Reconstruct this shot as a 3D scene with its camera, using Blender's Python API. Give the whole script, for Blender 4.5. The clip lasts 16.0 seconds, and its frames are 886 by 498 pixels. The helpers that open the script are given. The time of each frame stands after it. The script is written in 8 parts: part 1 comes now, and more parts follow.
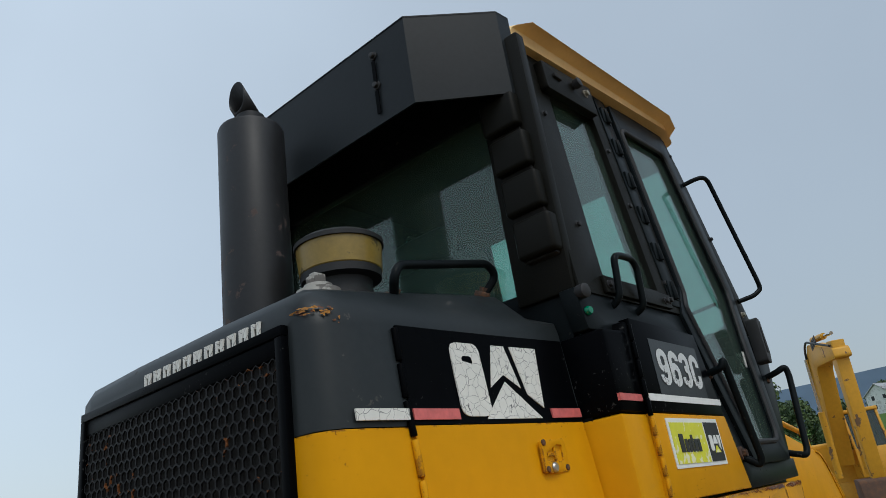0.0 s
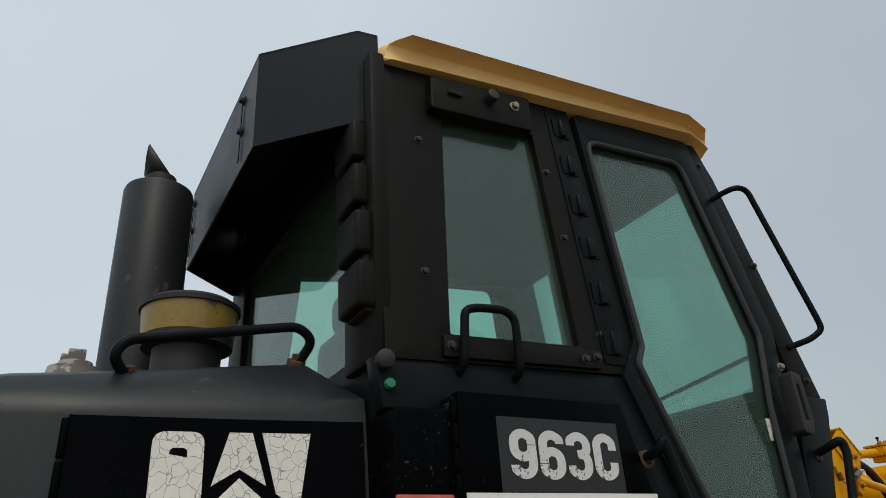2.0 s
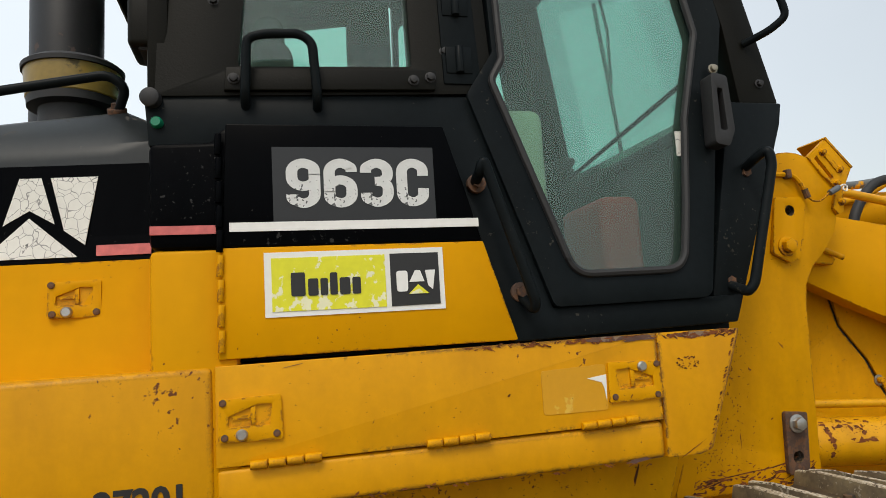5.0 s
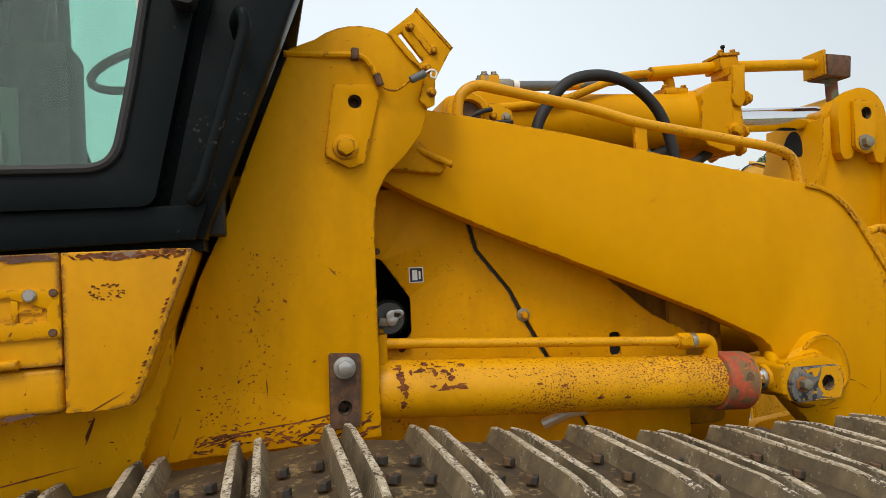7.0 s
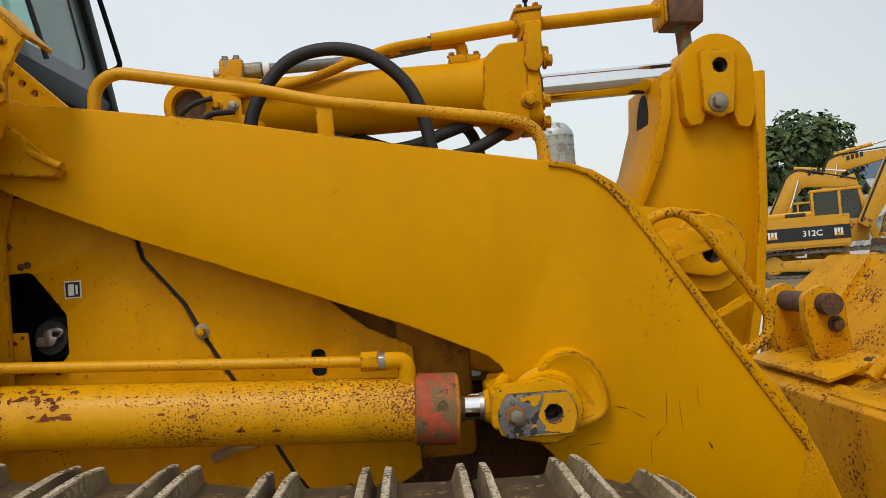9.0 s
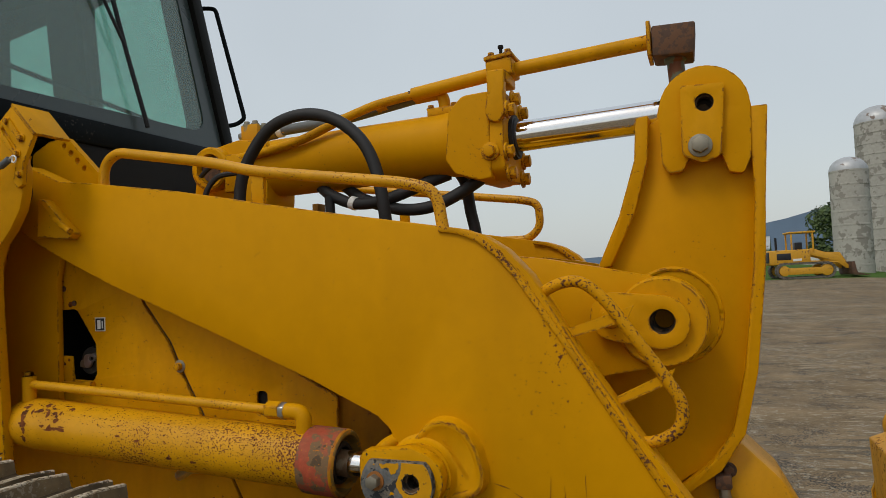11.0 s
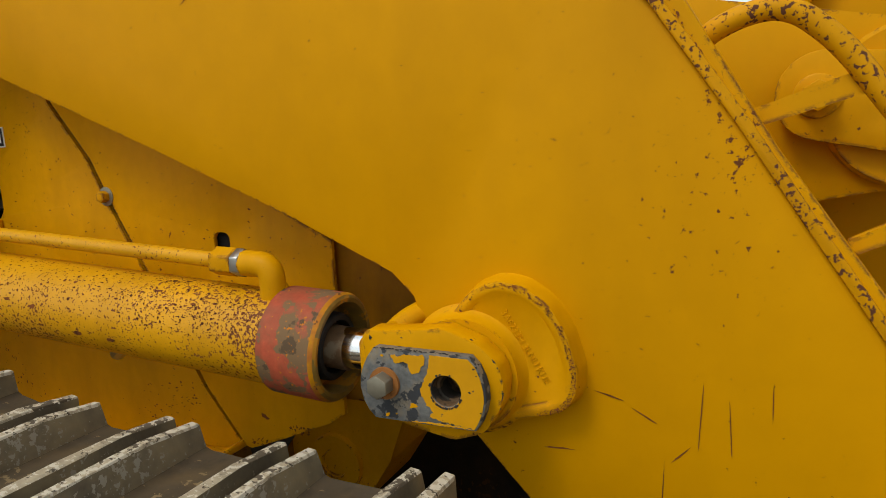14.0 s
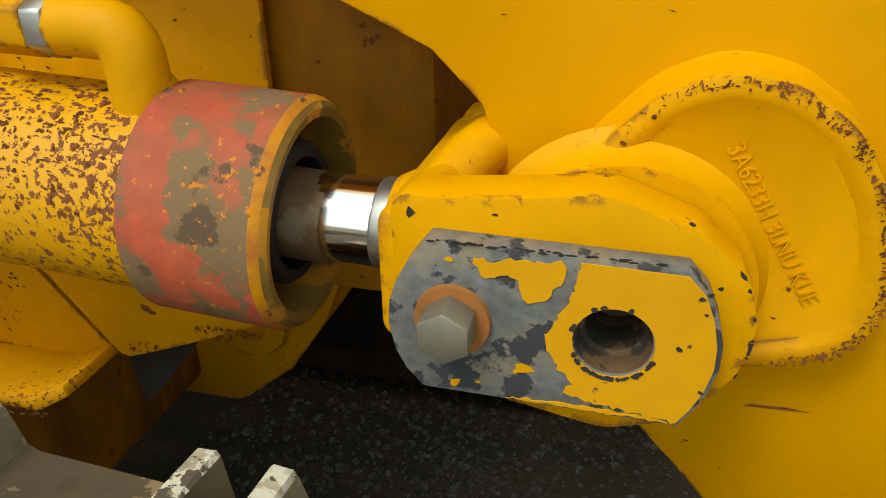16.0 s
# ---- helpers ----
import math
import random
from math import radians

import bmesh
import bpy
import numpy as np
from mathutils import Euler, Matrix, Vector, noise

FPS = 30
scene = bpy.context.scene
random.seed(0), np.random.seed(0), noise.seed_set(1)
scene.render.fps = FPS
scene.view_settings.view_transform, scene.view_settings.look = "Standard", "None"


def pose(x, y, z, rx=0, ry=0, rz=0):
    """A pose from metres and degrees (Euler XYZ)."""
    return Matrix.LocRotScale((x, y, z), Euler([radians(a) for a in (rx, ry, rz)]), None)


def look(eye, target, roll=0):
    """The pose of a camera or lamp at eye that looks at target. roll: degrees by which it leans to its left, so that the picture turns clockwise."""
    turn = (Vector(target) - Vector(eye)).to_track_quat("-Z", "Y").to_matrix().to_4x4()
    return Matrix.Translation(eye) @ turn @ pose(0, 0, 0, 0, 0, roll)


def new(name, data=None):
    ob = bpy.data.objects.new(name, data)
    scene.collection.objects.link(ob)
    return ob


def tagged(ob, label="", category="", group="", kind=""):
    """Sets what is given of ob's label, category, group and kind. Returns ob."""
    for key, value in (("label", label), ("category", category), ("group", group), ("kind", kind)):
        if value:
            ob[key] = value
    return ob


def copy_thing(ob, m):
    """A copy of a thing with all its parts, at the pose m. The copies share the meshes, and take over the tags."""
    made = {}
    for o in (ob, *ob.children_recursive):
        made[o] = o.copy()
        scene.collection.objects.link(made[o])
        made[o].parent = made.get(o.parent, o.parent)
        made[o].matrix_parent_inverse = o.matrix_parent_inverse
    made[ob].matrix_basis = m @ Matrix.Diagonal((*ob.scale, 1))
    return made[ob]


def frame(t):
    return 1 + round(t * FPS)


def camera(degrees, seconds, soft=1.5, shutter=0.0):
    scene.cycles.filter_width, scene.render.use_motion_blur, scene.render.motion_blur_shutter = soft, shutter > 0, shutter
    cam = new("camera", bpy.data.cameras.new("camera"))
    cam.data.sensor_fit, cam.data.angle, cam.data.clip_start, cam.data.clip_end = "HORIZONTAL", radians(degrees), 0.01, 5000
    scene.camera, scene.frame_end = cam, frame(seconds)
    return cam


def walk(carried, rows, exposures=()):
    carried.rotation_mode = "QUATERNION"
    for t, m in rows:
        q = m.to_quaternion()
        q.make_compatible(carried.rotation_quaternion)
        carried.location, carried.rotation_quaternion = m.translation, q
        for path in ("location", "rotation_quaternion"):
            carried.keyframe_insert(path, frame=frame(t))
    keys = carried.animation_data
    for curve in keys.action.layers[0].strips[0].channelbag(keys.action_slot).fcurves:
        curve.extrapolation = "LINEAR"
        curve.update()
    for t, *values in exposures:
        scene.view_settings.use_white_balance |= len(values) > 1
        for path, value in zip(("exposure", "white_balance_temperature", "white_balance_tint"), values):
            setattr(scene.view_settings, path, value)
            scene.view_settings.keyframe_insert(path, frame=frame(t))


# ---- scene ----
cam = camera(65.0, 16.0, 0.85)
EXPOSURES = [(0, -0.40, 6050, 8), (1.5, -0.44, 6450, 8), (2.5, -0.43, 6800, 10), (3.2, -0.40, 6900, 11), (5.3, 0.10, 6850, 11), (7, 0.08, 6900, 11), (9, -0.14, 6950, 11), (11.3, -0.56, 6700, 10), (12.4, -0.54, 6700, 10), (13, -0.38, 6750, 10), (14, -0.10, 6750, 6), (15, 0.22, 6700, 0), (16, 0.42, 6700, -2)]
PATH = [
    (0, (0.794, -1.491, 1.473), (2.264, -0.351, 2.206), -8.8),
    (0.5, (0.995, -1.626, 1.514), (2.371, -0.387, 2.269), -9.9),
    (1, (1.262, -1.653, 1.533), (2.545, -0.367, 2.369), -6.8),
    (1.5, (1.521, -1.79, 1.519), (2.655, -0.415, 2.426), -6.3),
    (2, (1.747, -1.944, 1.543), (2.681, -0.41, 2.423), -4.0),
    (2.5, (2.008, -2.001, 1.558), (2.843, -0.397, 2.413), -5.1),
    (3, (2.177, -2.173, 1.546), (2.824, -0.477, 2.384), -3.8),
    (3.2, (2.2, -2.226, 1.543), (2.815, -0.512, 2.371), -2.8),
    (5.3, (2.732, -2.134, 1.426), (3.187, -0.196, 1.608), -3.3),
    (5.5, (2.86, -2.149, 1.41), (3.292, -0.202, 1.561), -2.1),
    (6, (3.134, -2.161, 1.426), (3.58, -0.213, 1.503), -3.3),
    (6.5, (3.408, -2.06, 1.403), (3.852, -0.111, 1.46), -1.8),
    (7, (3.702, -2.023, 1.398), (4.205, -0.087, 1.437), -2.7),
    (7.5, (4.034, -2.048, 1.38), (4.491, -0.102, 1.445), -2.5),
    (8, (4.276, -1.954, 1.341), (4.54, 0.029, 1.345), -4.0),
    (8.5, (4.493, -1.883, 1.377), (4.733, 0.103, 1.351), -5.9),
    (9, (4.807, -1.934, 1.364), (4.906, 0.063, 1.406), -4.5),
    (9.2, (4.875, -1.912, 1.367), (4.943, 0.087, 1.387), -4.5),
    (11.3, (5.691, -1.829, 1.458), (4.887, 0.0, 1.565), -2.7),
    (11.5, (5.699, -1.823, 1.458), (4.857, -0.013, 1.58), -2.7),
    (12, (5.719, -1.798, 1.453), (4.859, 0.003, 1.59), -1.9),
    (12.5, (5.657, -1.702, 1.422), (4.826, 0.116, 1.477), -1.5),
    (13, (5.519, -1.539, 1.408), (4.748, 0.305, 1.329), -1.0),
    (13.5, (5.459, -1.412, 1.38), (4.71, 0.437, 1.234), -2.6),
    (14, (5.389, -1.222, 1.334), (4.548, 0.563, 1.006), -3.1),
    (14.5, (5.269, -1.062, 1.286), (4.278, 0.567, 0.682), -3.9),
    (15, (5.108, -0.928, 1.245), (4.404, 0.793, 0.51), -1.3),
    (15.5, (5.049, -0.853, 1.235), (4.58, 0.891, 0.376), 1.0),
    (16, (5.064, -0.837, 1.239), (4.599, 0.881, 0.326), -0.8),
]
walk(cam, [(t, look(eye, target, roll)) for t, eye, target, roll in PATH], EXPOSURES)

# ---- world and sun ----
world = bpy.data.worlds.new("sky")
scene.world = world
world.use_nodes = True
wn, wl = world.node_tree.nodes, world.node_tree.links
wn.clear()
SUN_UP, SUN_ROUND = radians(52), radians(205)
sky = wn.new("ShaderNodeTexSky")
sky.sky_type, sky.sun_disc = "NISHITA", False
sky.sun_elevation, sky.sun_rotation = SUN_UP, SUN_ROUND
sky.dust_density, sky.air_density = 3.0, 1.2
sky_bg = wn.new("ShaderNodeBackground")
sky_bg.inputs["Strength"].default_value = 0.05
wl.new(sky.outputs[0], sky_bg.inputs["Color"])
# the even cloud cover
wtc = wn.new("ShaderNodeTexCoord")
wsep = wn.new("ShaderNodeSeparateXYZ")
wl.new(wtc.outputs["Generated"], wsep.inputs[0])
wramp = wn.new("ShaderNodeValToRGB")
wramp.color_ramp.elements[0].position, wramp.color_ramp.elements[0].color = 0.0, (0.60, 0.655, 0.68, 1)
wramp.color_ramp.elements[1].position, wramp.color_ramp.elements[1].color = 0.7, (0.64, 0.71, 0.765, 1)
wl.new(wsep.outputs["Z"], wramp.inputs[0])
wnoise = wn.new("ShaderNodeTexNoise")
wnoise.inputs["Scale"].default_value, wnoise.inputs["Detail"].default_value = 2.2, 4
wl.new(wtc.outputs["Generated"], wnoise.inputs["Vector"])
wmr = wn.new("ShaderNodeMapRange")
wmr.inputs[3].default_value, wmr.inputs[4].default_value = 1.00, 1.22
wl.new(wnoise.outputs[0], wmr.inputs[0])
cloud_bg = wn.new("ShaderNodeBackground")
wl.new(wramp.outputs[0], cloud_bg.inputs["Color"])
wside = wn.new("ShaderNodeMapRange")
wside.inputs[1].default_value, wside.inputs[2].default_value = 0.25, 1.0
wside.inputs[3].default_value, wside.inputs[4].default_value = 1.0, 0.62
wl.new(wsep.outputs["X"], wside.inputs[0])
wmul = wn.new("ShaderNodeMath")
wmul.operation = "MULTIPLY"
wl.new(wmr.outputs[0], wmul.inputs[0])
wl.new(wside.outputs[0], wmul.inputs[1])
wl.new(wmul.outputs[0], cloud_bg.inputs["Strength"])
wadd = wn.new("ShaderNodeAddShader")
wl.new(sky_bg.outputs[0], wadd.inputs[0])
wl.new(cloud_bg.outputs[0], wadd.inputs[1])
wout = wn.new("ShaderNodeOutputWorld")
wl.new(wadd.outputs[0], wout.inputs[0])

sun = new("sun", bpy.data.lights.new("sun", "SUN"))
sun.data.energy, sun.data.angle, sun.data.color = 1.45, radians(18), (1.0, 0.95, 0.86)
sun.matrix_world = look((0, 0, 0), (0.30, 0.62, -1.0))


# ---- materials ----
def material(name, base, rough=0.5, metal=0.0, vary=0.12, fine=60.0, bump=0.15, big=5.0, coat=0.0, spec=0.5):
    """Paint, metal or plastic with two scales of colour change, uneven gloss and a fine relief. Returns it with its shader and tree."""
    m = bpy.data.materials.new(name)
    m.use_nodes = True
    nt = m.node_tree
    bs = nt.nodes["Principled BSDF"]
    tc = nt.nodes.new("ShaderNodeTexCoord")
    n1 = nt.nodes.new("ShaderNodeTexNoise")
    n1.inputs["Scale"].default_value, n1.inputs["Detail"].default_value = big, 5
    n2 = nt.nodes.new("ShaderNodeTexNoise")
    n2.inputs["Scale"].default_value, n2.inputs["Detail"].default_value = fine, 3
    for n in (n1, n2):
        nt.links.new(tc.outputs["Object"], n.inputs["Vector"])
    add = nt.nodes.new("ShaderNodeMath")
    add.operation = "ADD"
    nt.links.new(n1.outputs[0], add.inputs[0])
    nt.links.new(n2.outputs[0], add.inputs[1])
    mr = nt.nodes.new("ShaderNodeMapRange")
    mr.inputs[1].default_value, mr.inputs[2].default_value = 0.6, 1.4
    mr.inputs[3].default_value, mr.inputs[4].default_value = 1 - vary, 1 + vary
    nt.links.new(add.outputs[0], mr.inputs[0])
    mul = nt.nodes.new("ShaderNodeVectorMath")
    mul.operation = "SCALE"
    mul.inputs[0].default_value = base
    nt.links.new(mr.outputs[0], mul.inputs["Scale"])
    nt.links.new(mul.outputs[0], bs.inputs["Base Color"])
    rr = nt.nodes.new("ShaderNodeMapRange")
    rr.inputs[3].default_value, rr.inputs[4].default_value = max(0.03, rough - 0.1), min(1, rough + 0.1)
    nt.links.new(n1.outputs[0], rr.inputs[0])
    nt.links.new(rr.outputs[0], bs.inputs["Roughness"])
    bs.inputs["Metallic"].default_value = metal
    bs.inputs["Specular IOR Level"].default_value = spec
    bs.inputs["Coat Weight"].default_value = coat
    bs.inputs["Coat Roughness"].default_value = 0.15
    bp = nt.nodes.new("ShaderNodeBump")
    bp.inputs["Strength"].default_value, bp.inputs["Distance"].default_value = bump, 0.002
    nt.links.new(n2.outputs[0], bp.inputs["Height"])
    nt.links.new(bp.outputs[0], bs.inputs["Normal"])
    return m


def worn(m, colour, amount, scale, patch=4.0, stretch=(1, 1, 1), rough=0.85, metal=0.0):
    """Adds chips or stains of a second surface, thick in some places and absent in others."""
    nt = m.node_tree
    bs = nt.nodes["Principled BSDF"]
    tc = nt.nodes.new("ShaderNodeTexCoord")
    mp = nt.nodes.new("ShaderNodeMapping")
    mp.inputs["Scale"].default_value = stretch
    nt.links.new(tc.outputs["Object"], mp.inputs["Vector"])
    a = nt.nodes.new("ShaderNodeTexNoise")
    a.inputs["Scale"].default_value, a.inputs["Detail"].default_value, a.inputs["Roughness"].default_value = scale, 5, 0.6
    b = nt.nodes.new("ShaderNodeTexNoise")
    b.inputs["Scale"].default_value, b.inputs["Detail"].default_value = patch, 3
    nt.links.new(mp.outputs[0], a.inputs["Vector"])
    nt.links.new(tc.outputs["Object"], b.inputs["Vector"])
    s = nt.nodes.new("ShaderNodeMath")
    s.operation = "MULTIPLY_ADD"
    s.inputs[1].default_value = 0.55
    nt.links.new(b.outputs[0], s.inputs[0])
    nt.links.new(a.outputs[0], s.inputs[2])
    r = nt.nodes.new("ShaderNodeMapRange")
    edge = 1.02 - amount
    r.inputs[1].default_value, r.inputs[2].default_value = edge, edge + 0.035
    nt.links.new(s.outputs[0], r.inputs[0])
    mix = nt.nodes.new("ShaderNodeMix")
    mix.data_type = "RGBA"
    old = bs.inputs["Base Color"].links[0].from_socket
    nt.links.new(r.outputs[0], mix.inputs[0])
    nt.links.new(old, mix.inputs[6])
    mix.inputs[7].default_value = (*colour, 1)
    nt.links.new(mix.outputs[2], bs.inputs["Base Color"])
    mixr = nt.nodes.new("ShaderNodeMix")
    oldr = bs.inputs["Roughness"].links[0].from_socket
    nt.links.new(r.outputs[0], mixr.inputs[0])
    nt.links.new(oldr, mixr.inputs[2])
    mixr.inputs[3].default_value = rough
    nt.links.new(mixr.outputs[0], bs.inputs["Roughness"])
    if metal:
        mm = nt.nodes.new("ShaderNodeMath")
        mm.operation = "MULTIPLY"
        mm.inputs[1].default_value = metal
        nt.links.new(r.outputs[0], mm.inputs[0])
        nt.links.new(mm.outputs[0], bs.inputs["Metallic"])
    return m


def grimy(m, colour, most=0.35, scale=3.0, stretch=(1, 1, 0.35), start=0.45):
    """Adds a soft film of dirt that runs down in uneven streaks."""
    nt = m.node_tree
    bs = nt.nodes["Principled BSDF"]
    tc = nt.nodes.new("ShaderNodeTexCoord")
    mp = nt.nodes.new("ShaderNodeMapping")
    mp.inputs["Scale"].default_value = stretch
    nt.links.new(tc.outputs["Object"], mp.inputs["Vector"])
    a = nt.nodes.new("ShaderNodeTexNoise")
    a.inputs["Scale"].default_value, a.inputs["Detail"].default_value, a.inputs["Roughness"].default_value = scale, 8, 0.62
    nt.links.new(mp.outputs[0], a.inputs["Vector"])
    r = nt.nodes.new("ShaderNodeMapRange")
    r.inputs[1].default_value, r.inputs[2].default_value = start, start + 0.3
    r.inputs[3].default_value, r.inputs[4].default_value = 0.0, most
    nt.links.new(a.outputs[0], r.inputs[0])
    mix = nt.nodes.new("ShaderNodeMix")
    mix.data_type = "RGBA"
    nt.links.new(r.outputs[0], mix.inputs[0])
    nt.links.new(bs.inputs["Base Color"].links[0].from_socket, mix.inputs[6])
    mix.inputs[7].default_value = (*colour, 1)
    nt.links.new(mix.outputs[2], bs.inputs["Base Color"])
    return m


def edge_worn(m, colour, radius=0.005, keep=0.54, scale=55.0, patch=5.0):
    """Adds chipped paint in broken runs along sharp edges."""
    nt = m.node_tree
    bs = nt.nodes["Principled BSDF"]
    tc = nt.nodes.new("ShaderNodeTexCoord")
    geo = nt.nodes.new("ShaderNodeNewGeometry")
    bev = nt.nodes.new("ShaderNodeBevel")
    bev.samples = 4
    bev.inputs["Radius"].default_value = radius
    dot = nt.nodes.new("ShaderNodeVectorMath")
    dot.operation = "DOT_PRODUCT"
    nt.links.new(bev.outputs[0], dot.inputs[0])
    nt.links.new(geo.outputs["Normal"], dot.inputs[1])
    rim = nt.nodes.new("ShaderNodeMapRange")
    rim.inputs[1].default_value, rim.inputs[2].default_value = 0.995, 0.955
    nt.links.new(dot.outputs["Value"], rim.inputs[0])
    a = nt.nodes.new("ShaderNodeTexNoise")
    a.inputs["Scale"].default_value, a.inputs["Detail"].default_value, a.inputs["Roughness"].default_value = scale, 5, 0.65
    b = nt.nodes.new("ShaderNodeTexNoise")
    b.inputs["Scale"].default_value, b.inputs["Detail"].default_value = patch, 2
    nt.links.new(tc.outputs["Object"], a.inputs["Vector"])
    nt.links.new(tc.outputs["Object"], b.inputs["Vector"])
    av = nt.nodes.new("ShaderNodeMix")
    av.inputs[0].default_value = 0.45
    nt.links.new(a.outputs[0], av.inputs[2])
    nt.links.new(b.outputs[0], av.inputs[3])
    chip = nt.nodes.new("ShaderNodeMapRange")
    chip.inputs[1].default_value, chip.inputs[2].default_value = keep, keep + 0.025
    nt.links.new(av.outputs[0], chip.inputs[0])
    both_m = nt.nodes.new("ShaderNodeMath")
    both_m.operation = "MULTIPLY"
    nt.links.new(rim.outputs[0], both_m.inputs[0])
    nt.links.new(chip.outputs[0], both_m.inputs[1])
    mix = nt.nodes.new("ShaderNodeMix")
    mix.data_type = "RGBA"
    nt.links.new(both_m.outputs[0], mix.inputs[0])
    nt.links.new(bs.inputs["Base Color"].links[0].from_socket, mix.inputs[6])
    mix.inputs[7].default_value = (*colour, 1)
    nt.links.new(mix.outputs[2], bs.inputs["Base Color"])
    return m


RUST = (0.13, 0.045, 0.017)
YEL = (0.63, 0.285, 0.0012)
BROWN = (0.30, 0.125, 0.004)
yellow = worn(grimy(material("yellow_paint", YEL, 0.46, vary=0.05, fine=25, bump=0.05, big=2.5, spec=0.07), BROWN, 0.26, 3.0), RUST, 0.020, 120, 2.5)
edge_worn(yellow, RUST, 0.007, 0.52)
yellow_chip = worn(grimy(material("chipped_yellow_paint", (0.65, 0.298, 0.002), 0.46, vary=0.06, bump=0.10, spec=0.09), BROWN, 0.42, 7.0), RUST, 0.055, 110, 5)
edge_worn(yellow_chip, RUST, 0.008, 0.505)
yellow_speck = worn(grimy(material("speckled_yellow_paint", (0.67, 0.315, 0.003), 0.40, vary=0.06, bump=0.10, spec=0.28), BROWN, 0.35, 8.0), (0.17, 0.055, 0.018), 0.140, 200, 3.2)
# darker yellow with brown streaks and rust specks, for inner frame parts
yellow_brown = worn(grimy(material("brown_streaked_yellow", (0.46, 0.19, 0.003), 0.6, vary=0.15, bump=0.15, spec=0.12), (0.085, 0.042, 0.012), 0.92, 5.0, (1, 1, 0.35), 0.30), RUST, 0.10, 50, 5)
yellow_new = grimy(material("roof_yellow", (0.90, 0.61, 0.25), 0.4, vary=0.05, bump=0.05), BROWN, 0.2, 5.0)
rust_brown = worn(material("rust_brown", (0.190, 0.062, 0.022), 0.9, vary=0.4, fine=120, bump=0.3, spec=0.08), (0.09, 0.033, 0.015), 0.22, 60, 20)
dark_grey = worn(grimy(material("grey_hood_paint", (0.0140, 0.0180, 0.0200), 0.42, vary=0.15, bump=0.08, spec=0.25), (0.05, 0.050, 0.046), 0.24, 4.0), (0.07, 0.065, 0.06), 0.07, 30, 3)
canopy_grey = grimy(material("canopy_paint", (0.0110, 0.0142, 0.0168), 0.42, vary=0.15, bump=0.08, spec=0.14), (0.025, 0.028, 0.028), 0.12, 4.0)
black_paint = worn(grimy(material("black_panel_paint", (0.0012, 0.0015, 0.0021), 0.30, vary=0.2, bump=0.05, spec=0.022), (0.010, 0.010, 0.010), 0.12, 5.0), (0.035, 0.035, 0.035), 0.05, 90, 3)
cab_black = worn(grimy(material("cab_black_paint", (0.0056, 0.0080, 0.0092), 0.38, vary=0.2, bump=0.06, spec=0.060), (0.022, 0.023, 0.022), 0.20, 5.0), (0.05, 0.047, 0.04), 0.05, 80, 3)
plastic = material("brown_black_plastic", (0.0060, 0.0058, 0.0042), 0.5, vary=0.15, fine=200, bump=0.2, spec=0.10)
rubber = material("black_rubber", (0.011, 0.011, 0.012), 0.65, vary=0.2, bump=0.2)
# near-black for dark parts, and for recesses whose shade is painted in
void = material("dark_parts_and_recess_shade", (0.004, 0.0036, 0.003), 0.9)
muffler_mat = worn(material("sooty_muffler_steel", (0.0135, 0.0140, 0.0155), 0.5, vary=0.2, spec=0.3), (0.07, 0.05, 0.045), 0.08, 20, 4)
steel = material("bare_steel", (0.42, 0.41, 0.39), 0.35, 0.9, vary=0.15, bump=0.1)
zinc = material("zinc_bolt", (0.27, 0.245, 0.19), 0.5, 0.7, vary=0.2, bump=0.1)
chrome = material("chrome_rod", (0.80, 0.80, 0.80), 0.08, 1.0, vary=0.03, bump=0.0)
rust_steel = worn(material("rusty_steel", (0.075, 0.040, 0.025), 0.8, vary=0.35, bump=0.4), (0.13, 0.06, 0.028), 0.22, 70, 8)
track_plate = worn(grimy(material("track_shoe_steel", (0.050, 0.041, 0.032), 0.6, 0.06, spec=0.15, vary=0.4, fine=40, bump=0.6, big=9), (0.145, 0.098, 0.045), 0.7, 9.0, (1, 1, 1), 0.42), (0.22, 0.158, 0.082), 0.125, 60, 7)
track_bar = worn(worn(material("worn_grouser_steel", (0.36, 0.305, 0.215), 0.65, 0.08, vary=0.35, fine=90, bump=0.9, big=14), (0.56, 0.51, 0.41), 0.235, 130, 9), (0.085, 0.065, 0.042), 0.195, 110, 12)
grouser_side = worn(grimy(material("muddy_grouser_side", (0.105, 0.083, 0.052), 0.7, 0.05, vary=0.35, fine=50, bump=0.7, big=10), (0.27, 0.205, 0.105), 0.8, 10.0, (1, 1, 1), 0.42), (0.27, 0.24, 0.18), 0.13, 110, 8)
red_band = worn(worn(worn(grimy(material("red_gland_paint", (0.38, 0.072, 0.034), 0.65, vary=0.35, fine=90, bump=0.35, spec=0.2), (0.20, 0.10, 0.05), 0.9, 18.0, (1, 1, 0.8), 0.38), (0.185, 0.112, 0.056), 0.210, 34, 9), (0.100, 0.064, 0.036), 0.115, 40, 12), (0.52, 0.17, 0.015), 0.12, 150, 12)
rail_rust = worn(grimy(material("rust_streaked_yellow", (0.62, 0.28, 0.003), 0.48, vary=0.08, bump=0.15, spec=0.09), BROWN, 0.6, 9.0), (0.115, 0.045, 0.024), 0.185, 170, 6)
gland_rim = worn(grimy(material("worn_yellow_rim", (0.58, 0.25, 0.006), 0.5, vary=0.15, bump=0.3, spec=0.15), (0.30, 0.075, 0.03), 0.95, 25.0, (1, 1, 1), 0.36), (0.14, 0.06, 0.025), 0.12, 120, 8)
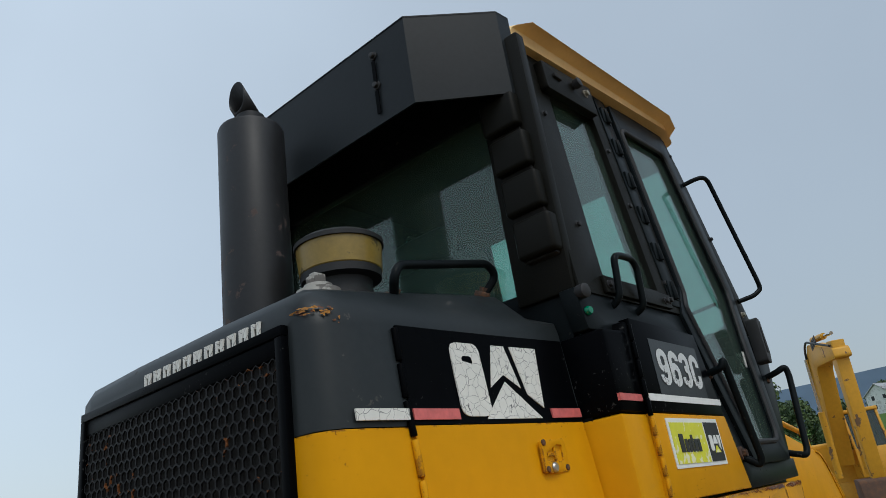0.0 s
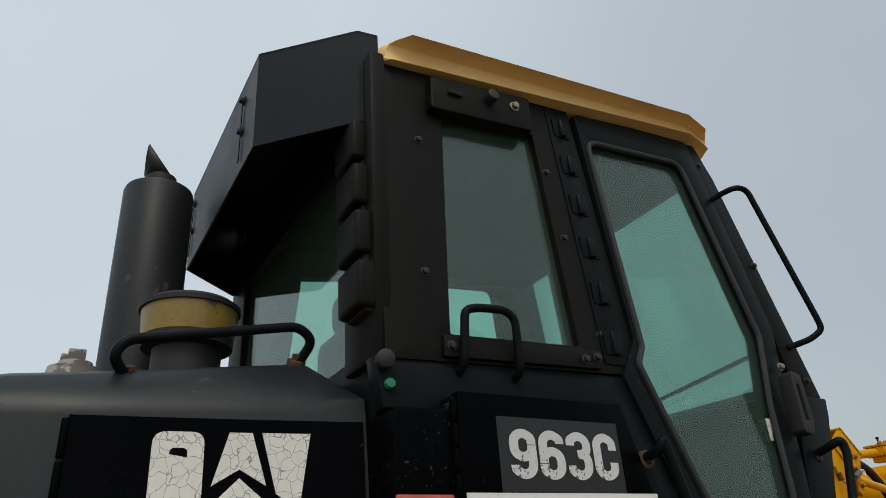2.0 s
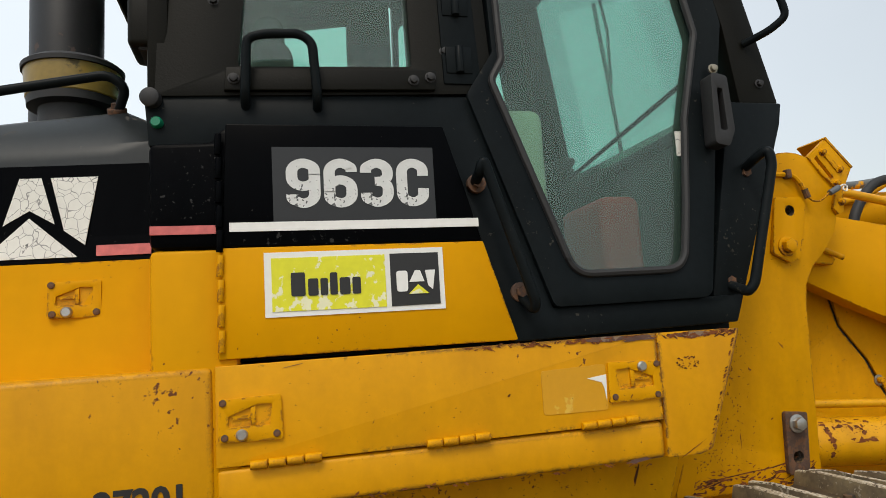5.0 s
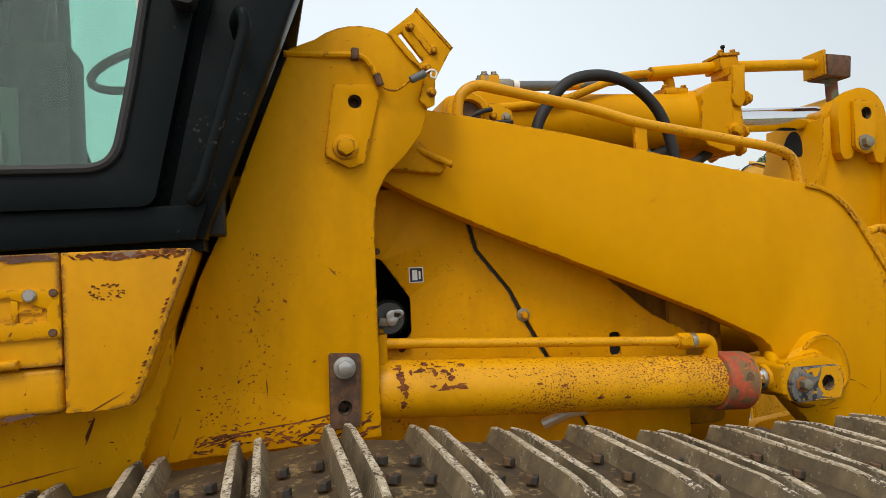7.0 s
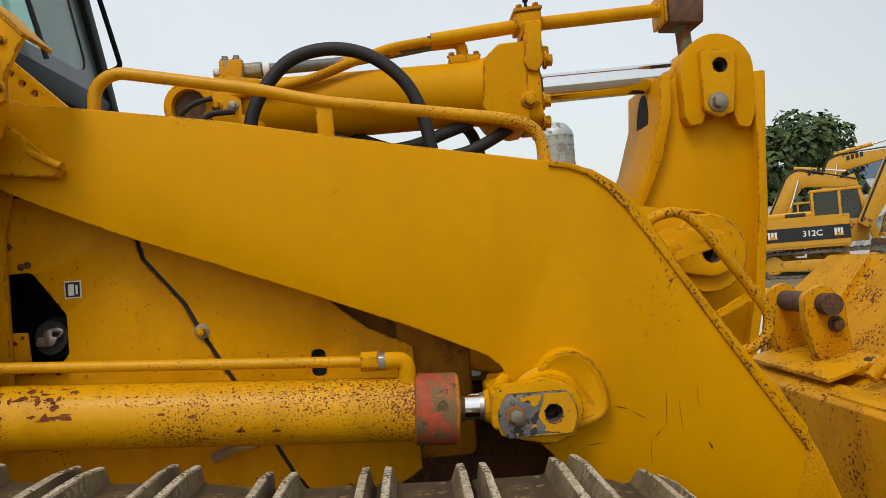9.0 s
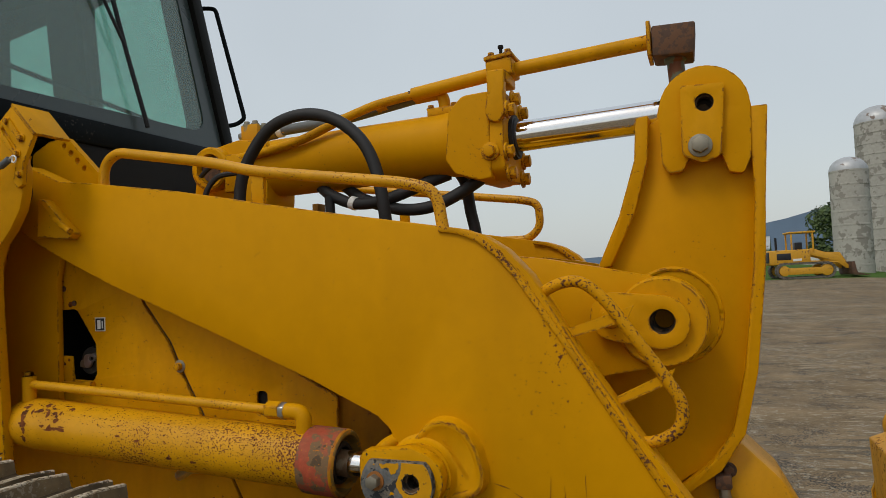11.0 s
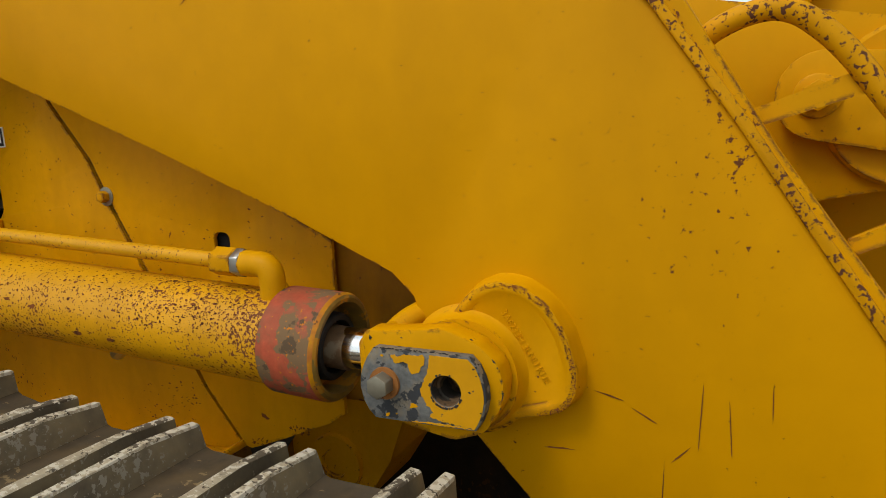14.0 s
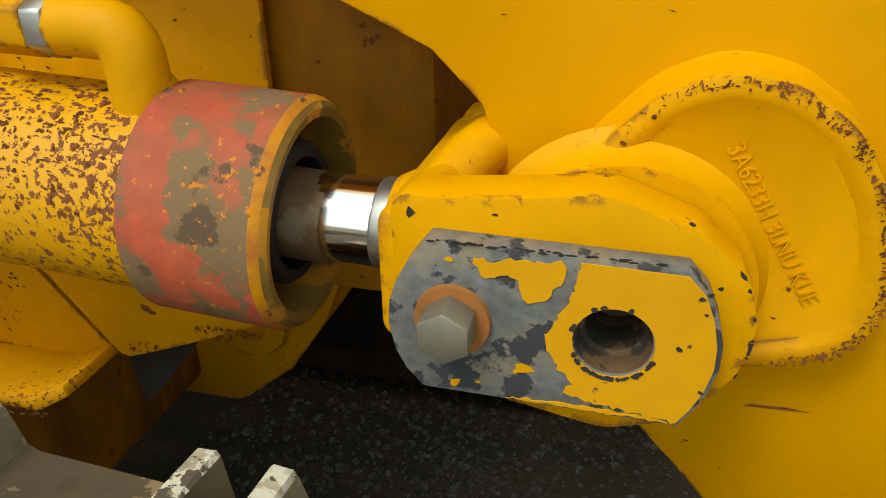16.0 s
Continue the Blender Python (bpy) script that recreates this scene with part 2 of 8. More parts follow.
# grimy steel with the underside's shade put into its base colour
shaded_grimy_steel = worn(grimy(material("shade_toned_undercarriage_steel", (0.022, 0.016, 0.011), 0.6, 0.1, vary=0.35, fine=40, bump=0.5, spec=0.2), (0.075, 0.036, 0.016), 0.6, 6.0), (0.09, 0.045, 0.02), 0.08, 50, 6)
gland_face = worn(material("oily_gland_face", (0.20, 0.115, 0.018), 0.5, vary=0.35, bump=0.2), (0.45, 0.20, 0.01), 0.16, 40, 10)
def cracked(m, colour, scale=45.0, width=0.035):
    """Adds a net of fine cracks."""
    nt = m.node_tree
    bs = nt.nodes["Principled BSDF"]
    tc = nt.nodes.new("ShaderNodeTexCoord")
    wob = nt.nodes.new("ShaderNodeTexNoise")
    wob.inputs["Scale"].default_value = scale * 0.6
    nt.links.new(tc.outputs["Object"], wob.inputs["Vector"])
    add = nt.nodes.new("ShaderNodeVectorMath")
    add.operation = "MULTIPLY_ADD"
    add.inputs[1].default_value = (0.03, 0.03, 0.03)
    nt.links.new(wob.outputs["Color"], add.inputs[0])
    nt.links.new(tc.outputs["Object"], add.inputs[2])
    v = nt.nodes.new("ShaderNodeTexVoronoi")
    v.feature = "DISTANCE_TO_EDGE"
    v.inputs["Scale"].default_value = scale
    nt.links.new(add.outputs[0], v.inputs["Vector"])
    r = nt.nodes.new("ShaderNodeMapRange")
    r.inputs[1].default_value, r.inputs[2].default_value = width * 0.4, width
    r.inputs[3].default_value, r.inputs[4].default_value = 0.85, 0.0
    nt.links.new(v.outputs["Distance"], r.inputs[0])
    mix = nt.nodes.new("ShaderNodeMix")
    mix.data_type = "RGBA"
    nt.links.new(r.outputs[0], mix.inputs[0])
    nt.links.new(bs.inputs["Base Color"].links[0].from_socket, mix.inputs[6])
    mix.inputs[7].default_value = (*colour, 1)
    nt.links.new(mix.outputs[2], bs.inputs["Base Color"])
    return m


white_mark = cracked(worn(material("cracked_white_decal", (0.66, 0.65, 0.60), 0.55, vary=0.08), (0.12, 0.12, 0.12), 0.04, 60, 8), (0.16, 0.16, 0.16), 42.0, 0.026)
pink_mark = material("faded_red_stripe", (0.55, 0.12, 0.11), 0.5, vary=0.3)
white_paint = material("white_paint", (0.75, 0.75, 0.72), 0.5, vary=0.06)
lime = worn(material("lime_sticker", (0.68, 0.66, 0.02), 0.45, vary=0.08), (0.75, 0.74, 0.5), 0.20, 40, 4)
black_ink = material("black_ink", (0.012, 0.012, 0.013), 0.5)
beige = material("beige_console", (0.42, 0.40, 0.29), 0.6, vary=0.06)
red_seat = material("red_cloth", (0.42, 0.03, 0.02), 0.7, vary=0.15)
green_glow = material("green_lens", (0.0, 0.16, 0.08), 0.25)


def glass_material(name, tint, gloss=0.045, film=(0.035, 0.085)):
    m = bpy.data.materials.new(name)
    m.use_nodes = True
    nt = m.node_tree
    nt.nodes.clear()
    t = nt.nodes.new("ShaderNodeBsdfTransparent")
    t.inputs[0].default_value = (*tint, 1)
    g = nt.nodes.new("ShaderNodeBsdfGlossy")
    g.inputs["Roughness"].default_value = 0.0
    lw = nt.nodes.new("ShaderNodeLayerWeight")
    lw.inputs[0].default_value = 0.5
    pw = nt.nodes.new("ShaderNodeMath")
    pw.operation = "POWER"
    pw.inputs[1].default_value = 3.5
    nt.links.new(lw.outputs["Facing"], pw.inputs[0])
    fr = nt.nodes.new("ShaderNodeMath")
    fr.operation = "MULTIPLY_ADD"
    fr.inputs[1].default_value, fr.inputs[2].default_value = 0.42, gloss
    nt.links.new(pw.outputs[0], fr.inputs[0])
    # thin grey-green veil: dust, and reflected sky put in as diffuse colour
    veil = nt.nodes.new("ShaderNodeBsdfDiffuse")
    veil.inputs[0].default_value = (0.31, 0.41, 0.34, 1)
    dn = nt.nodes.new("ShaderNodeTexNoise")
    dn.inputs["Scale"].default_value = 3.0
    dr = nt.nodes.new("ShaderNodeMapRange")
    dr.inputs[3].default_value, dr.inputs[4].default_value = film
    nt.links.new(dn.outputs[0], dr.inputs[0])
    dm = nt.nodes.new("ShaderNodeMixShader")
    nt.links.new(dr.outputs[0], dm.inputs[0])
    nt.links.new(t.outputs[0], dm.inputs[1])
    nt.links.new(veil.outputs[0], dm.inputs[2])
    mx = nt.nodes.new("ShaderNodeMixShader")
    o = nt.nodes.new("ShaderNodeOutputMaterial")
    nt.links.new(fr.outputs[0], mx.inputs[0])
    nt.links.new(dm.outputs[0], mx.inputs[1])
    nt.links.new(g.outputs[0], mx.inputs[2])
    nt.links.new(mx.outputs[0], o.inputs[0])
    return m


tinted = glass_material("green_tinted_glass", (0.74, 0.915, 0.855))
# thicker veil here paints the sky's reflection onto the windscreen
screen_glass = glass_material("hazy_windscreen_glass", (0.72, 0.90, 0.85), 0.085, (0.17, 0.26))


# ---- mesh helpers ----
def part(name, bm, mat, parent=None, label="", smooth=True):
    """Links a bmesh, built in world places, as one mesh object with its origin at its own middle."""
    bmesh.ops.recalc_face_normals(bm, faces=bm.faces)
    xs = [v.co for v in bm.verts]
    mid = (Vector([min(c[i] for c in xs) for i in range(3)]) + Vector([max(c[i] for c in xs) for i in range(3)])) / 2
    for v in bm.verts:
        v.co -= mid
    me = bpy.data.meshes.new(name)
    bm.to_mesh(me)
    bm.free()
    me.materials.append(mat)
    if smooth:
        me.set_sharp_from_angle(angle=radians(35))
        me.polygons.foreach_set("use_smooth", [True] * len(me.polygons))
    ob = new(name, me)
    ob.location = mid
    if parent:
        ob.parent = parent
        ob.matrix_parent_inverse = world_of(parent).inverted()
    if label:
        ob["label"] = label
    return ob


def world_of(ob):
    m = ob.matrix_basis.copy()
    while ob.parent:
        m = ob.parent.matrix_basis @ (ob.matrix_parent_inverse @ m)
        ob = ob.parent
    return m


def thing(name, at, label, category, group="", kind=""):
    ob = new(name)
    ob.location = at
    ob.empty_display_size = 0.1
    return tagged(ob, label, category, group, kind)


def bevel(bm, width, segments=2, angle=30):
    edges = [e for e in bm.edges if len(e.link_faces) == 2 and e.calc_face_angle(0) > radians(angle)]
    if edges and width > 0:
        bmesh.ops.bevel(bm, geom=edges, offset=width, segments=segments, profile=0.5, affect="EDGES", clamp_overlap=True)
    return bm


def box(x0, x1, y0, y1, z0, z1, b=0.0, bm=None, seg=2):
    own = bmesh.new()
    bmesh.ops.create_cube(own, size=1, matrix=Matrix.Translation(((x0 + x1) / 2, (y0 + y1) / 2, (z0 + z1) / 2)) @ Matrix.Diagonal((abs(x1 - x0), abs(y1 - y0), abs(z1 - z0), 1)))
    bevel(own, b, seg)
    return join(bm, own)


def join(bm, own):
    if bm is None:
        return own
    me = bpy.data.meshes.new("tmp")
    own.to_mesh(me)
    own.free()
    bm.from_mesh(me)
    bpy.data.meshes.remove(me)
    return bm


def circle(cx, cz, r, n=24, a0=0.0, a1=360.0):
    full = abs(a1 - a0) >= 360
    k = n if full else n - 1
    return [(cx + r * math.cos(radians(a0 + (a1 - a0) * i / k)), cz + r * math.sin(radians(a0 + (a1 - a0) * i / k))) for i in range(n)]


def rounded(pts, radii, n=6):
    """A polygon with its corners rounded; radii: one number or one for each corner."""
    out = []
    k = len(pts)
    for i, p in enumerate(pts):
        r = radii[i] if isinstance(radii, (list, tuple)) else radii
        p, a, b = Vector(p), Vector(pts[i - 1]), Vector(pts[(i + 1) % k])
        if r <= 0:
            out.append(tuple(p))
            continue
        u, w = (a - p), (b - p)
        lu, lw = u.length, w.length
        u, w = u / lu, w / lw
        half = math.acos(max(-1, min(1, u.dot(w)))) / 2
        d = min(r / max(math.tan(half), 1e-4), 0.49 * lu, 0.49 * lw)
        s, e = p + u * d, p + w * d
        for j in range(n + 1):
            t = j / n
            out.append(tuple((1 - t) ** 2 * s + 2 * t * (1 - t) * p + t * t * e))
    return out


def plate(outer, y0, y1, holes=(), b=0.0, bm=None, shear=0.0, z_ref=0.0, seg=2):
    """A plate cut from a sheet that stands along x and z, from y0 to y1, with holes through it. shear: how far it leans in y for each metre up."""
    own = bmesh.new()
    edges = []
    for loop in (outer, *holes):
        vs = [own.verts.new((x, y0, z)) for x, z in loop]
        edges += [own.edges.new((vs[i], vs[(i + 1) % len(vs)])) for i in range(len(vs))]
    if holes:
        bmesh.ops.triangle_fill(own, edges=edges, use_beauty=True)
    else:
        own.faces.new(own.verts)
    ext = bmesh.ops.extrude_face_region(own, geom=own.faces[:])
    for v in ext["geom"]:
        if isinstance(v, bmesh.types.BMVert):
            v.co.y = y1
    bmesh.ops.recalc_face_normals(own, faces=own.faces)
    if b:
        bevel(own, b, seg, 50)
    for v in own.verts:
        v.co.y += shear * (v.co.z - z_ref)
    return join(bm, own)


def rod(p0, p1, r, n=20, r1=None, b=0.0, bm=None, caps=True):
    own = bmesh.new()
    p0, p1 = Vector(p0), Vector(p1)
    bmesh.ops.create_cone(own, cap_ends=caps, segments=n, radius1=r, radius2=r if r1 is None else r1, depth=(p1 - p0).length,
                          matrix=Matrix.Translation((p0 + p1) / 2) @ (p1 - p0).to_track_quat("Z", "Y").to_matrix().to_4x4())
    bevel(own, b, 2, 50)
    return join(bm, own)


def turned(p0, p1, profile, n=32, bm=None, caps=True):
    """A turned body: profile is a list of (share of the way from p0 to p1, radius)."""
    own = bmesh.new()
    p0, p1 = Vector(p0), Vector(p1)
    q = (p1 - p0).to_track_quat("Z", "Y")
    ring0 = None
    for s, r in profile:
        c = p0.lerp(p1, s)
        ring = [own.verts.new(c + q @ Vector((r * math.cos(math.tau * i / n), r * math.sin(math.tau * i / n), 0))) for i in range(n)]
        if ring0:
            for i in range(n):
                own.faces.new((ring0[i], ring0[(i + 1) % n], ring[(i + 1) % n], ring[i]))
        elif caps:
            own.faces.new(ring)
        ring0 = ring
    if caps:
        own.faces.new(ring0)
    return join(bm, own)


def smooth_path(pts, r=0.03, n=6):
    """A line in space with rounded bends."""
    pts = [Vector(p) for p in pts]
    out = [pts[0]]
    for a, p, b in zip(pts, pts[1:], pts[2:]):
        u, w = a - p, b - p
        d = min(r, 0.49 * u.length, 0.49 * w.length)
        s, e = p + u.normalized() * d, p + w.normalized() * d
        out += [(1 - j / n) ** 2 * s + 2 * (j / n) * (1 - j / n) * p + (j / n) ** 2 * e for j in range(n + 1)]
    return out + [pts[-1]]


def tube(pts, r, bend=0.03, n=12, bm=None):
    own = bmesh.new()
    pts = smooth_path(pts, bend)
    pts = [p for i, p in enumerate(pts) if i == 0 or (p - pts[i - 1]).length > 1e-5]
    up = Vector((0, 0, 1)) if abs((pts[1] - pts[0]).normalized().z) < 0.9 else Vector((1, 0, 0))
    last = None
    for i, p in enumerate(pts):
        d = (pts[min(i + 1, len(pts) - 1)] - pts[max(i - 1, 0)]).normalized()
        side = d.cross(up).normalized()
        up = side.cross(d).normalized()
        ring = [own.verts.new(p + r * (math.cos(math.tau * k / n) * side + math.sin(math.tau * k / n) * up)) for k in range(n)]
        if last:
            for k in range(n):
                own.faces.new((last[k], last[(k + 1) % n], ring[(k + 1) % n], ring[k]))
        else:
            own.faces.new(ring)
        last = ring
    own.faces.new(last)
    return join(bm, own)


def arc_points(pts, n=40):
    """A smooth curve through the points (Catmull-Rom)."""
    p = [Vector(v) for v in pts]
    p = [2 * p[0] - p[1]] + p + [2 * p[-1] - p[-2]]
    out = []
    segs = len(p) - 3
    for i in range(segs):
        k = max(2, n // segs)
        for j in range(k + (i == segs - 1)):
            t = j / k
            a, b, c, d = p[i:i + 4]
            out.append(0.5 * ((2 * b) + (c - a) * t + (2 * a - 5 * b + 4 * c - d) * t * t + (3 * b - a - 3 * c + d) * t ** 3))
    return out


def bolt(parent, at, size=0.024, mat=zinc, axis=(0, -1, 0), washer=True, name="bolt", height=None, washer_mat=None, label=""):
    """A hexagon head on a washer, standing out of a surface along axis."""
    a, at = Vector(axis), Vector(at)
    h = height or size * 0.55
    bm = bmesh.new()
    if washer:
        rod(at - a * 0.002, at + a * size * 0.14, size * 0.78, 20, b=0.001, bm=bm)
    rod(at + a * (size * 0.1 if washer else -0.002), at + a * (size * 0.12 + h), size * 0.56, 6, b=0.0012, bm=bm)
    return part(name, bm, mat, parent, label)


def lettering(name, text, at, size, mat, parent, axis_x=(1, 0, 0), axis_y=(0, 0, 1), depth=0.0008, bold=0.0, squeeze=1.0, label=""):
    """Raised writing; at: the lower left corner of the line."""
    cu = bpy.data.curves.new(name, "FONT")
    cu.body, cu.size, cu.extrude, cu.offset = text, size, depth, bold
    cu.resolution_u = 3
    tmp = bpy.data.objects.new("tmp", cu)
    me = bpy.data.meshes.new_from_object(tmp)
    bpy.data.objects.remove(tmp)
    bm = bmesh.new()
    bm.from_mesh(me)
    bpy.data.meshes.remove(me)
    ax, ay = Vector(axis_x).normalized(), Vector(axis_y).normalized()
    az = ax.cross(ay)
    for v in bm.verts:
        v.co = Vector(at) + ax * v.co.x * squeeze + ay * v.co.y + az * v.co.z
    return part(name, bm, mat, parent, label, smooth=False)


def both(fn):
    """Builds a part on the near and on the far side of the machine's middle."""
    for s in (1, -1):
        fn(s)


def mirrored(bm, s):
    if s < 0:
        for v in bm.verts:
            v.co.y = -v.co.y
    return bm


def flakes(parent, spots, y, mat, seed=1, name="rust", out=0.0008, shear=0.0, z_ref=0.0):
    """Thin ragged flakes on a face at y, which may lean: spots are (x, z, half length, half height, degrees)."""
    rnd = random.Random(seed)
    bm = bmesh.new()
    for x, z, a, c, turn in spots:
        n = 14 if a > 0.006 else 7
        lift = out * rnd.uniform(0.5, 1.1)
        ca, sa = math.cos(radians(turn)), math.sin(radians(turn))
        vs = []
        for i in range(n):
            q = math.tau * i / n
            k = rnd.uniform(0.55, 1.15)
            u, w = a * k * math.cos(q), c * k * math.sin(q)
            vs.append(bm.verts.new((x + u * ca - w * sa, y - lift + shear * (z + u * sa + w * ca - z_ref), z + u * sa + w * ca)))
        bm.faces.new(vs)
    return tagged(part(name, bm, mat, parent, "", False), kind="stuff")


def scatter(x0, x1, z0, z1, n, size, seed, turn=0, flat=0.5):
    rnd = random.Random(seed)
    return [(rnd.uniform(x0, x1), rnd.uniform(z0, z1), size * rnd.uniform(0.4, 1.5), size * flat * rnd.uniform(0.4, 1.4), turn + rnd.uniform(-35, 35)) for _ in range(n)]

# ---- ground ----
def ground_material():
    m = material("gravel_yard", (0.200, 0.144, 0.086), 0.95, vary=0.55, fine=75, bump=1.0, big=1.6, spec=0.06)
    worn(m, (0.29, 0.245, 0.175), 0.17, 12.0, 0.5, (1, 1.4, 1))
    worn(m, (0.15, 0.117, 0.082), 0.13, 4.0, 0.4, (0.8, 1.6, 1))
    worn(m, (0.120, 0.098, 0.070), 0.16, 3.0, 0.3, (0.35, 2.2, 1))
    worn(m, (0.32, 0.255, 0.17), 0.10, 9.0, 0.6, (0.5, 3.0, 1))
    worn(m, (0.050, 0.046, 0.042), 0.16, 70, 2.0)
    worn(m, (0.36, 0.33, 0.28), 0.10, 90, 3.0)
    # grass beyond the yard
    nt = m.node_tree
    bs = nt.nodes["Principled BSDF"]
    geo = nt.nodes.new("ShaderNodeNewGeometry")
    sep = nt.nodes.new("ShaderNodeSeparateXYZ")
    nt.links.new(geo.outputs["Position"], sep.inputs[0])
    wob = nt.nodes.new("ShaderNodeTexNoise")
    wob.inputs["Scale"].default_value, wob.inputs["Detail"].default_value = 0.35, 4
    nt.links.new(geo.outputs["Position"], wob.inputs["Vector"])
    fine = nt.nodes.new("ShaderNodeTexNoise")
    fine.inputs["Scale"].default_value, fine.inputs["Detail"].default_value = 1.3, 6
    nt.links.new(geo.outputs["Position"], fine.inputs["Vector"])
    def edge(sock, at):
        a = nt.nodes.new("ShaderNodeMath")
        a.operation = "MULTIPLY_ADD"
        a.inputs[1].default_value = 5.0
        nt.links.new(wob.outputs[0], a.inputs[0])
        nt.links.new(sock, a.inputs[2])
        r = nt.nodes.new("ShaderNodeMapRange")
        r.inputs[1].default_value, r.inputs[2].default_value = at + 2.2, at + 2.9
        nt.links.new(a.outputs[0], r.inputs[0])
        return r.outputs[0]
    mx = nt.nodes.new("ShaderNodeMath")
    mx.operation = "MAXIMUM"
    nt.links.new(edge(sep.outputs["X"], 33.0), mx.inputs[0])
    nt.links.new(edge(sep.outputs["Y"], 44.5), mx.inputs[1])
    ramp = nt.nodes.new("ShaderNodeValToRGB")
    ramp.color_ramp.elements[0].color, ramp.color_ramp.elements[1].color = (0.035, 0.080, 0.012, 1), (0.085, 0.150, 0.030, 1)
    nt.links.new(fine.outputs[0], ramp.inputs[0])
    mix = nt.nodes.new("ShaderNodeMix")
    mix.data_type = "RGBA"
    nt.links.new(mx.outputs[0], mix.inputs[0])
    nt.links.new(bs.inputs["Base Color"].links[0].from_socket, mix.inputs[6])
    nt.links.new(ramp.outputs[0], mix.inputs[7])
    nt.links.new(mix.outputs[2], bs.inputs["Base Color"])
    # shade below the machine, put into the ground colour as a dark patch
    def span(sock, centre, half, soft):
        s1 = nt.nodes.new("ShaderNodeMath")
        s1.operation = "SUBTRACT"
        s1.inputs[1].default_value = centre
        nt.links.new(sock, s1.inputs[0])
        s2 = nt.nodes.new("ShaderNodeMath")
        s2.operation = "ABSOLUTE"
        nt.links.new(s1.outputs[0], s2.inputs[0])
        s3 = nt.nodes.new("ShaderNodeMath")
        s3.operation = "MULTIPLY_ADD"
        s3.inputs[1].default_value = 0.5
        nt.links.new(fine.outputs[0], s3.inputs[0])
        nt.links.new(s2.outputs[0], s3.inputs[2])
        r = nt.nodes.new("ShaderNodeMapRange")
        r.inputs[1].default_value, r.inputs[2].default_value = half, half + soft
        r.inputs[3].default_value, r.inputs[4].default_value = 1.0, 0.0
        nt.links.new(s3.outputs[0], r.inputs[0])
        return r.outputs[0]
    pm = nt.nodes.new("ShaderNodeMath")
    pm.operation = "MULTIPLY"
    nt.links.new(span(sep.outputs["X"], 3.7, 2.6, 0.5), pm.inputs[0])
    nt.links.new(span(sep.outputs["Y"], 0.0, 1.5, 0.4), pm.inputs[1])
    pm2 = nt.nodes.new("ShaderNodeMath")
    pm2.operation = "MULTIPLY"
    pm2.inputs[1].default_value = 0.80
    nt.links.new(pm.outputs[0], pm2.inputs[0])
    under_shade = nt.nodes.new("ShaderNodeMix")
    under_shade.data_type = "RGBA"
    nt.links.new(pm2.outputs[0], under_shade.inputs[0])
    nt.links.new(bs.inputs["Base Color"].links[0].from_socket, under_shade.inputs[6])
    under_shade.inputs[7].default_value = (0.040, 0.036, 0.030, 1)
    nt.links.new(under_shade.outputs[2], bs.inputs["Base Color"])
    return m


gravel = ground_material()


def ground_height(x, y):
    """The yard is level; a field rises in front of the machine and the land climbs slowly beside it."""
    rise = min(max(0.0, x - 32.0) * 0.068, 11.5)
    fall = min(max(0.0, y - 30.0) * 0.022, 1.9) * max(0.0, 1 - max(0.0, x - 10) / 60)
    beside = min(1.0, max(0.0, (26.0 - x) / 12.0))
    climb = min(max(0.0, y - 28.0) * 0.028, 1.05) + min(max(0.0, y - 66.0) * 0.35, 0.35)
    small = 0.02 * noise.noise((x * 0.7, y * 0.7, 0)) + 0.012 * noise.noise((x * 2.3, y * 2.3, 5)) if abs(x) < 60 and abs(y) < 60 else 0.0
    return rise + climb * beside - fall * (1 - beside) + small


bm = bmesh.new()
N = 150
coords = [math.copysign((abs(i) / (N / 2)) ** 4.6 * 2600 + abs(i) * 0.25, i) for i in range(-N // 2, N // 2 + 1)]
grid = [[bm.verts.new((cx + 5, cy, ground_height(cx + 5, cy))) for cx in coords] for cy in coords]
for j in range(N):
    for i in range(N):
        bm.faces.new((grid[j][i], grid[j][i + 1], grid[j + 1][i + 1], grid[j + 1][i]))
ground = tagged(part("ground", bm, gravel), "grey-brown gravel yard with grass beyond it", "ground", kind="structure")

# loose stones under the loader's front
rnd = random.Random(77)
bm = bmesh.new()
for k in range(6000):
    x, y = rnd.uniform(4.1, 5.7), rnd.uniform(-0.2, 1.5)
    s = rnd.choice((0.003, 0.004, 0.005, 0.006, 0.009))
    cs = [bm.verts.new((x + s * rnd.uniform(-1.2, 1.2), y + s * rnd.uniform(-1.2, 1.2), ground_height(x, y) + s * h)) for h in (1.0, 0.8)]
    ring = [bm.verts.new((x + s * rnd.uniform(0.8, 1.4) * math.cos(a), y + s * rnd.uniform(0.8, 1.4) * math.sin(a), ground_height(x, y) - 0.002)) for a in [math.tau * i / 6 for i in range(6)]]
    top = [bm.verts.new((x + s * 0.8 * rnd.uniform(0.6, 1.2) * math.cos(a), y + s * 0.8 * rnd.uniform(0.6, 1.2) * math.sin(a), ground_height(x, y) + s * rnd.uniform(0.4, 0.9))) for a in [math.tau * i / 6 for i in range(6)]]
    for v in cs:
        bm.verts.remove(v)
    for i in range(6):
        bm.faces.new((ring[i], ring[(i + 1) % 6], top[(i + 1) % 6], top[i]))
    bm.faces.new(top)
stone_mat = worn(material("dark_crushed_stone", (0.085, 0.080, 0.070), 0.7, vary=0.6, fine=150, big=40), (0.16, 0.15, 0.13), 0.16, 25, 9)
tagged(part("crushed_stone", bm, stone_mat, None, "", False), "dark loose crushed stones on the yard", "gravel", kind="stuff")

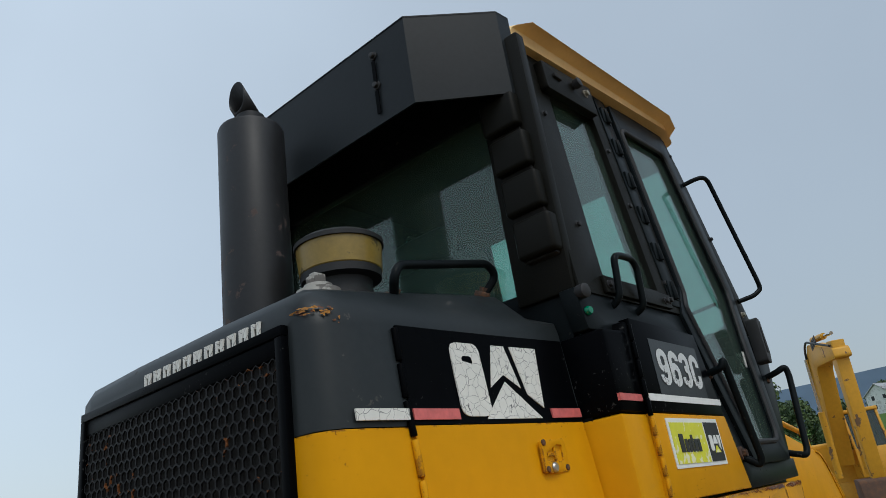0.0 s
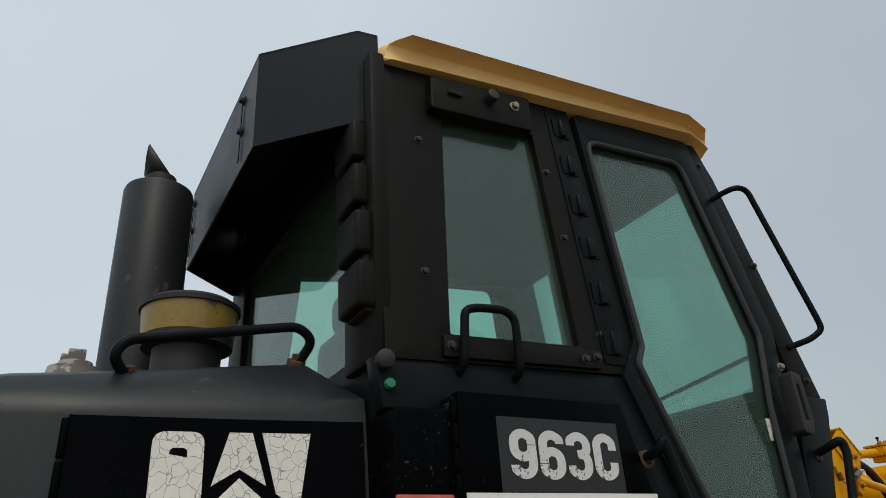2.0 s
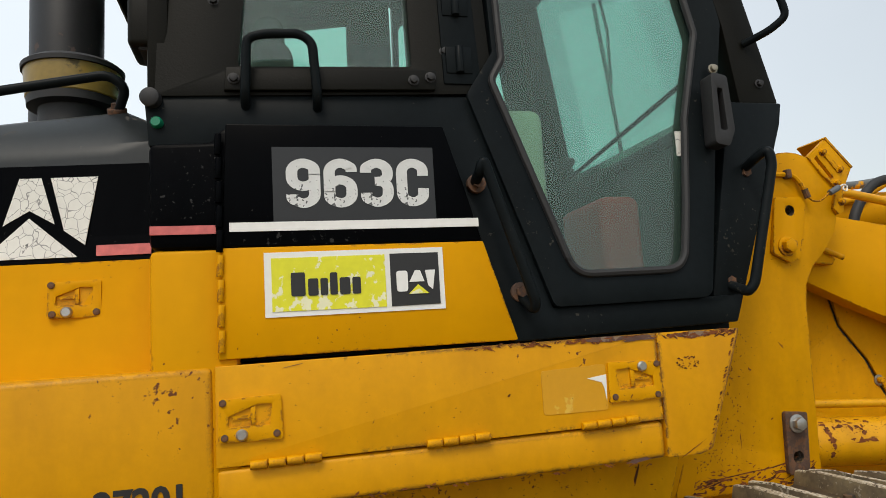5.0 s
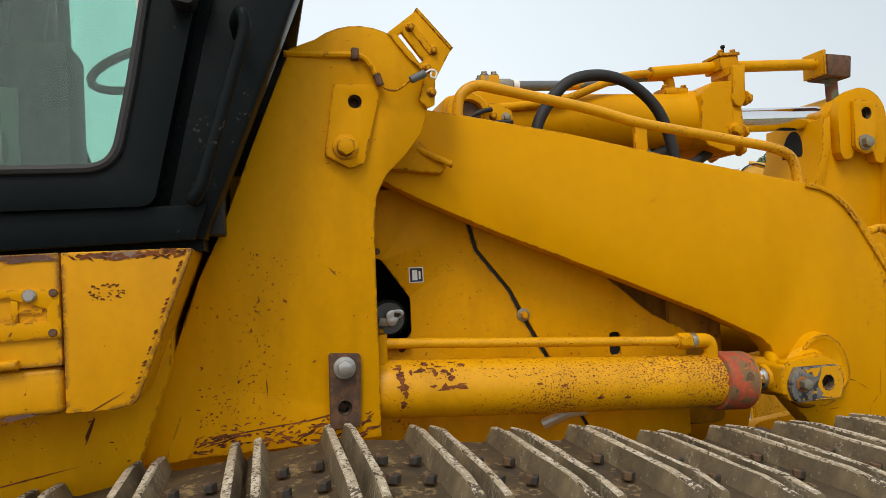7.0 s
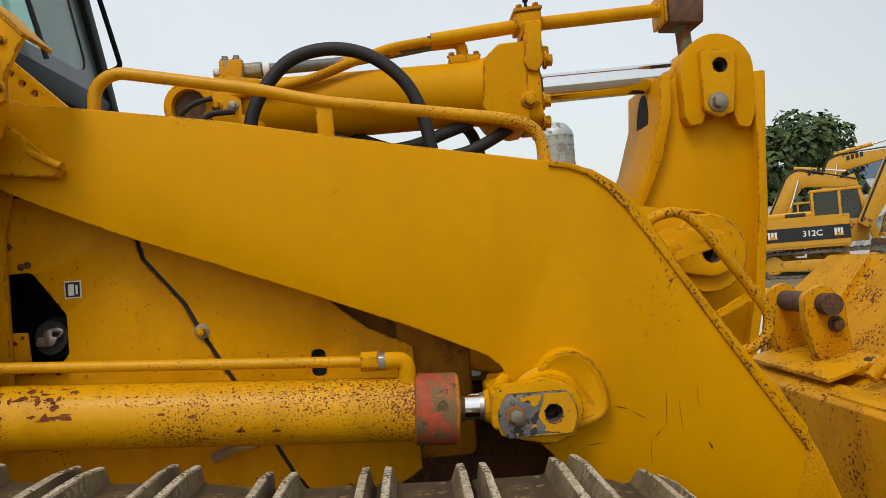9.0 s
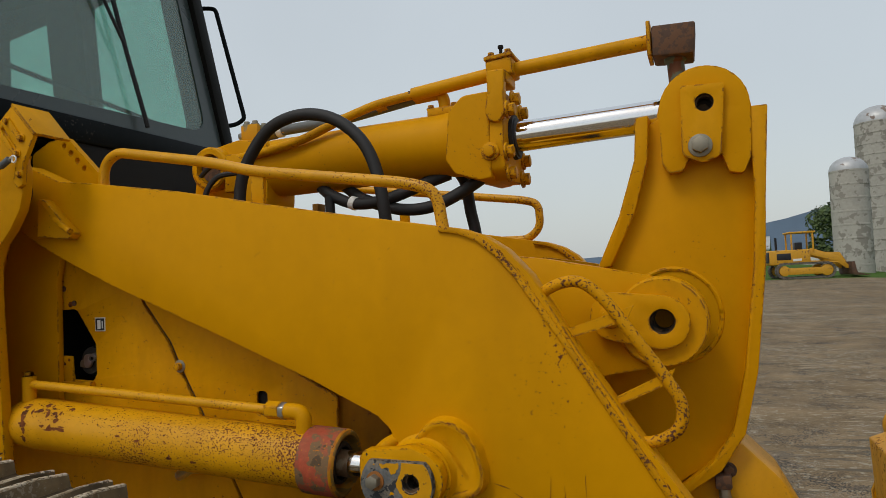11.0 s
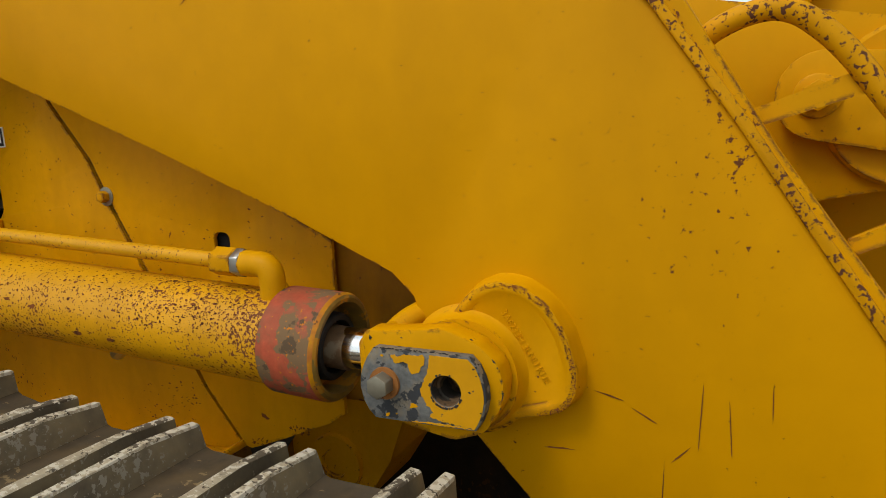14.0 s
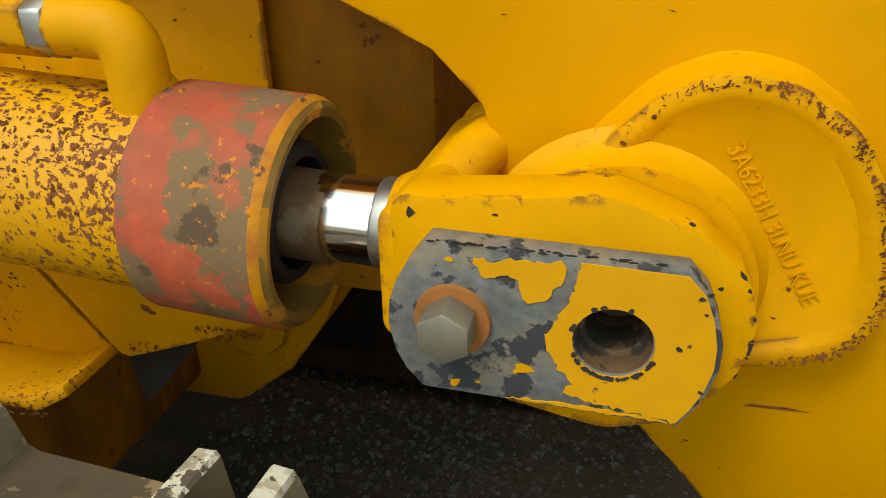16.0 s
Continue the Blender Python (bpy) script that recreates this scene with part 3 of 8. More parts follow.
# ---- the track loader ----
loader = thing("track_loader", (3.6, 0, 0), "yellow tracked loader with dark cab, chipped paint and worn tracks", "track loader")

# hood: lofted from the back to the cab
HOOD = [  # x, half width at the belt, half width of the top, belt height, top height
    (1.600, 0.468, 0.440, 1.868, 1.880),
    (1.604, 0.496, 0.458, 1.872, 1.908),
    (1.618, 0.520, 0.466, 1.880, 1.930),
    (1.645, 0.536, 0.470, 1.886, 1.944),
    (1.690, 0.546, 0.472, 1.890, 1.952),
    (1.900, 0.566, 0.474, 1.896, 1.976),
    (2.100, 0.588, 0.476, 1.903, 2.002),
    (2.250, 0.608, 0.478, 1.909, 2.020),
    (2.338, 0.620, 0.462, 1.913, 1.985),
]
FAR_IN = 0.10  # the hood stands this much nearer to the near side
SPLIT = 1.657


def hood_shell(z_low, z_high, upper):
    bm = bmesh.new()
    rings = []
    for x, w, t, zb, zt in HOOD:
        lean = 0.12
        def wide(z):
            return w + lean * (1.85 - z) * (0.5 if z > 1.7 else 0.7)
        if upper:
            half = [(wide(z_low), z_low), (w, zb - 0.03), (w - 0.006, zb), (t + 0.03, zt - 0.014), (t, zt), (t * 0.5, zt + 0.006)]
        else:
            half = [(wide(z_low), z_low), (wide((z_low + z_high) / 2), (z_low + z_high) / 2), (wide(z_high), z_high)]
        rings.append([bm.verts.new((x, -a, z)) for a, z in half] + [bm.verts.new((x, a - FAR_IN, z)) for a, z in reversed(half)])
    for a, b in zip(rings, rings[1:]):
        for i in range(len(a) - 1):
            bm.faces.new((a[i], a[i + 1], b[i + 1], b[i]))
        if not upper:
            bm.faces.new((a[-1], a[0], b[0], b[-1]))
    bm.faces.new(rings[0])
    bm.faces.new(list(reversed(rings[-1])))
    return bm


hood = part("hood", hood_shell(SPLIT, 2.0, True), dark_grey, loader, "grey painted hood with rust chips on its corner")
hood_lower = part("engine_side", hood_shell(1.05, SPLIT - 0.002, False), yellow, loader, "yellow lower engine side")


def hood_y(x, z):
    """The near side of the hood at a place along it."""
    for a, b in zip(HOOD, HOOD[1:]):
        if a[0] <= x <= b[0]:
            w = a[1] + (b[1] - a[1]) * (x - a[0]) / (b[0] - a[0])
            break
    else:
        w = HOOD[-1][1]
    return -(w + 0.12 * (1.85 - z) * (0.5 if z > 1.7 else 0.7))


def skin(x0, x1, z0, z1, out, thick, nx=8, nz=4):
    """A sheet that lies on the hood's near side, out metres proud of it."""
    bm = bmesh.new()
    sheets = []
    for o in (out - thick, out):
        sheets.append([[bm.verts.new((x0 + (x1 - x0) * i / nx, hood_y(x0 + (x1 - x0) * i / nx, z0 + (z1 - z0) * j / nz) - o, z0 + (z1 - z0) * j / nz)) for i in range(nx + 1)] for j in range(nz + 1)])
    for s in sheets:
        for j in range(nz):
            for i in range(nx):
                bm.faces.new((s[j][i], s[j][i + 1], s[j + 1][i + 1], s[j + 1][i]))
    rim = lambda s: s[0] + [r[-1] for r in s[1:-1]] + s[-1][::-1] + [r[0] for r in s[-2:0:-1]]
    a, b = rim(sheets[0]), rim(sheets[1])
    for i in range(len(a)):
        bm.faces.new((a[i], a[(i + 1) % len(a)], b[(i + 1) % len(a)], b[i]))
    return bm


engine_door = part("engine_door", skin(1.797, 2.330, SPLIT + 0.002, 1.862, 0.007, 0.012), black_paint, loader, "black engine door with cracked white emblem", False)
part("door_lower", skin(1.797, 2.330, 1.10, SPLIT, 0.007, 0.012), yellow, engine_door, "yellow lower part of the door", False)
for xa, xb in ((1.665, 1.790), (1.800, 1.925), (2.222, 2.328)):
    part("stripe", skin(xa, xb, 1.668, 1.690, 0.010, 0.004, 3, 1), pink_mark if xa > 1.7 else white_mark, engine_door, "faded red stripe", False)
for k in range(10):
    za, zb = 1.855 - k * 0.075, 1.855 - k * 0.075 - 0.068
    part("hinge_knuckle", rod((1.793, hood_y(1.793, za) - 0.006, za), (1.793, hood_y(1.793, zb) - 0.006, zb), 0.007, 10, b=0.001), black_paint if zb > SPLIT - 0.03 else yellow_chip, engine_door)


# cracked white emblem: plain rounded blocks with a wedge
def on_hood(pts, name, mat, parent, out=0.0085):
    bm = bmesh.new()
    vs = []
    for x, z in pts:
        vs.append(bm.verts.new((x, hood_y(x, z) - out, z)))
    f = bm.faces.new(vs)
    ext = bmesh.ops.extrude_face_region(bm, geom=[f])
    for v in ext["geom"]:
        if isinstance(v, bmesh.types.BMVert):
            v.co.y += 0.003
    return part(name, bm, mat, parent, "", False)


on_hood(rounded([(1.936, 1.674), (2.026, 1.674), (2.026, 1.836), (1.936, 1.836)], 0.024), "emblem_block", white_mark, engine_door)
on_hood(rounded([(1.966, 1.706), (1.997, 1.706), (1.997, 1.806), (1.966, 1.806)], 0.010), "emblem_slot", black_paint, engine_door, 0.0095)
on_hood([(2.042, 1.738), (2.070, 1.836), (2.112, 1.836), (2.140, 1.738), (2.091, 1.768)], "emblem_block", white_mark, engine_door)
on_hood([(2.130, 1.836), (2.222, 1.836), (2.200, 1.692), (2.158, 1.724)], "emblem_block", white_mark, engine_door)
on_hood([(2.006, 1.668), (2.091, 1.752), (2.186, 1.668)], "emblem_wedge", white_mark, engine_door)

chip_mat = worn(material("orange_rust", (0.30, 0.13, 0.02), 0.8, vary=0.4, fine=90), (0.10, 0.035, 0.015), 0.2, 60, 20)
for x0, z0, w0, n0 in ((1.628, 1.882, 0.024, 22), (2.02, 1.905, 0.05, 12), (1.66, 1.86, 0.006, 3)):
    rnd = random.Random(int(x0 * 100))
    bm = bmesh.new()
    for q in range(n0):
        x, z = x0 + rnd.uniform(-w0, w0), z0 + rnd.uniform(-0.010, 0.010)
        a, h = rnd.uniform(0.002, 0.008), rnd.uniform(0.0012, 0.004)
        vs = []
        for i in range(9):
            t = math.tau * i / 9
            k = rnd.uniform(0.5, 1.2)
            px, pz = x + a * k * math.cos(t), z + h * k * math.sin(t)
            vs.append(bm.verts.new((px, hood_y(px, min(pz, 1.85)) + max(0, pz - 1.885) * 0.9 - 0.0012 - 0.0006 * (q % 3), pz)))
        bm.faces.new(vs)
    tagged(part("rust", bm, chip_mat, hood, "", False), kind="stuff")
# grille with hexagon holes in the back
bm = bmesh.new()
GX = 1.588
for (ya, yb, za, zb) in ((-0.468, 0.365, 1.845, 1.866), (-0.468, -0.446, 1.20, 1.845), (0.343, 0.365, 1.20, 1.845)):
    box(GX - 0.004, 1.606, ya, yb, za, zb, 0.002, bm)
grille = part("grille_frame", bm, black_paint, loader, "black framed grille")
# black sheet stands in for the shade behind the honeycomb
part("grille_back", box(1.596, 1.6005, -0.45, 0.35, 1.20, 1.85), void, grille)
bm = bmesh.new()
S = 0.0265
hexes = []
r_out, r_in = S / math.sqrt(3), S / math.sqrt(3) * 0.84
rows = int(0.56 / (S * 0.866))
for j in range(rows):
    z = 1.795 - j * S * 0.866
    for i in range(29):
        y = -0.432 + i * S + (S / 2 if j % 2 else 0)
        if y > 0.335:
            continue
        o, n_, ob_, nb = [], [], [], []
        for k in range(6):
            a = radians(60 * k + 30)
            o.append(bm.verts.new((GX, y + r_out * math.cos(a), z + r_out * math.sin(a))))
            n_.append(bm.verts.new((GX, y + r_in * math.cos(a), z + r_in * math.sin(a))))
            nb.append(bm.verts.new((GX + 0.004, y + r_in * math.cos(a), z + r_in * math.sin(a))))
        for k in range(6):
            l = (k + 1) % 6
            bm.faces.new((o[k], o[l], n_[l], n_[k]))
            bm.faces.new((n_[k], n_[l], nb[l], nb[k]))
tagged(part("grille_mesh", bm, worn(material("grille_paint", (0.006, 0.006, 0.0065), 0.5, vary=0.2, spec=0.15), (0.14, 0.05, 0.015), 0.10, 30, 6), grille, "black honeycomb grille with rust spots", False), kind="stuff")
part("grille_band", box(GX, 1.602, -0.446, 0.343, 1.808, 1.846, 0.002), black_paint, grille)
# plain white blocks where the maker's word stands over the grille
for i in range(11):
    y = -0.385 + i * 0.0425
    bm = bmesh.new()
    for dy0, dy1, dz0, dz1 in ((0.0, 0.010, 0.0, 0.030), (0.018, 0.028, 0.004, 0.030), (0.010, 0.018, 0.011 if i % 2 else 0.020, 0.030 if i % 3 else 0.018)):
        box(1.5965 + 0.0004 * (dz1 > 0.02), 1.6030, y + dy0, y + dy1, 1.868 + dz0, 1.868 + dz1, 0, bm)
    part("emblem_block", bm, white_mark, hood, "", False)

# muffler, air cleaner, filler cap on the hood
bm = turned((1.967, 0.120, 1.95), (1.967, 0.120, 2.735), [(0, 0.102), (0.975, 0.104), (0.990, 0.100), (1.0, 0.087), (1.001, 0.04)], 36)
muffler = part("muffler", bm, muffler_mat, loader, "tall sooty grey muffler")
part("collar", turned((1.967, 0.120, 2.73), (1.967, 0.120, 2.782), [(0, 0.042), (0.5, 0.042), (0.55, 0.046), (1, 0.046)], 24), muffler_mat, muffler)
# slanted outlet pipe, cut upright
bm = bmesh.new()
ends = []
for cut in (False, True):
    ring = []
    for k in range(24):
        a = math.tau * k / 24
        x, y = 1.967 + 0.042 * math.cos(a), 0.120 + 0.042 * math.sin(a)
        go = (x - 1.917) / 0.6 if cut else 0.0
        ring.append(bm.verts.new((x - 0.6 * go, y, 2.775 + 0.8 * go)))
    ends.append(ring)
for k in range(24):
    bm.faces.new((ends[0][k], ends[0][(k + 1) % 24], ends[1][(k + 1) % 24], ends[1][k]))
stack = part("outlet_pipe", bm, muffler_mat, muffler)
solid = stack.modifiers.new("wall", "SOLIDIFY")
solid.thickness = 0.003

cx, cy = 2.054, -0.144
cleaner = part("air_cleaner", turned((cx, cy, 2.0), (cx, cy, 2.262), [(0, 0.085), (0.50, 0.085), (0.52, 0.112), (0.62, 0.114)], 36), rubber, loader, "yellow and black air precleaner bowl")
part("bowl", turned((cx, cy, 2.152), (cx, cy, 2.236), [(0, 0.108), (0.1, 0.116), (0.9, 0.121), (1, 0.121)], 36), worn(material("dusty_yellow_bowl", (0.22, 0.145, 0.022), 0.35, vary=0.2), (0.09, 0.07, 0.03), 0.08, 12, 5), cleaner, "dusty yellow translucent bowl")
part("lid", turned((cx, cy, 2.234), (cx, cy, 2.268), [(0, 0.127), (0.35, 0.128), (0.7, 0.112), (0.9, 0.07), (1, 0.03)], 36), rubber, cleaner)
cap = part("filler_cap", turned((1.800, -0.335, 1.950), (1.800, -0.335, 2.022), [(0, 0.066), (0.35, 0.066), (0.5, 0.056), (0.8, 0.052), (0.86, 0.035), (1.0, 0.033)], 28), worn(material("grey_cap", (0.30, 0.29, 0.26), 0.6, vary=0.15), (0.12, 0.11, 0.1), 0.25, 15, 6), loader, "pale grey ribbed filler cap")
bm = box(1.783, 1.817, -0.345, -0.325, 2.018, 2.052, 0.003)
box(1.770, 1.790, -0.343, -0.327, 2.020, 2.040, 0.003, bm)
part("hasp", bm, cap.data.materials[0], cap)


def grab(name, pts, r, feet, parent, mat=cab_black, bend=0.045, foot_mat=rust_steel, label="black grab rail"):
    g = part(name, tube(pts, r, bend), mat, parent, label)
    for f, ax in feet:
        bm = rod(Vector(f) - Vector(ax) * 0.004, Vector(f) + Vector(ax) * 0.012, 0.021, 18, b=0.002)
        rod(Vector(f) + Vector(ax) * 0.010, Vector(f) + Vector(ax) * 0.024, 0.012, 6, bm=bm)
        part("foot", bm, foot_mat, g)
    return g


grab("hood_rail", [(1.890, -0.482, 1.952), (1.854, -0.522, 1.988), (1.874, -0.522, 2.022), (2.222, -0.522, 2.092), (2.258, -0.518, 2.064), (2.232, -0.482, 2.012)], 0.011, [((1.890, -0.480, 1.958), (0, -0.5, 0.86)), ((2.232, -0.480, 2.016), (0, -0.5, 0.86))], loader)

# ---- cab: lower side and step-out behind the hood ----
SIDE = -0.752


def cab_y(z):
    """The cab's near side leans inwards going up."""
    return -0.700 + 0.095 * (z - 2.0)


LEAN_IN = 0.095
FAR_CAB = 0.095


def cab_side(bm, s):
    """The near side as it is, or its mirror image on the far side, which stands nearer to the middle."""
    bm = mirrored(bm, s)
    if s < 0:
        for v in bm.verts:
            v.co.y -= FAR_CAB
    return bm


# yellow and black side door under the cab
both(lambda s: part("side_panel", cab_side(plate([(2.462, 1.446), (3.061, 1.448), (2.998, 1.659), (2.472, 1.659)], SIDE, SIDE + 0.03, b=0.003), s), yellow, loader, "yellow side panel"))
both(lambda s: part("side_panel_top", cab_side(plate([(2.472, 1.661), (2.9955, 1.661), (2.965, 1.775), (2.926, 1.907), (2.484, 1.907)], SIDE, SIDE + 0.03, b=0.003), s), black_paint, loader, "black upper side panel"))
part("white_stripe", box(2.487, 2.990, SIDE - 0.0022, SIDE + 0.001, 1.690, 1.708), white_paint, loader)
for xa, xb in ((2.342, 2.462),):
    part("stripe", box(xa, xb, SIDE + 0.0045, SIDE + 0.012, 1.688, 1.705), pink_mark, loader, "faded red stripe")
# corner piece between hood and panel
both(lambda s: part("corner_panel", cab_side(plate([(2.340, 1.10), (2.500, 1.10), (2.500, 1.659), (2.340, 1.659)], SIDE + 0.008, -0.5, b=0.012), s), yellow, loader, "yellow corner panel"))
both(lambda s: part("corner_panel_top", cab_side(plate([(2.340, 1.661), (2.510, 1.661), (2.510, 1.905), (2.470, 1.900), (2.460, 1.874), (2.340, 1.868)], SIDE + 0.008, -0.5, b=0.012), s), black_paint, loader, "black corner panel"))
for k in range(9):
    z = 1.885 - k * 0.048
    part("hinge_knuckle", rod((2.470, SIDE - 0.003, z), (2.468, SIDE - 0.003, z - 0.042), 0.0065, 10, b=0.001), black_paint if z > 1.69 else yellow_chip, loader)
# dark band between panel and windows
both(lambda s: part("cab_waist", cab_side(plate([(2.335, 1.872), (2.478, 1.878), (2.478, 1.900), (2.916, 1.900), (2.955, 1.773), (3.054, 1.444), (3.590, 1.458), (3.612, 1.520), (3.146, 1.512), (3.000, 1.995), (2.325, 1.985)], cab_y(1.9) + 0.001, cab_y(1.9) + 0.05, b=0.004, shear=LEAN_IN, z_ref=1.9), s), cab_black, loader, "dark lower cab side"))
part("cab_floor", box(2.36, 3.60, -0.70, 0.605, 1.44, 1.475), cab_black, loader)
part("cab_back_wall", box(2.345, 2.375, -0.66, 0.565, 1.45, 2.02), cab_black, loader)

# pillars and window frames on both sides
def cab_frame(s):
    bm = plate(rounded([(2.346, 1.978), (3.062, 2.000), (3.046, 2.886), (2.376, 2.830)], 0.004), cab_y(2) - 0.004, cab_y(2) + 0.055, b=0.006, shear=LEAN_IN, z_ref=2.0,
               holes=[rounded([(2.508, 2.048), (2.878, 2.060), (2.880, 2.738), (2.566, 2.692)], 0.008)])
    part("side_frame", cab_side(bm, s), plastic, loader, "brown-black plastic window frame")


both(cab_frame)
both(lambda s: part("side_window", cab_side(plate([(2.500, 2.04), (2.886, 2.05), (2.888, 2.746), (2.556, 2.70)], cab_y(2) + 0.016, cab_y(2) + 0.021, shear=LEAN_IN, z_ref=2.0), s), tinted, loader, "green tinted side window", False))
# windscreen pillar, slanting forward
both(lambda s: part("front_pillar", cab_side(plate([(3.578, 2.930), (3.640, 2.940), (3.688, 2.785), (3.802, 2.060), (3.811, 1.992), (3.700, 1.988), (3.690, 2.20)], cab_y(2) - 0.002, cab_y(2) + 0.06, b=0.006, shear=LEAN_IN, z_ref=2.0), s), plastic, loader, "brown-black slanting front pillar"))
both(lambda s: part("front_foot", cab_side(plate([(3.535, 1.470), (3.604, 1.458), (3.795, 1.935), (3.808, 1.990), (3.655, 1.990)], -0.726, -0.62, b=0.006, shear=LEAN_IN * 0.3, z_ref=1.7), s), cab_black, loader, "dark front corner of the cab"))


# cab doors with their large panes
def cab_door(s):
    outer = rounded([(3.146, 1.512), (3.526, 1.517), (3.625, 1.985), (3.678, 2.205), (3.586, 2.928), (3.066, 2.872), (3.066, 2.10), (2.996, 1.995)], [.02, .03, .05, .05, .04, .02, .02, .02])
    pane = rounded([(3.200, 1.580), (3.466, 1.582), (3.496, 1.735), (3.530, 1.945), (3.596, 2.170), (3.506, 2.798), (3.088, 2.768), (3.085, 2.080), (3.055, 2.03)], [.055, .06, .05, .05, .05, .05, .05, .03, .03])
    y = cab_y(2.0)
    door = part("cab_door", cab_side(plate(outer, y - 0.012, y + 0.035, holes=[pane], b=0.005, shear=LEAN_IN, z_ref=2.0), s), cab_black, loader, "dark cab door with a large pane")
    cxm, czm = 3.33, 2.15
    shrink = [(cxm + (x - cxm) * 1.02, czm + (z - czm) * 1.015) for x, z in pane]
    part("pane", cab_side(plate(shrink, y + 0.004, y + 0.009, shear=LEAN_IN, z_ref=2.0), s), tinted, door, "green tinted glass", False)
    pts = [Vector((x, y - 0.013 + LEAN_IN * (z - 2.0), z)) for x, z in pane]
    gasket = tube(pts + pts[:2], 0.009, 0.003, 8)
    part("gasket", cab_side(gasket, s), rubber, door)
    if s > 0:
        for k in range(6):
            bm = bmesh.new()
            z = 2.045 + k * 0.142
            x = 2.985 + (z - 2.0) * 0.010
            rod((x, cab_y(z) - 0.016, z), (x + 0.001, cab_y(z + 0.06) - 0.016, z + 0.062), 0.009, 12, b=0.001, bm=bm)
            box(x - 0.03, x + 0.03, cab_y(z) - 0.012, cab_y(z), z, z + 0.062, 0.002, bm)
            part("hinge", bm, cab_black, door)
        bm = plate([(2.948, 2.02), (3.034, 2.02), (3.016, 2.872), (2.950, 2.862)], cab_y(2) - 0.009, cab_y(2) + 0.01, b=0.003, shear=LEAN_IN, z_ref=2.0)
        part("hinge_rail", bm, cab_black, door)
        loop = plate(rounded([(3.565, 1.868), (3.602, 1.860), (3.620, 1.90), (3.614, 2.030), (3.572, 2.040)], 0.012), -0.778, -0.735, holes=[rounded([(3.583, 1.90), (3.601, 1.898), (3.598, 2.000), (3.584, 2.002)], 0.006)], b=0.006)
        part("latch_handle", loop, rubber, door)
        bolt(door, (3.620, -0.722, 2.070), 0.016)


both(cab_door)
# roof
def roof_bm():
    bm = bmesh.new()
    outline = [(2.376, 0.600), (2.40, 0.634), (3.60, 0.642), (3.705, 0.620), (3.730, 0.56)]
    full = [(x, -y) for x, y in outline] + [(x, y - FAR_CAB) for x, y in reversed(outline)]
    levels = [(-0.014, 2.834), (0.0, 2.832), (0.005, 2.838), (0.003, 2.846), (-0.002, 2.850), (-0.004, 2.872), (-0.010, 2.886), (-0.024, 2.894), (-0.06, 2.899)]
    rings = []
    for grow, z in levels:
        ring = []
        for x, y in full:
            drop = 0.030 * max(0, (x - 3.60) / 0.135) ** 1.5
            ring.append(bm.verts.new((x + (grow if x > 3 else -grow), y + math.copysign(grow, y), 2.832 + (z - 2.832) * (1 - 0.50 * (x - 2.374) / 1.36) + 0.115 * (x - 2.374) / 1.36 - drop)))
        rings.append(ring)
    for a, b in zip(rings, rings[1:]):
        for i in range(len(a)):
            bm.faces.new((a[i], a[(i + 1) % len(a)], b[(i + 1) % len(a)], b[i]))
    bm.faces.new(rings[0])
    bm.faces.new(list(reversed(rings[-1])))
    return bm


roof = part("cab_roof", roof_bm(), yellow_new, loader, "pale yellow cab roof")
# windscreen and rear window
bm = bmesh.new()
v = [bm.verts.new(c) for c in ((3.786, -0.64, 2.02), (3.786, 0.545, 2.02), (3.632, 0.475, 2.93), (3.632, -0.57, 2.93))]
bm.faces.new(v)
ext = bmesh.ops.extrude_face_region(bm, geom=bm.faces[:])
for w in ext["geom"]:
    if isinstance(w, bmesh.types.BMVert):
        w.co.x -= 0.005
windscreen = part("windscreen", bm, screen_glass, loader, "green tinted windscreen", False)
# painted border round the glass, with rounded inner corners
rim_bm = plate([(0.0, 0.0), (1.0, 0.0), (1.0, 1.0), (0.0, 1.0)], 0.0, 0.002, holes=[rounded([(0.020, 0.048), (0.930, 0.075), (0.930, 0.965), (0.020, 0.965)], [.07, .09, .03, .03], 6)])
for v in rim_bm.verts:
    u, w = v.co.x, v.co.z
    v.co = Vector((3.7885 - 0.154 * w + v.co.y, (-0.64 + 0.07 * w) * (1 - u) + (0.545 - 0.07 * w) * u, 2.02 + 0.91 * w))
part("glass_border", rim_bm, material("grey_green_glass_border", (0.050, 0.068, 0.067), 0.3, vary=0.1), windscreen, "grey-green painted border", False)
part("windscreen_sill", box(3.715, 3.805, -0.69, 0.595, 1.94, 2.025, 0.01), cab_black, loader)
part("front_wall", box(3.60, 3.635, -0.66, 0.565, 1.47, 1.95, 0.004), material("green_black_lining", (0.012, 0.017, 0.015), 0.6, vary=0.2), loader, "dark green-black lining below the windscreen")
part("dash_shelf", box(3.590, 3.745, -0.66, 0.565, 1.925, 1.953, 0.004), plastic, loader)
part("windscreen_header", box(3.588, 3.660, -0.58, 0.485, 2.87, 2.935, 0.01), cab_black, loader)
bm = bmesh.new()
tube([(3.815, 0.10, 2.04), (3.768, 0.06, 2.30), (3.712, 0.02, 2.62)], 0.008, 0.02, 8, bm)
tube([(3.768, 0.05, 2.33), (3.735, -0.02, 2.50), (3.682, -0.03, 2.78)], 0.006, 0.02, 8, bm)
part("wiper", bm, rubber, loader)
for z, y in ((2.12, 0.0),):
    part("guard_bar", tube([(3.738, -0.60, z + 0.05), (3.738, 0.51, z - 0.06)], 0.008, 0.02, 8), cab_black, loader)
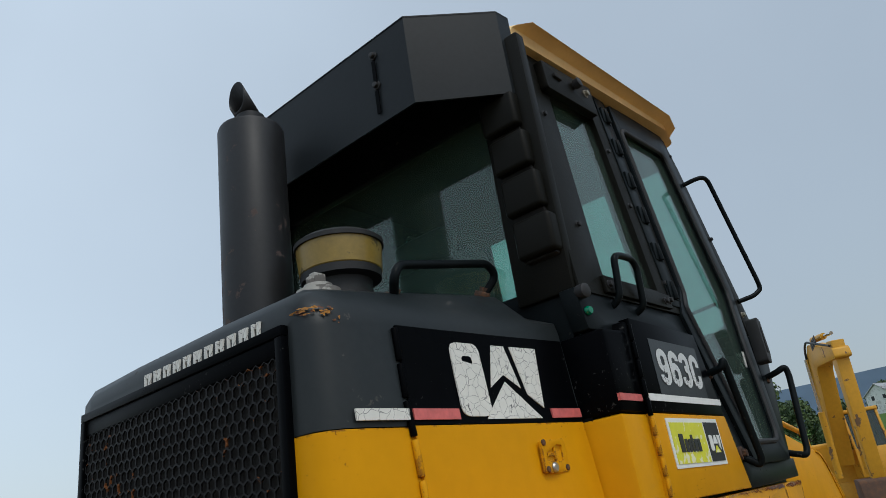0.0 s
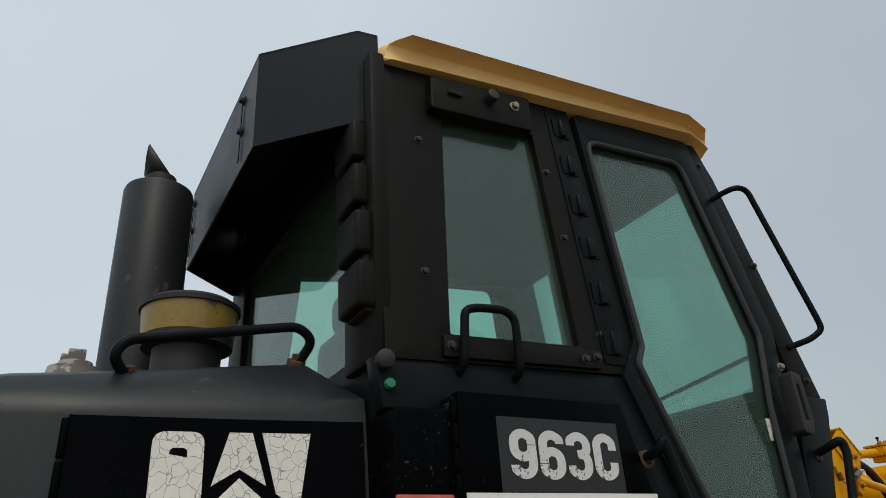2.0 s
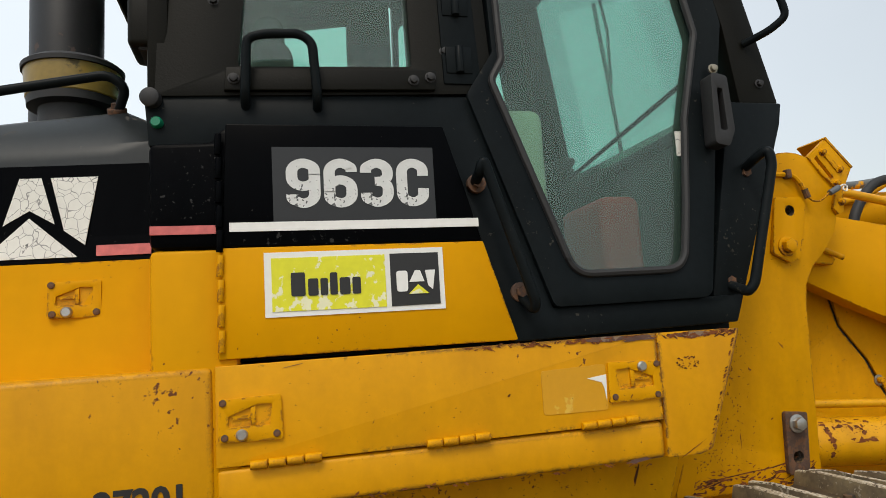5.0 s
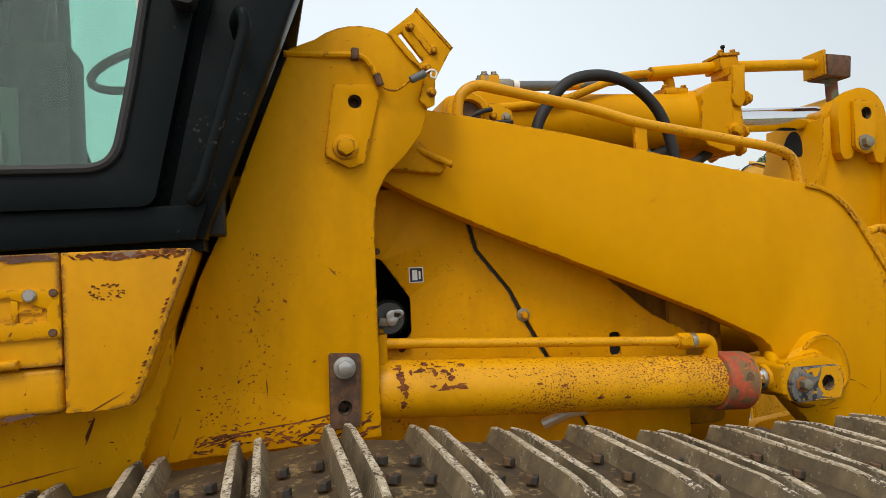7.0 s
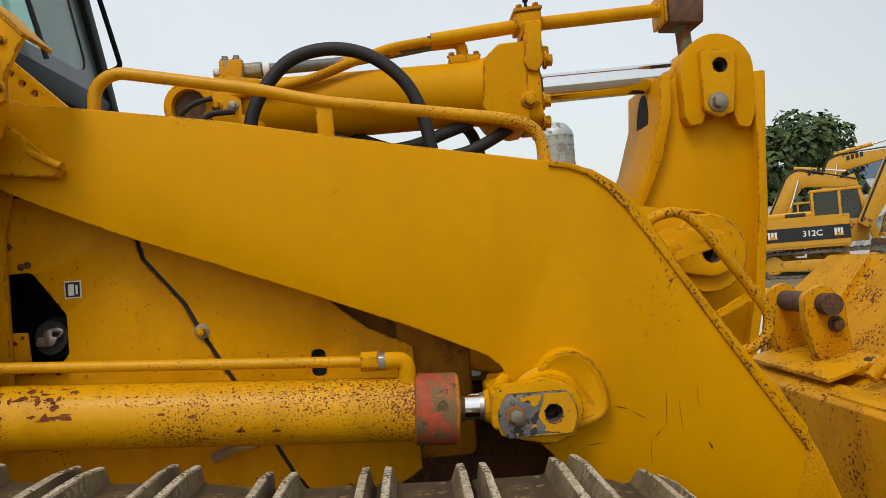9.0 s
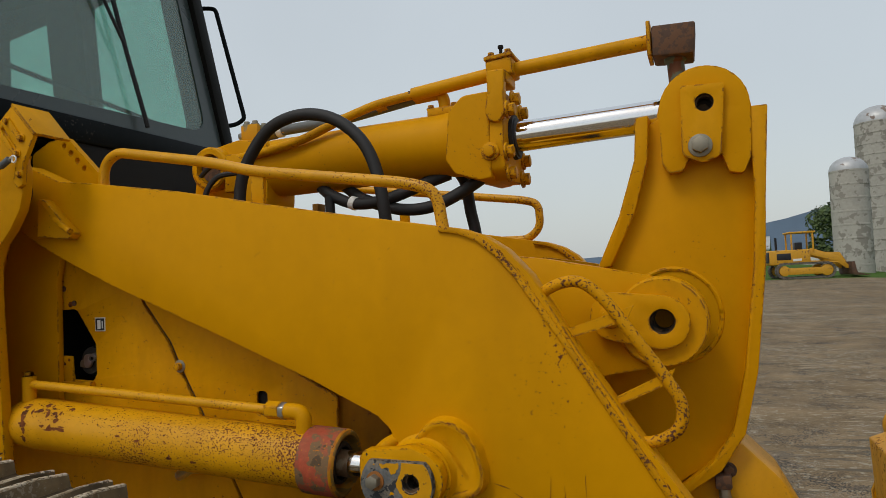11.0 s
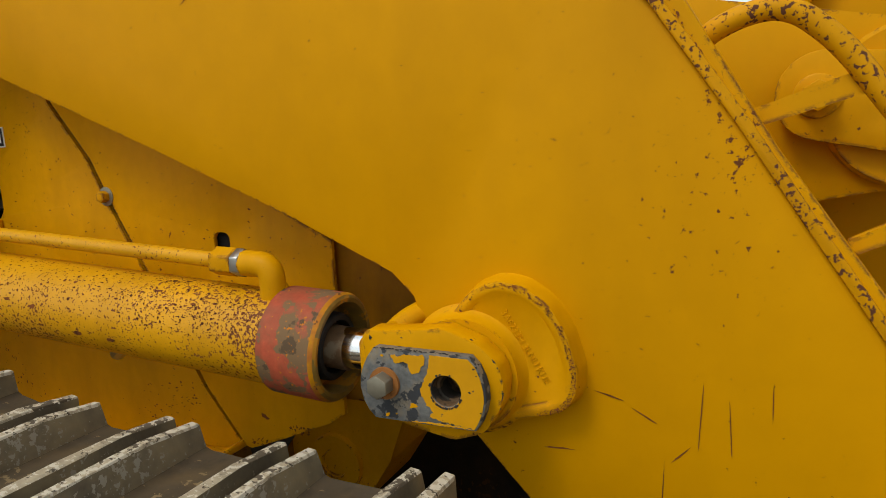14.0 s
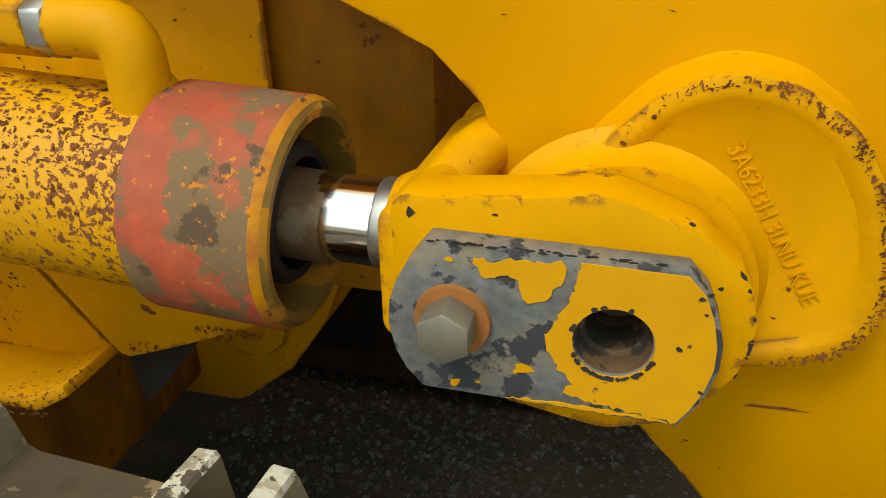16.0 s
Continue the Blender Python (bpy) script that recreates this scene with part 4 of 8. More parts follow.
rear_window = part("rear_window", box(2.352, 2.357, -0.58, 0.485, 2.02, 2.75), tinted, loader, "green tinted rear window", False)
# far rear wall frames
both(lambda s: part("rear_post", cab_side(box(2.330, 2.372, -0.695, -0.52, 1.98, 2.80, 0.008), s), plastic, loader))
part("rear_header", box(2.340, 2.374, -0.60, 0.505, 2.60, 2.884, 0.004), cab_black, loader)


# sun canopy round the back of the cab
def canopy():
    plan = [(2.372, -0.656), (2.316, -0.650), (2.110, -0.452), (2.110, 0.360), (2.316, 0.555), (2.372, 0.561)]
    bm = bmesh.new()
    t = 0.006
    for (xa, ya), (xb, yb) in zip(plan, plan[1:]):
        n = Vector((yb - ya, -(xb - xa), 0)).normalized() * t
        za0 = 2.597 if xa > 2.2 else 2.588
        low = [(xa, ya, za0 + (0.012 if xa > 2.35 else 0)), (xb, yb, 2.597 + (0.012 if xb > 2.35 else -0.009 if xb < 2.2 else 0))]
        vs = [bm.verts.new(Vector(c) + o) for o in (Vector(), n) for c in (low[0], low[1], (xb, yb, 2.890), (xa, ya, 2.890))]
        for f in ((0, 1, 2, 3), (7, 6, 5, 4), (0, 4, 5, 1), (1, 5, 6, 2), (2, 6, 7, 3), (3, 7, 4, 0)):
            bm.faces.new([vs[i] for i in f])
    top = [bm.verts.new((x, y, z)) for z in (2.886, 2.894) for x, y in plan]
    bm.faces.new(top[:6])
    bm.faces.new(list(reversed(top[6:])))
    for i in range(6):
        j = (i + 1) % 6
        bm.faces.new((top[i], top[j], top[6 + j], top[6 + i]))
    return bm


canopy_ob = part("rear_canopy", canopy(), canopy_grey, loader, "dark folded sheet-metal canopy over the rear window", False)
for x, y, z in ((2.108, -0.318, 2.828), (2.108, -0.318, 2.72), (2.108, 0.318, 2.828), (2.108, 0.318, 2.72)):
    bolt(canopy_ob, (x, y, z), 0.018, rubber, (-1, 0, 0))
    part("slot", box(2.1035, 2.106, y - 0.007, y + 0.007, z - 0.10, z - 0.02, 0), black_paint, canopy_ob)
# ribbed duct along the rear corner
duct = part("corner_duct", plate([(2.312, 2.085), (2.358, 2.080), (2.368, 2.600), (2.328, 2.600)], cab_y(2.3) + 0.010, cab_y(2.3) + 0.11, b=0.004, shear=LEAN_IN, z_ref=2.3), void, loader, "ribbed black plastic corner duct")
for k in range(4):
    z1 = 2.602 - k * 0.133
    y = cab_y(z1 - 0.05)
    x = 2.290 + (z1 - 2.07) * 0.012
    cover = box(x, x + 0.078, y - 0.006, y + 0.115, z1 - 0.112, z1, 0.013, None, 3)
    box(x + 0.066, x + 0.083, y - 0.001, y + 0.02, z1 - 0.085, z1 - 0.04, 0.003, cover)
    part("duct_cover", cover, plastic, duct)
# top panel over the side window, its knob, bolts
panel = part("window_rail", plate(rounded([(2.518, 2.695), (2.858, 2.722), (2.872, 2.852), (2.530, 2.815)], 0.012), cab_y(2) - 0.035, cab_y(2), b=0.006, shear=LEAN_IN, z_ref=2.0), plastic, loader)
part("knob", turned((2.716, -0.655, 2.786), (2.716, -0.690, 2.792), [(0, 0.013), (0.35, 0.013), (0.4, 0.018), (0.95, 0.018), (1, 0.015)], 20), rubber, panel)
bolt(panel, (2.805, -0.660, 2.795), 0.020)
# black bar painted as the shaded inside of a slot
part("slot", box(2.575, 2.620, -0.672, -0.655, 2.762, 2.776, 0.002), void, panel)
for x, z in ((2.461, 2.198), (2.485, 2.592), (2.90, 2.60), (2.91, 2.38), (2.955, 2.10), (3.722, 2.44), (3.765, 2.045), (3.625, 2.83)):
    bolt(loader, (x, cab_y(z) - 0.003, z), 0.015, rubber)
part("window_sill_rail", plate([(2.480, 1.990), (2.925, 2.002), (2.930, 2.050), (2.485, 2.042)], cab_y(2) - 0.016, cab_y(2), b=0.003, shear=LEAN_IN, z_ref=2.0), plastic, loader)
for x, z in ((2.50, 2.015), (2.877, 2.022), (2.915, 2.03)):
    bolt(loader, (x, cab_y(z) - 0.017, z), 0.016, rubber)
grab("step_rail", [(2.522, -0.690, 1.955), (2.522, -0.728, 1.975), (2.528, -0.735, 2.095), (2.560, -0.738, 2.104), (2.635, -0.738, 2.108), (2.660, -0.738, 2.09), (2.668, -0.728, 1.970), (2.668, -0.690, 1.955)], 0.010, [], loader, bend=0.035)
for s, k, dx in ((1, 1.0, 0.0), (-1, 0.90, -0.015)):
    grab("door_rail", [(x + dx, -s * k * y, z) for x, y, z in ((3.618, 0.640, 2.676), (3.634, 0.690, 2.688), (3.660, 0.724, 2.696), (3.700, 0.730, 2.688), (3.800, 0.772, 2.222), (3.806, 0.772, 2.192), (3.778, 0.748, 2.166), (3.740, 0.690, 2.152))], 0.0095, [], loader, bend=0.03)
grab("entry_rail", [(2.995, -0.735, 1.790), (2.990, -0.790, 1.800), (2.997, -0.795, 1.825), (3.088, -0.795, 1.525), (3.088, -0.785, 1.508), (3.074, -0.735, 1.545)], 0.0115, [((2.998, -0.725, 1.787), (0, -1, 0)), ((3.074, -0.738, 1.548), (0, -1, 0))], loader, bend=0.03, label="bent black entry rail")
grab("entry_rail", [(3.680, -0.690, 1.815), (3.672, -0.770, 1.835), (3.686, -0.797, 1.850), (3.690, -0.800, 1.815), (3.606, -0.800, 1.540), (3.592, -0.795, 1.522), (3.600, -0.690, 1.552)], 0.0115, [((3.678, -0.705, 1.812), (0, -1, 0)), ((3.600, -0.708, 1.552), (0, -1, 0))], loader, bend=0.03, label="bent black entry rail")
part("corner_knob", turned((2.345, -0.690, 1.972), (2.338, -0.728, 1.970), [(0, 0.016), (0.4, 0.019), (0.9, 0.019), (1, 0.013)], 20), rubber, loader, "black rubber knob")
part("green_lens", turned((2.352, -0.705, 1.921), (2.350, -0.7205, 1.921), [(0, 0.012), (0.7, 0.012), (1, 0.009)], 16), green_glow, loader)

# ---- cab inside ----
seat_bm = box(2.62, 3.02, -0.28, 0.22, 1.72, 1.84, 0.04, None, 3)
seat = part("operator_seat", seat_bm, rubber, loader, "black operator seat")
bm = box(2.52, 2.64, -0.27, 0.21, 1.80, 2.32, 0.05, None, 3)
part("backrest", bm, rubber, seat)
part("headrest", box(2.53, 2.62, -0.16, 0.10, 2.30, 2.44, 0.04, None, 3), rubber, seat)
part("seat_base", box(2.66, 2.98, -0.2, 0.16, 1.475, 1.73, 0.01), cab_black, seat)
part("side_console", box(2.93, 3.215, -0.62, -0.46, 1.50, 2.00, 0.03, None, 3), beige, loader, "beige side console")
part("red_box", box(3.455, 3.58, -0.40, -0.10, 1.49, 1.83, 0.03, None, 3), red_seat, loader, "red padded box on the cab floor")
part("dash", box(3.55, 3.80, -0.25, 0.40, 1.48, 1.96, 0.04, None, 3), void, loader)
wheel_rail = tube([(3.42 + 0.15 * math.cos(a), 0.05 + 0.17 * math.sin(a), 1.98 + 0.05 * math.cos(a)) for a in [math.tau * k / 20 for k in range(22)]], 0.012, 0.01, 8)
part("steering_rim", wheel_rail, rubber, loader)
for x, y, h in ((3.20, -0.40, 2.06), (3.26, -0.36, 2.03)):
    bm = rod((x, y, 1.90), (x + 0.02, y, h), 0.006, 8)
    bmesh.ops.create_icosphere(bm, subdivisions=2, radius=0.022, matrix=Matrix.Translation((x + 0.02, y, h + 0.01)))
    part("lever", bm, rubber, loader)
part("lever_tower", box(3.225, 3.33, -0.44, -0.30, 1.50, 1.90, 0.02), plastic, loader)
part("far_panel", box(2.37, 3.02, 0.525, 0.560, 1.45, 2.04, 0.004), beige, loader)
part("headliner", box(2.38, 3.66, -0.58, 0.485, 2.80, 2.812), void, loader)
part("warning_label", box(3.505, 3.575, -0.712, -0.709, 1.855, 1.915), white_mark, loader)

both(lambda s: part("corner_lining", cab_side(plate([(3.490, 1.478), (3.60, 1.478), (3.812, 1.980), (3.600, 1.980)], -0.672, -0.655), s), cab_black, loader))

# ---- sill box under the door ----
def rust_lip(name):
    return worn(grimy(material(name, (0.66, 0.30, 0.002), 0.45, vary=0.07, bump=0.08, spec=0.2), BROWN, 0.45, 4.0), RUST, 0.045, 60, 5)


sill_paint = edge_worn(rust_lip("sill_yellow"), (0.070, 0.030, 0.018), 0.014, 0.505, 40, 3)
sill = part("sill_box", plate(rounded([(2.455, 1.434), (2.455, 1.248), (3.376, 1.258), (3.376, 1.444)], 0.002), SIDE, -0.40, b=0.012, seg=3), sill_paint, loader, "yellow storage box with rusty upper lip")
part("sill_flap", plate([(2.455, 1.163), (3.376, 1.178), (3.376, 1.255), (2.455, 1.245)], SIDE + 0.002, -0.40, b=0.010, seg=3), sill_paint, loader, "yellow hinged lower flap")
part("sill_end", plate(rounded([(3.379, 1.178), (3.379, 1.444), (3.588, 1.444), (3.488, 1.186), (3.455, 1.178)], [.003, .003, .006, .02, .02]), SIDE - 0.001, -0.42, b=0.012, seg=3), sill_paint, loader, "yellow end piece with chipped edge")
part("sill_rear", plate([(1.75, 1.150), (2.451, 1.161), (2.451, 1.434), (1.75, 1.426)], SIDE + 0.001, -0.40, b=0.012, seg=3), sill_paint, loader, "yellow rear storage box")
lettering("number_mark", "27201", (2.246, SIDE - 0.0005, 1.182), 0.064, black_ink, loader, bold=0.0022, depth=0.001, label="black painted stock number")
for xa, xb, z in ((2.515, 2.649, 1.249), (2.852, 2.984, 1.256), (3.184, 3.316, 1.261)):
    w = (xb - xa) / 4
    for k in range(4):
        part("hinge_knuckle", rod((xa + k * w, SIDE - 0.006, z + 0.0012 * k), (xa + k * w + w - 0.0025, SIDE - 0.006, z + 0.0012 * k), 0.0085, 12, b=0.001), yellow_chip, sill)


def latch(x0, x1, z0, z1, y, flip, parent):
    """A recessed paddle latch in a raised frame with its lock and rivets."""
    w, h = x1 - x0, z1 - z0
    f = lambda u, v: (x0 + (u if not flip else 1 - u) * w, z0 + v * h)
    outer = rounded([f(0, 0.02), f(1, 0.0), f(0.98, 1), f(0.02, 0.95)], 0.006)
    hole = rounded([f(0.16, 0.34), f(0.80, 0.34), f(0.84, 0.80), f(0.62, 0.82), f(0.16, 0.58)], 0.003)
    p = part("paddle_latch", plate(outer, y - 0.006, y + 0.003, holes=[hole], b=0.002), yellow_chip, parent, "yellow recessed paddle latch")
    part("recess", plate(hole, y - 0.0005, y + 0.001), sill_paint, p)
    bar = plate([f(0.5, 0.36), f(0.58, 0.36), f(0.58, 0.79), f(0.5, 0.74)], y - 0.005, y + 0.001, b=0.001)
    plate([f(0.22, 0.50), f(0.52, 0.50), f(0.52, 0.58), f(0.22, 0.58)], y - 0.004, y + 0.001, bm=bar)
    part("paddle", bar, yellow_chip, p)
    for u, v in ((0.08, 0.88), (0.10, 0.12), (0.90, 0.14)):
        x, z = f(u, v)
        part("rivet", rod((x, y - 0.010, z), (x, y - 0.004, z), 0.0068, 14, b=0.002), rust_steel, p)
    x, z = f(0.36, 0.16) if not flip else f(0.36, 0.84)
    part("lock", turned((x, y - 0.004, z), (x, y - 0.013, z), [(0, 0.011), (0.6, 0.011), (1, 0.008)], 18), steel, p)
    return p


latch(2.459, 2.577, 1.292, 1.376, SIDE, False, sill)
latch(3.252, 3.378, 1.303, 1.389, SIDE, True, sill)
y_l = hood_y(2.2, 1.59)
latch(2.135, 2.235, 1.545, 1.620, y_l - 0.008, False, engine_door)
part("bare_patch", plate(rounded([(3.103, 1.290), (3.249, 1.290), (3.249, 1.386), (3.103, 1.380)], 0.008), SIDE - 0.0012, SIDE + 0.002), worn(material("unfaded_yellow", (0.60, 0.29, 0.008), 0.35, vary=0.05), (0.66, 0.4, 0.05), 0.1, 20, 4), sill, "patch where a label was peeled off")
flakes(sill, scatter(2.95, 3.372, 1.4315, 1.441, 70, 0.0075, 91, 0, 0.22) + scatter(3.39, 3.57, 1.430, 1.442, 46, 0.0085, 92, 0, 0.28), SIDE - 0.0012, rust_brown, 93)
part("paper_scrap", plate([(3.205, 1.358), (3.250, 1.364), (3.247, 1.308), (3.243, 1.336), (3.238, 1.348)], SIDE - 0.0022, SIDE), white_paint, sill, "torn white label scrap")
# number plate panel and dealer sticker
number_ground = part("number_ground", plate([(2.571, 1.703), (2.900, 1.703), (2.900, 1.860), (2.571, 1.860)], SIDE - 0.0012, SIDE + 0.002), material("grey_decal", (0.0065, 0.0075, 0.0090), 0.4, vary=0.15), loader)
number_white = worn(material("worn_white_digits", (0.60, 0.61, 0.60), 0.5, vary=0.1), (0.10, 0.105, 0.11), 0.12, 120, 10)
GLYPHS = {"9": ([(1, .70), (1, .88), (.5, 1), (0, .88), (0, .52), (.5, .40), (1, .52), (1, .72)], [(1, .62), (1, .13), (.5, 0), (0, .13), (0, .24)]),
          "6": ([(0, .30), (0, .12), (.5, 0), (1, .12), (1, .48), (.5, .60), (0, .48), (0, .28)], [(0, .38), (0, .87), (.5, 1), (1, .87), (1, .76)]),
          "3": ([(0, .74), (0, .87), (.5, 1), (1, .87), (1, .62), (.72, .53), (.40, .53)], [(.55, .53), (.78, .52), (1, .42), (1, .13), (.5, 0), (0, .13), (0, .26)]),
          "C": ([(1, .66), (1, .87), (.5, 1), (0, .87), (0, .13), (.5, 0), (1, .13), (1, .36)],)}


def stroked(name, text, at, width, height, pitch, stroke, mat, parent, label):
    """Heavy narrow figures drawn as flat ribbons on the side panel."""
    for n, ch in enumerate(text):
        bm = bmesh.new()
        for q, line_pts in enumerate(GLYPHS[ch]):
            pts = smooth_path([(at[0] + n * pitch + stroke / 2 + u * (width - stroke), 0, at[2] + stroke * 0.42 + w * (height - stroke * 0.84)) for u, w in line_pts], width * 0.36, 7)
            rows_ = []
            for i, p in enumerate(pts):
                d = (pts[min(i + 1, len(pts) - 1)] - pts[max(i - 1, 0)]).normalized()
                side = Vector((-d.z, 0, d.x)) * stroke / 2
                side.z *= 0.84
                y = at[1] - 0.0004 * q - 0.00002 * n
                rows_.append([bm.verts.new((p.x + side.x, y, p.z + side.z)), bm.verts.new((p.x - side.x, y, p.z - side.z))])
            for r0, r1 in zip(rows_, rows_[1:]):
                bm.faces.new((r0[0], r0[1], r1[1], r1[0]))
        part(name, bm, mat, parent, label + " " + ch, False)


stroked("figure", "963C", (2.597, SIDE - 0.0022, 1.732), 0.0675, 0.1065, 0.0742, 0.0228, number_white, number_ground, "worn white figure")
sticker = part("dealer_sticker", plate([(2.5500, 1.5205), (2.9080, 1.5215), (2.9080, 1.6481), (2.5500, 1.6470)], SIDE - 0.002, SIDE + 0.002), white_paint, loader, "white-edged lime and black sticker")
part("lime_field", plate([(2.5636, 1.5310), (2.7866, 1.5310), (2.7866, 1.6365), (2.5636, 1.6354)], SIDE - 0.0035, SIDE), lime, sticker)
part("black_field", plate([(2.7970, 1.5310), (2.8975, 1.5321), (2.8975, 1.6375), (2.7970, 1.6375)], SIDE - 0.0035, SIDE), black_ink, sticker)
for xa, xb, za, zb in ((2.6002, 2.6275, 1.5595, 1.6059), (2.6327, 2.6526, 1.5595, 1.5932), (2.6568, 2.6714, 1.5595, 1.5932), (2.6756, 2.6903, 1.5595, 1.6038), (2.6945, 2.7154, 1.5595, 1.5932), (2.7196, 2.7363, 1.5595, 1.5932)):
    part("sticker_bar", plate(rounded([(xa, za), (xb, za), (xb, zb), (xa, zb)], 0.004, 3), SIDE - 0.005, SIDE - 0.003), black_ink, sticker, "", False)
part("sticker_block", plate(rounded([(2.8086, 1.5595), (2.8316, 1.5595), (2.8316, 1.6017), (2.8086, 1.6017)], 0.006, 3), SIDE - 0.005, SIDE - 0.003), white_paint, sticker, "", False)
part("sticker_block", plate([(2.8347, 1.5785), (2.8473, 1.6017), (2.8578, 1.6017), (2.8661, 1.5785)], SIDE - 0.005, SIDE - 0.003), white_paint, sticker, "", False)
part("sticker_block", plate([(2.8682, 1.6017), (2.8892, 1.6017), (2.8829, 1.5616), (2.8735, 1.5700)], SIDE - 0.005, SIDE - 0.003), white_paint, sticker, "", False)
part("sticker_wedge", plate([(2.8326, 1.5542), (2.8525, 1.5732), (2.8745, 1.5542)], SIDE - 0.0055, SIDE - 0.003), lime, sticker, "", False)

# ---- body under the sill, frame and guard plates ----
part("fender", plate(rounded([(1.70, 0.75), (3.38, 0.85), (3.465, 1.05), (3.525, 1.22), (3.532, 1.34), (1.70, 1.30)], [.0, .1, .12, .05, 0, 0]), -0.600, -0.30, b=0.008), yellow_chip, loader, "scratched yellow fender")
part("body_core", box(1.75, 3.70, -0.42, 0.55, 0.50, 1.44, 0.01), yellow, loader)
part("front_frame", plate(rounded([(3.70, 0.36), (4.40, 0.36), (4.52, 0.46), (4.60, 0.58), (4.66, 0.74), (4.70, 0.90), (4.82, 1.38), (3.70, 1.40)], [0, .08, .05, .05, .05, .02, .02, 0]), 0.10, 0.335, holes=[circle(4.449, 0.556, 0.032, 20)], b=0.01), yellow_chip, loader)
part("frame_boss", turned((4.449, 0.10, 0.556), (4.449, 0.085, 0.556), [(0, 0.075), (0.9, 0.072), (0.91, 0.035), (0.3, 0.033)], 28), yellow_chip, loader)
GY = -0.36
guard_a = rounded([(3.60, 1.62), (4.165, 1.62), (4.200, 1.480), (4.213, 1.425), (4.297, 1.318), (4.330, 1.250), (4.460, 1.020), (4.512, 0.923), (4.583, 0.832), (4.55, 0.815), (3.60, 0.80)], [0, .0, .03, .03, .02, 0, 0, 0, 0, 0, 0])
hole = rounded([(3.890, 1.413), (3.976, 1.416), (4.046, 1.316), (4.046, 1.232), (4.032, 1.214), (3.880, 1.222)], [.02, .025, .02, .012, .012, .0])
guard = part("guard_plate", plate(guard_a, GY, GY + 0.008, holes=[hole], b=0.001), yellow_chip, loader, "yellow guard plate with a cut-out for the tank cap")
guard_b = [(4.176, 1.62), (4.211, 1.480), (4.224, 1.427), (4.308, 1.321), (4.341, 1.253), (4.471, 1.020), (4.523, 0.923), (4.589, 0.836), (4.596, 0.827), (4.606, 0.825), (4.626, 0.832), (4.673, 0.850), (4.770, 0.891), (4.80, 0.910), (4.80, 1.185), (4.700, 1.235), (4.590, 1.325), (4.45, 1.45)]
guard2 = part("guard_plate", plate(guard_b, GY - 0.002, GY + 0.006, holes=[rounded([(4.572, 1.135), (4.604, 1.135), (4.604, 1.195), (4.572, 1.195)], 0.014)], b=0.001), yellow_chip, loader, "yellow front guard plate with a slot")
# black sheet gives the slot its shade by colour
part("slot_back", box(4.55, 4.63, GY + 0.01, GY + 0.014, 1.10, 1.22), void, guard2)
# strip added behind the open seam, black in place of the gap's shade
seam = [(4.165, 1.62), (4.198, 1.480), (4.213, 1.424), (4.297, 1.318), (4.330, 1.250), (4.460, 1.02), (4.512, 0.923), (4.580, 0.835), (4.596, 0.835), (4.528, 0.923), (4.476, 1.02), (4.346, 1.253), (4.313, 1.322), (4.229, 1.430), (4.216, 1.480), (4.181, 1.62)]
part("seam_backing", plate(seam, GY + 0.0075, GY + 0.012), rubber, guard, "black backing strip standing in for the seam's shade")
# well walls are coloured near-black in place of deep shade
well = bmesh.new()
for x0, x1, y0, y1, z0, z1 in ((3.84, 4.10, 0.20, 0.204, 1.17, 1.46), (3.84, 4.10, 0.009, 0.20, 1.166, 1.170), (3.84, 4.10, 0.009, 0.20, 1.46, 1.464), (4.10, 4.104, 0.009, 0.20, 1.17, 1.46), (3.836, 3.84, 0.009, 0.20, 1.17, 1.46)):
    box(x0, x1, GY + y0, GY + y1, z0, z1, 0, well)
part("cut_out_well", well, void, guard, "well behind the cut-out, its shade put in as near-black colour")
part("seam_washer", turned((4.336, GY, 1.256), (4.336, GY - 0.004, 1.256), [(0, 0.0170), (0.8, 0.0168), (1, 0.0150)], 24), zinc, guard)
bolt(guard, (4.336, GY - 0.004, 1.256), 0.019, yellow_chip, washer=False)
for x, z in ((3.891, 1.430), (3.954, 1.429), (3.964, 1.198), (4.020, 1.193)):
    part("rusty_hole", turned((x, GY + 0.0005, z), (x, GY - 0.0015, z), [(0, 0.0085), (0.6, 0.0080), (0.61, 0.0050), (1, 0.0045)], 16), rust_brown, guard)
tab = part("cut_out_tab", plate(rounded([(3.902, 1.215), (3.945, 1.215), (3.938, 1.272), (3.907, 1.272)], 0.004), GY + 0.012, GY + 0.020, holes=[circle(3.922, 1.252, 0.006, 12)], b=0.001), yellow_chip, guard, "small yellow tab with a hole")
cap_dark = worn(material("dark_cap_steel", (0.055, 0.055, 0.052), 0.4, 0.5, vary=0.3, spec=0.3), (0.16, 0.15, 0.13), 0.12, 40, 10)
tank_cap = part("tank_cap", turned((4.000, GY + 0.085, 1.262), (3.996, GY + 0.026, 1.268), [(0, 0.047), (0.60, 0.047), (0.66, 0.045), (0.72, 0.041), (1, 0.038)], 36), cap_dark, loader, "dark steel tank cap behind the guard")
lobes = []
for k in range(36):
    q = math.tau * k / 36
    r = 0.0165 + 0.0125 * max(0.0, math.cos(1.5 * (q - radians(20)))) ** 2
    lobes.append((4.003 + r * math.cos(q), 1.274 + r * 0.86 * math.sin(q)))
part("cap_handle", plate(lobes, GY + 0.010, GY + 0.018, holes=[rounded([(4.006, 1.270), (4.024, 1.268), (4.024, 1.279), (4.006, 1.281)], 0.003)], b=0.002), steel, tank_cap, "bright three-lobed cap handle")
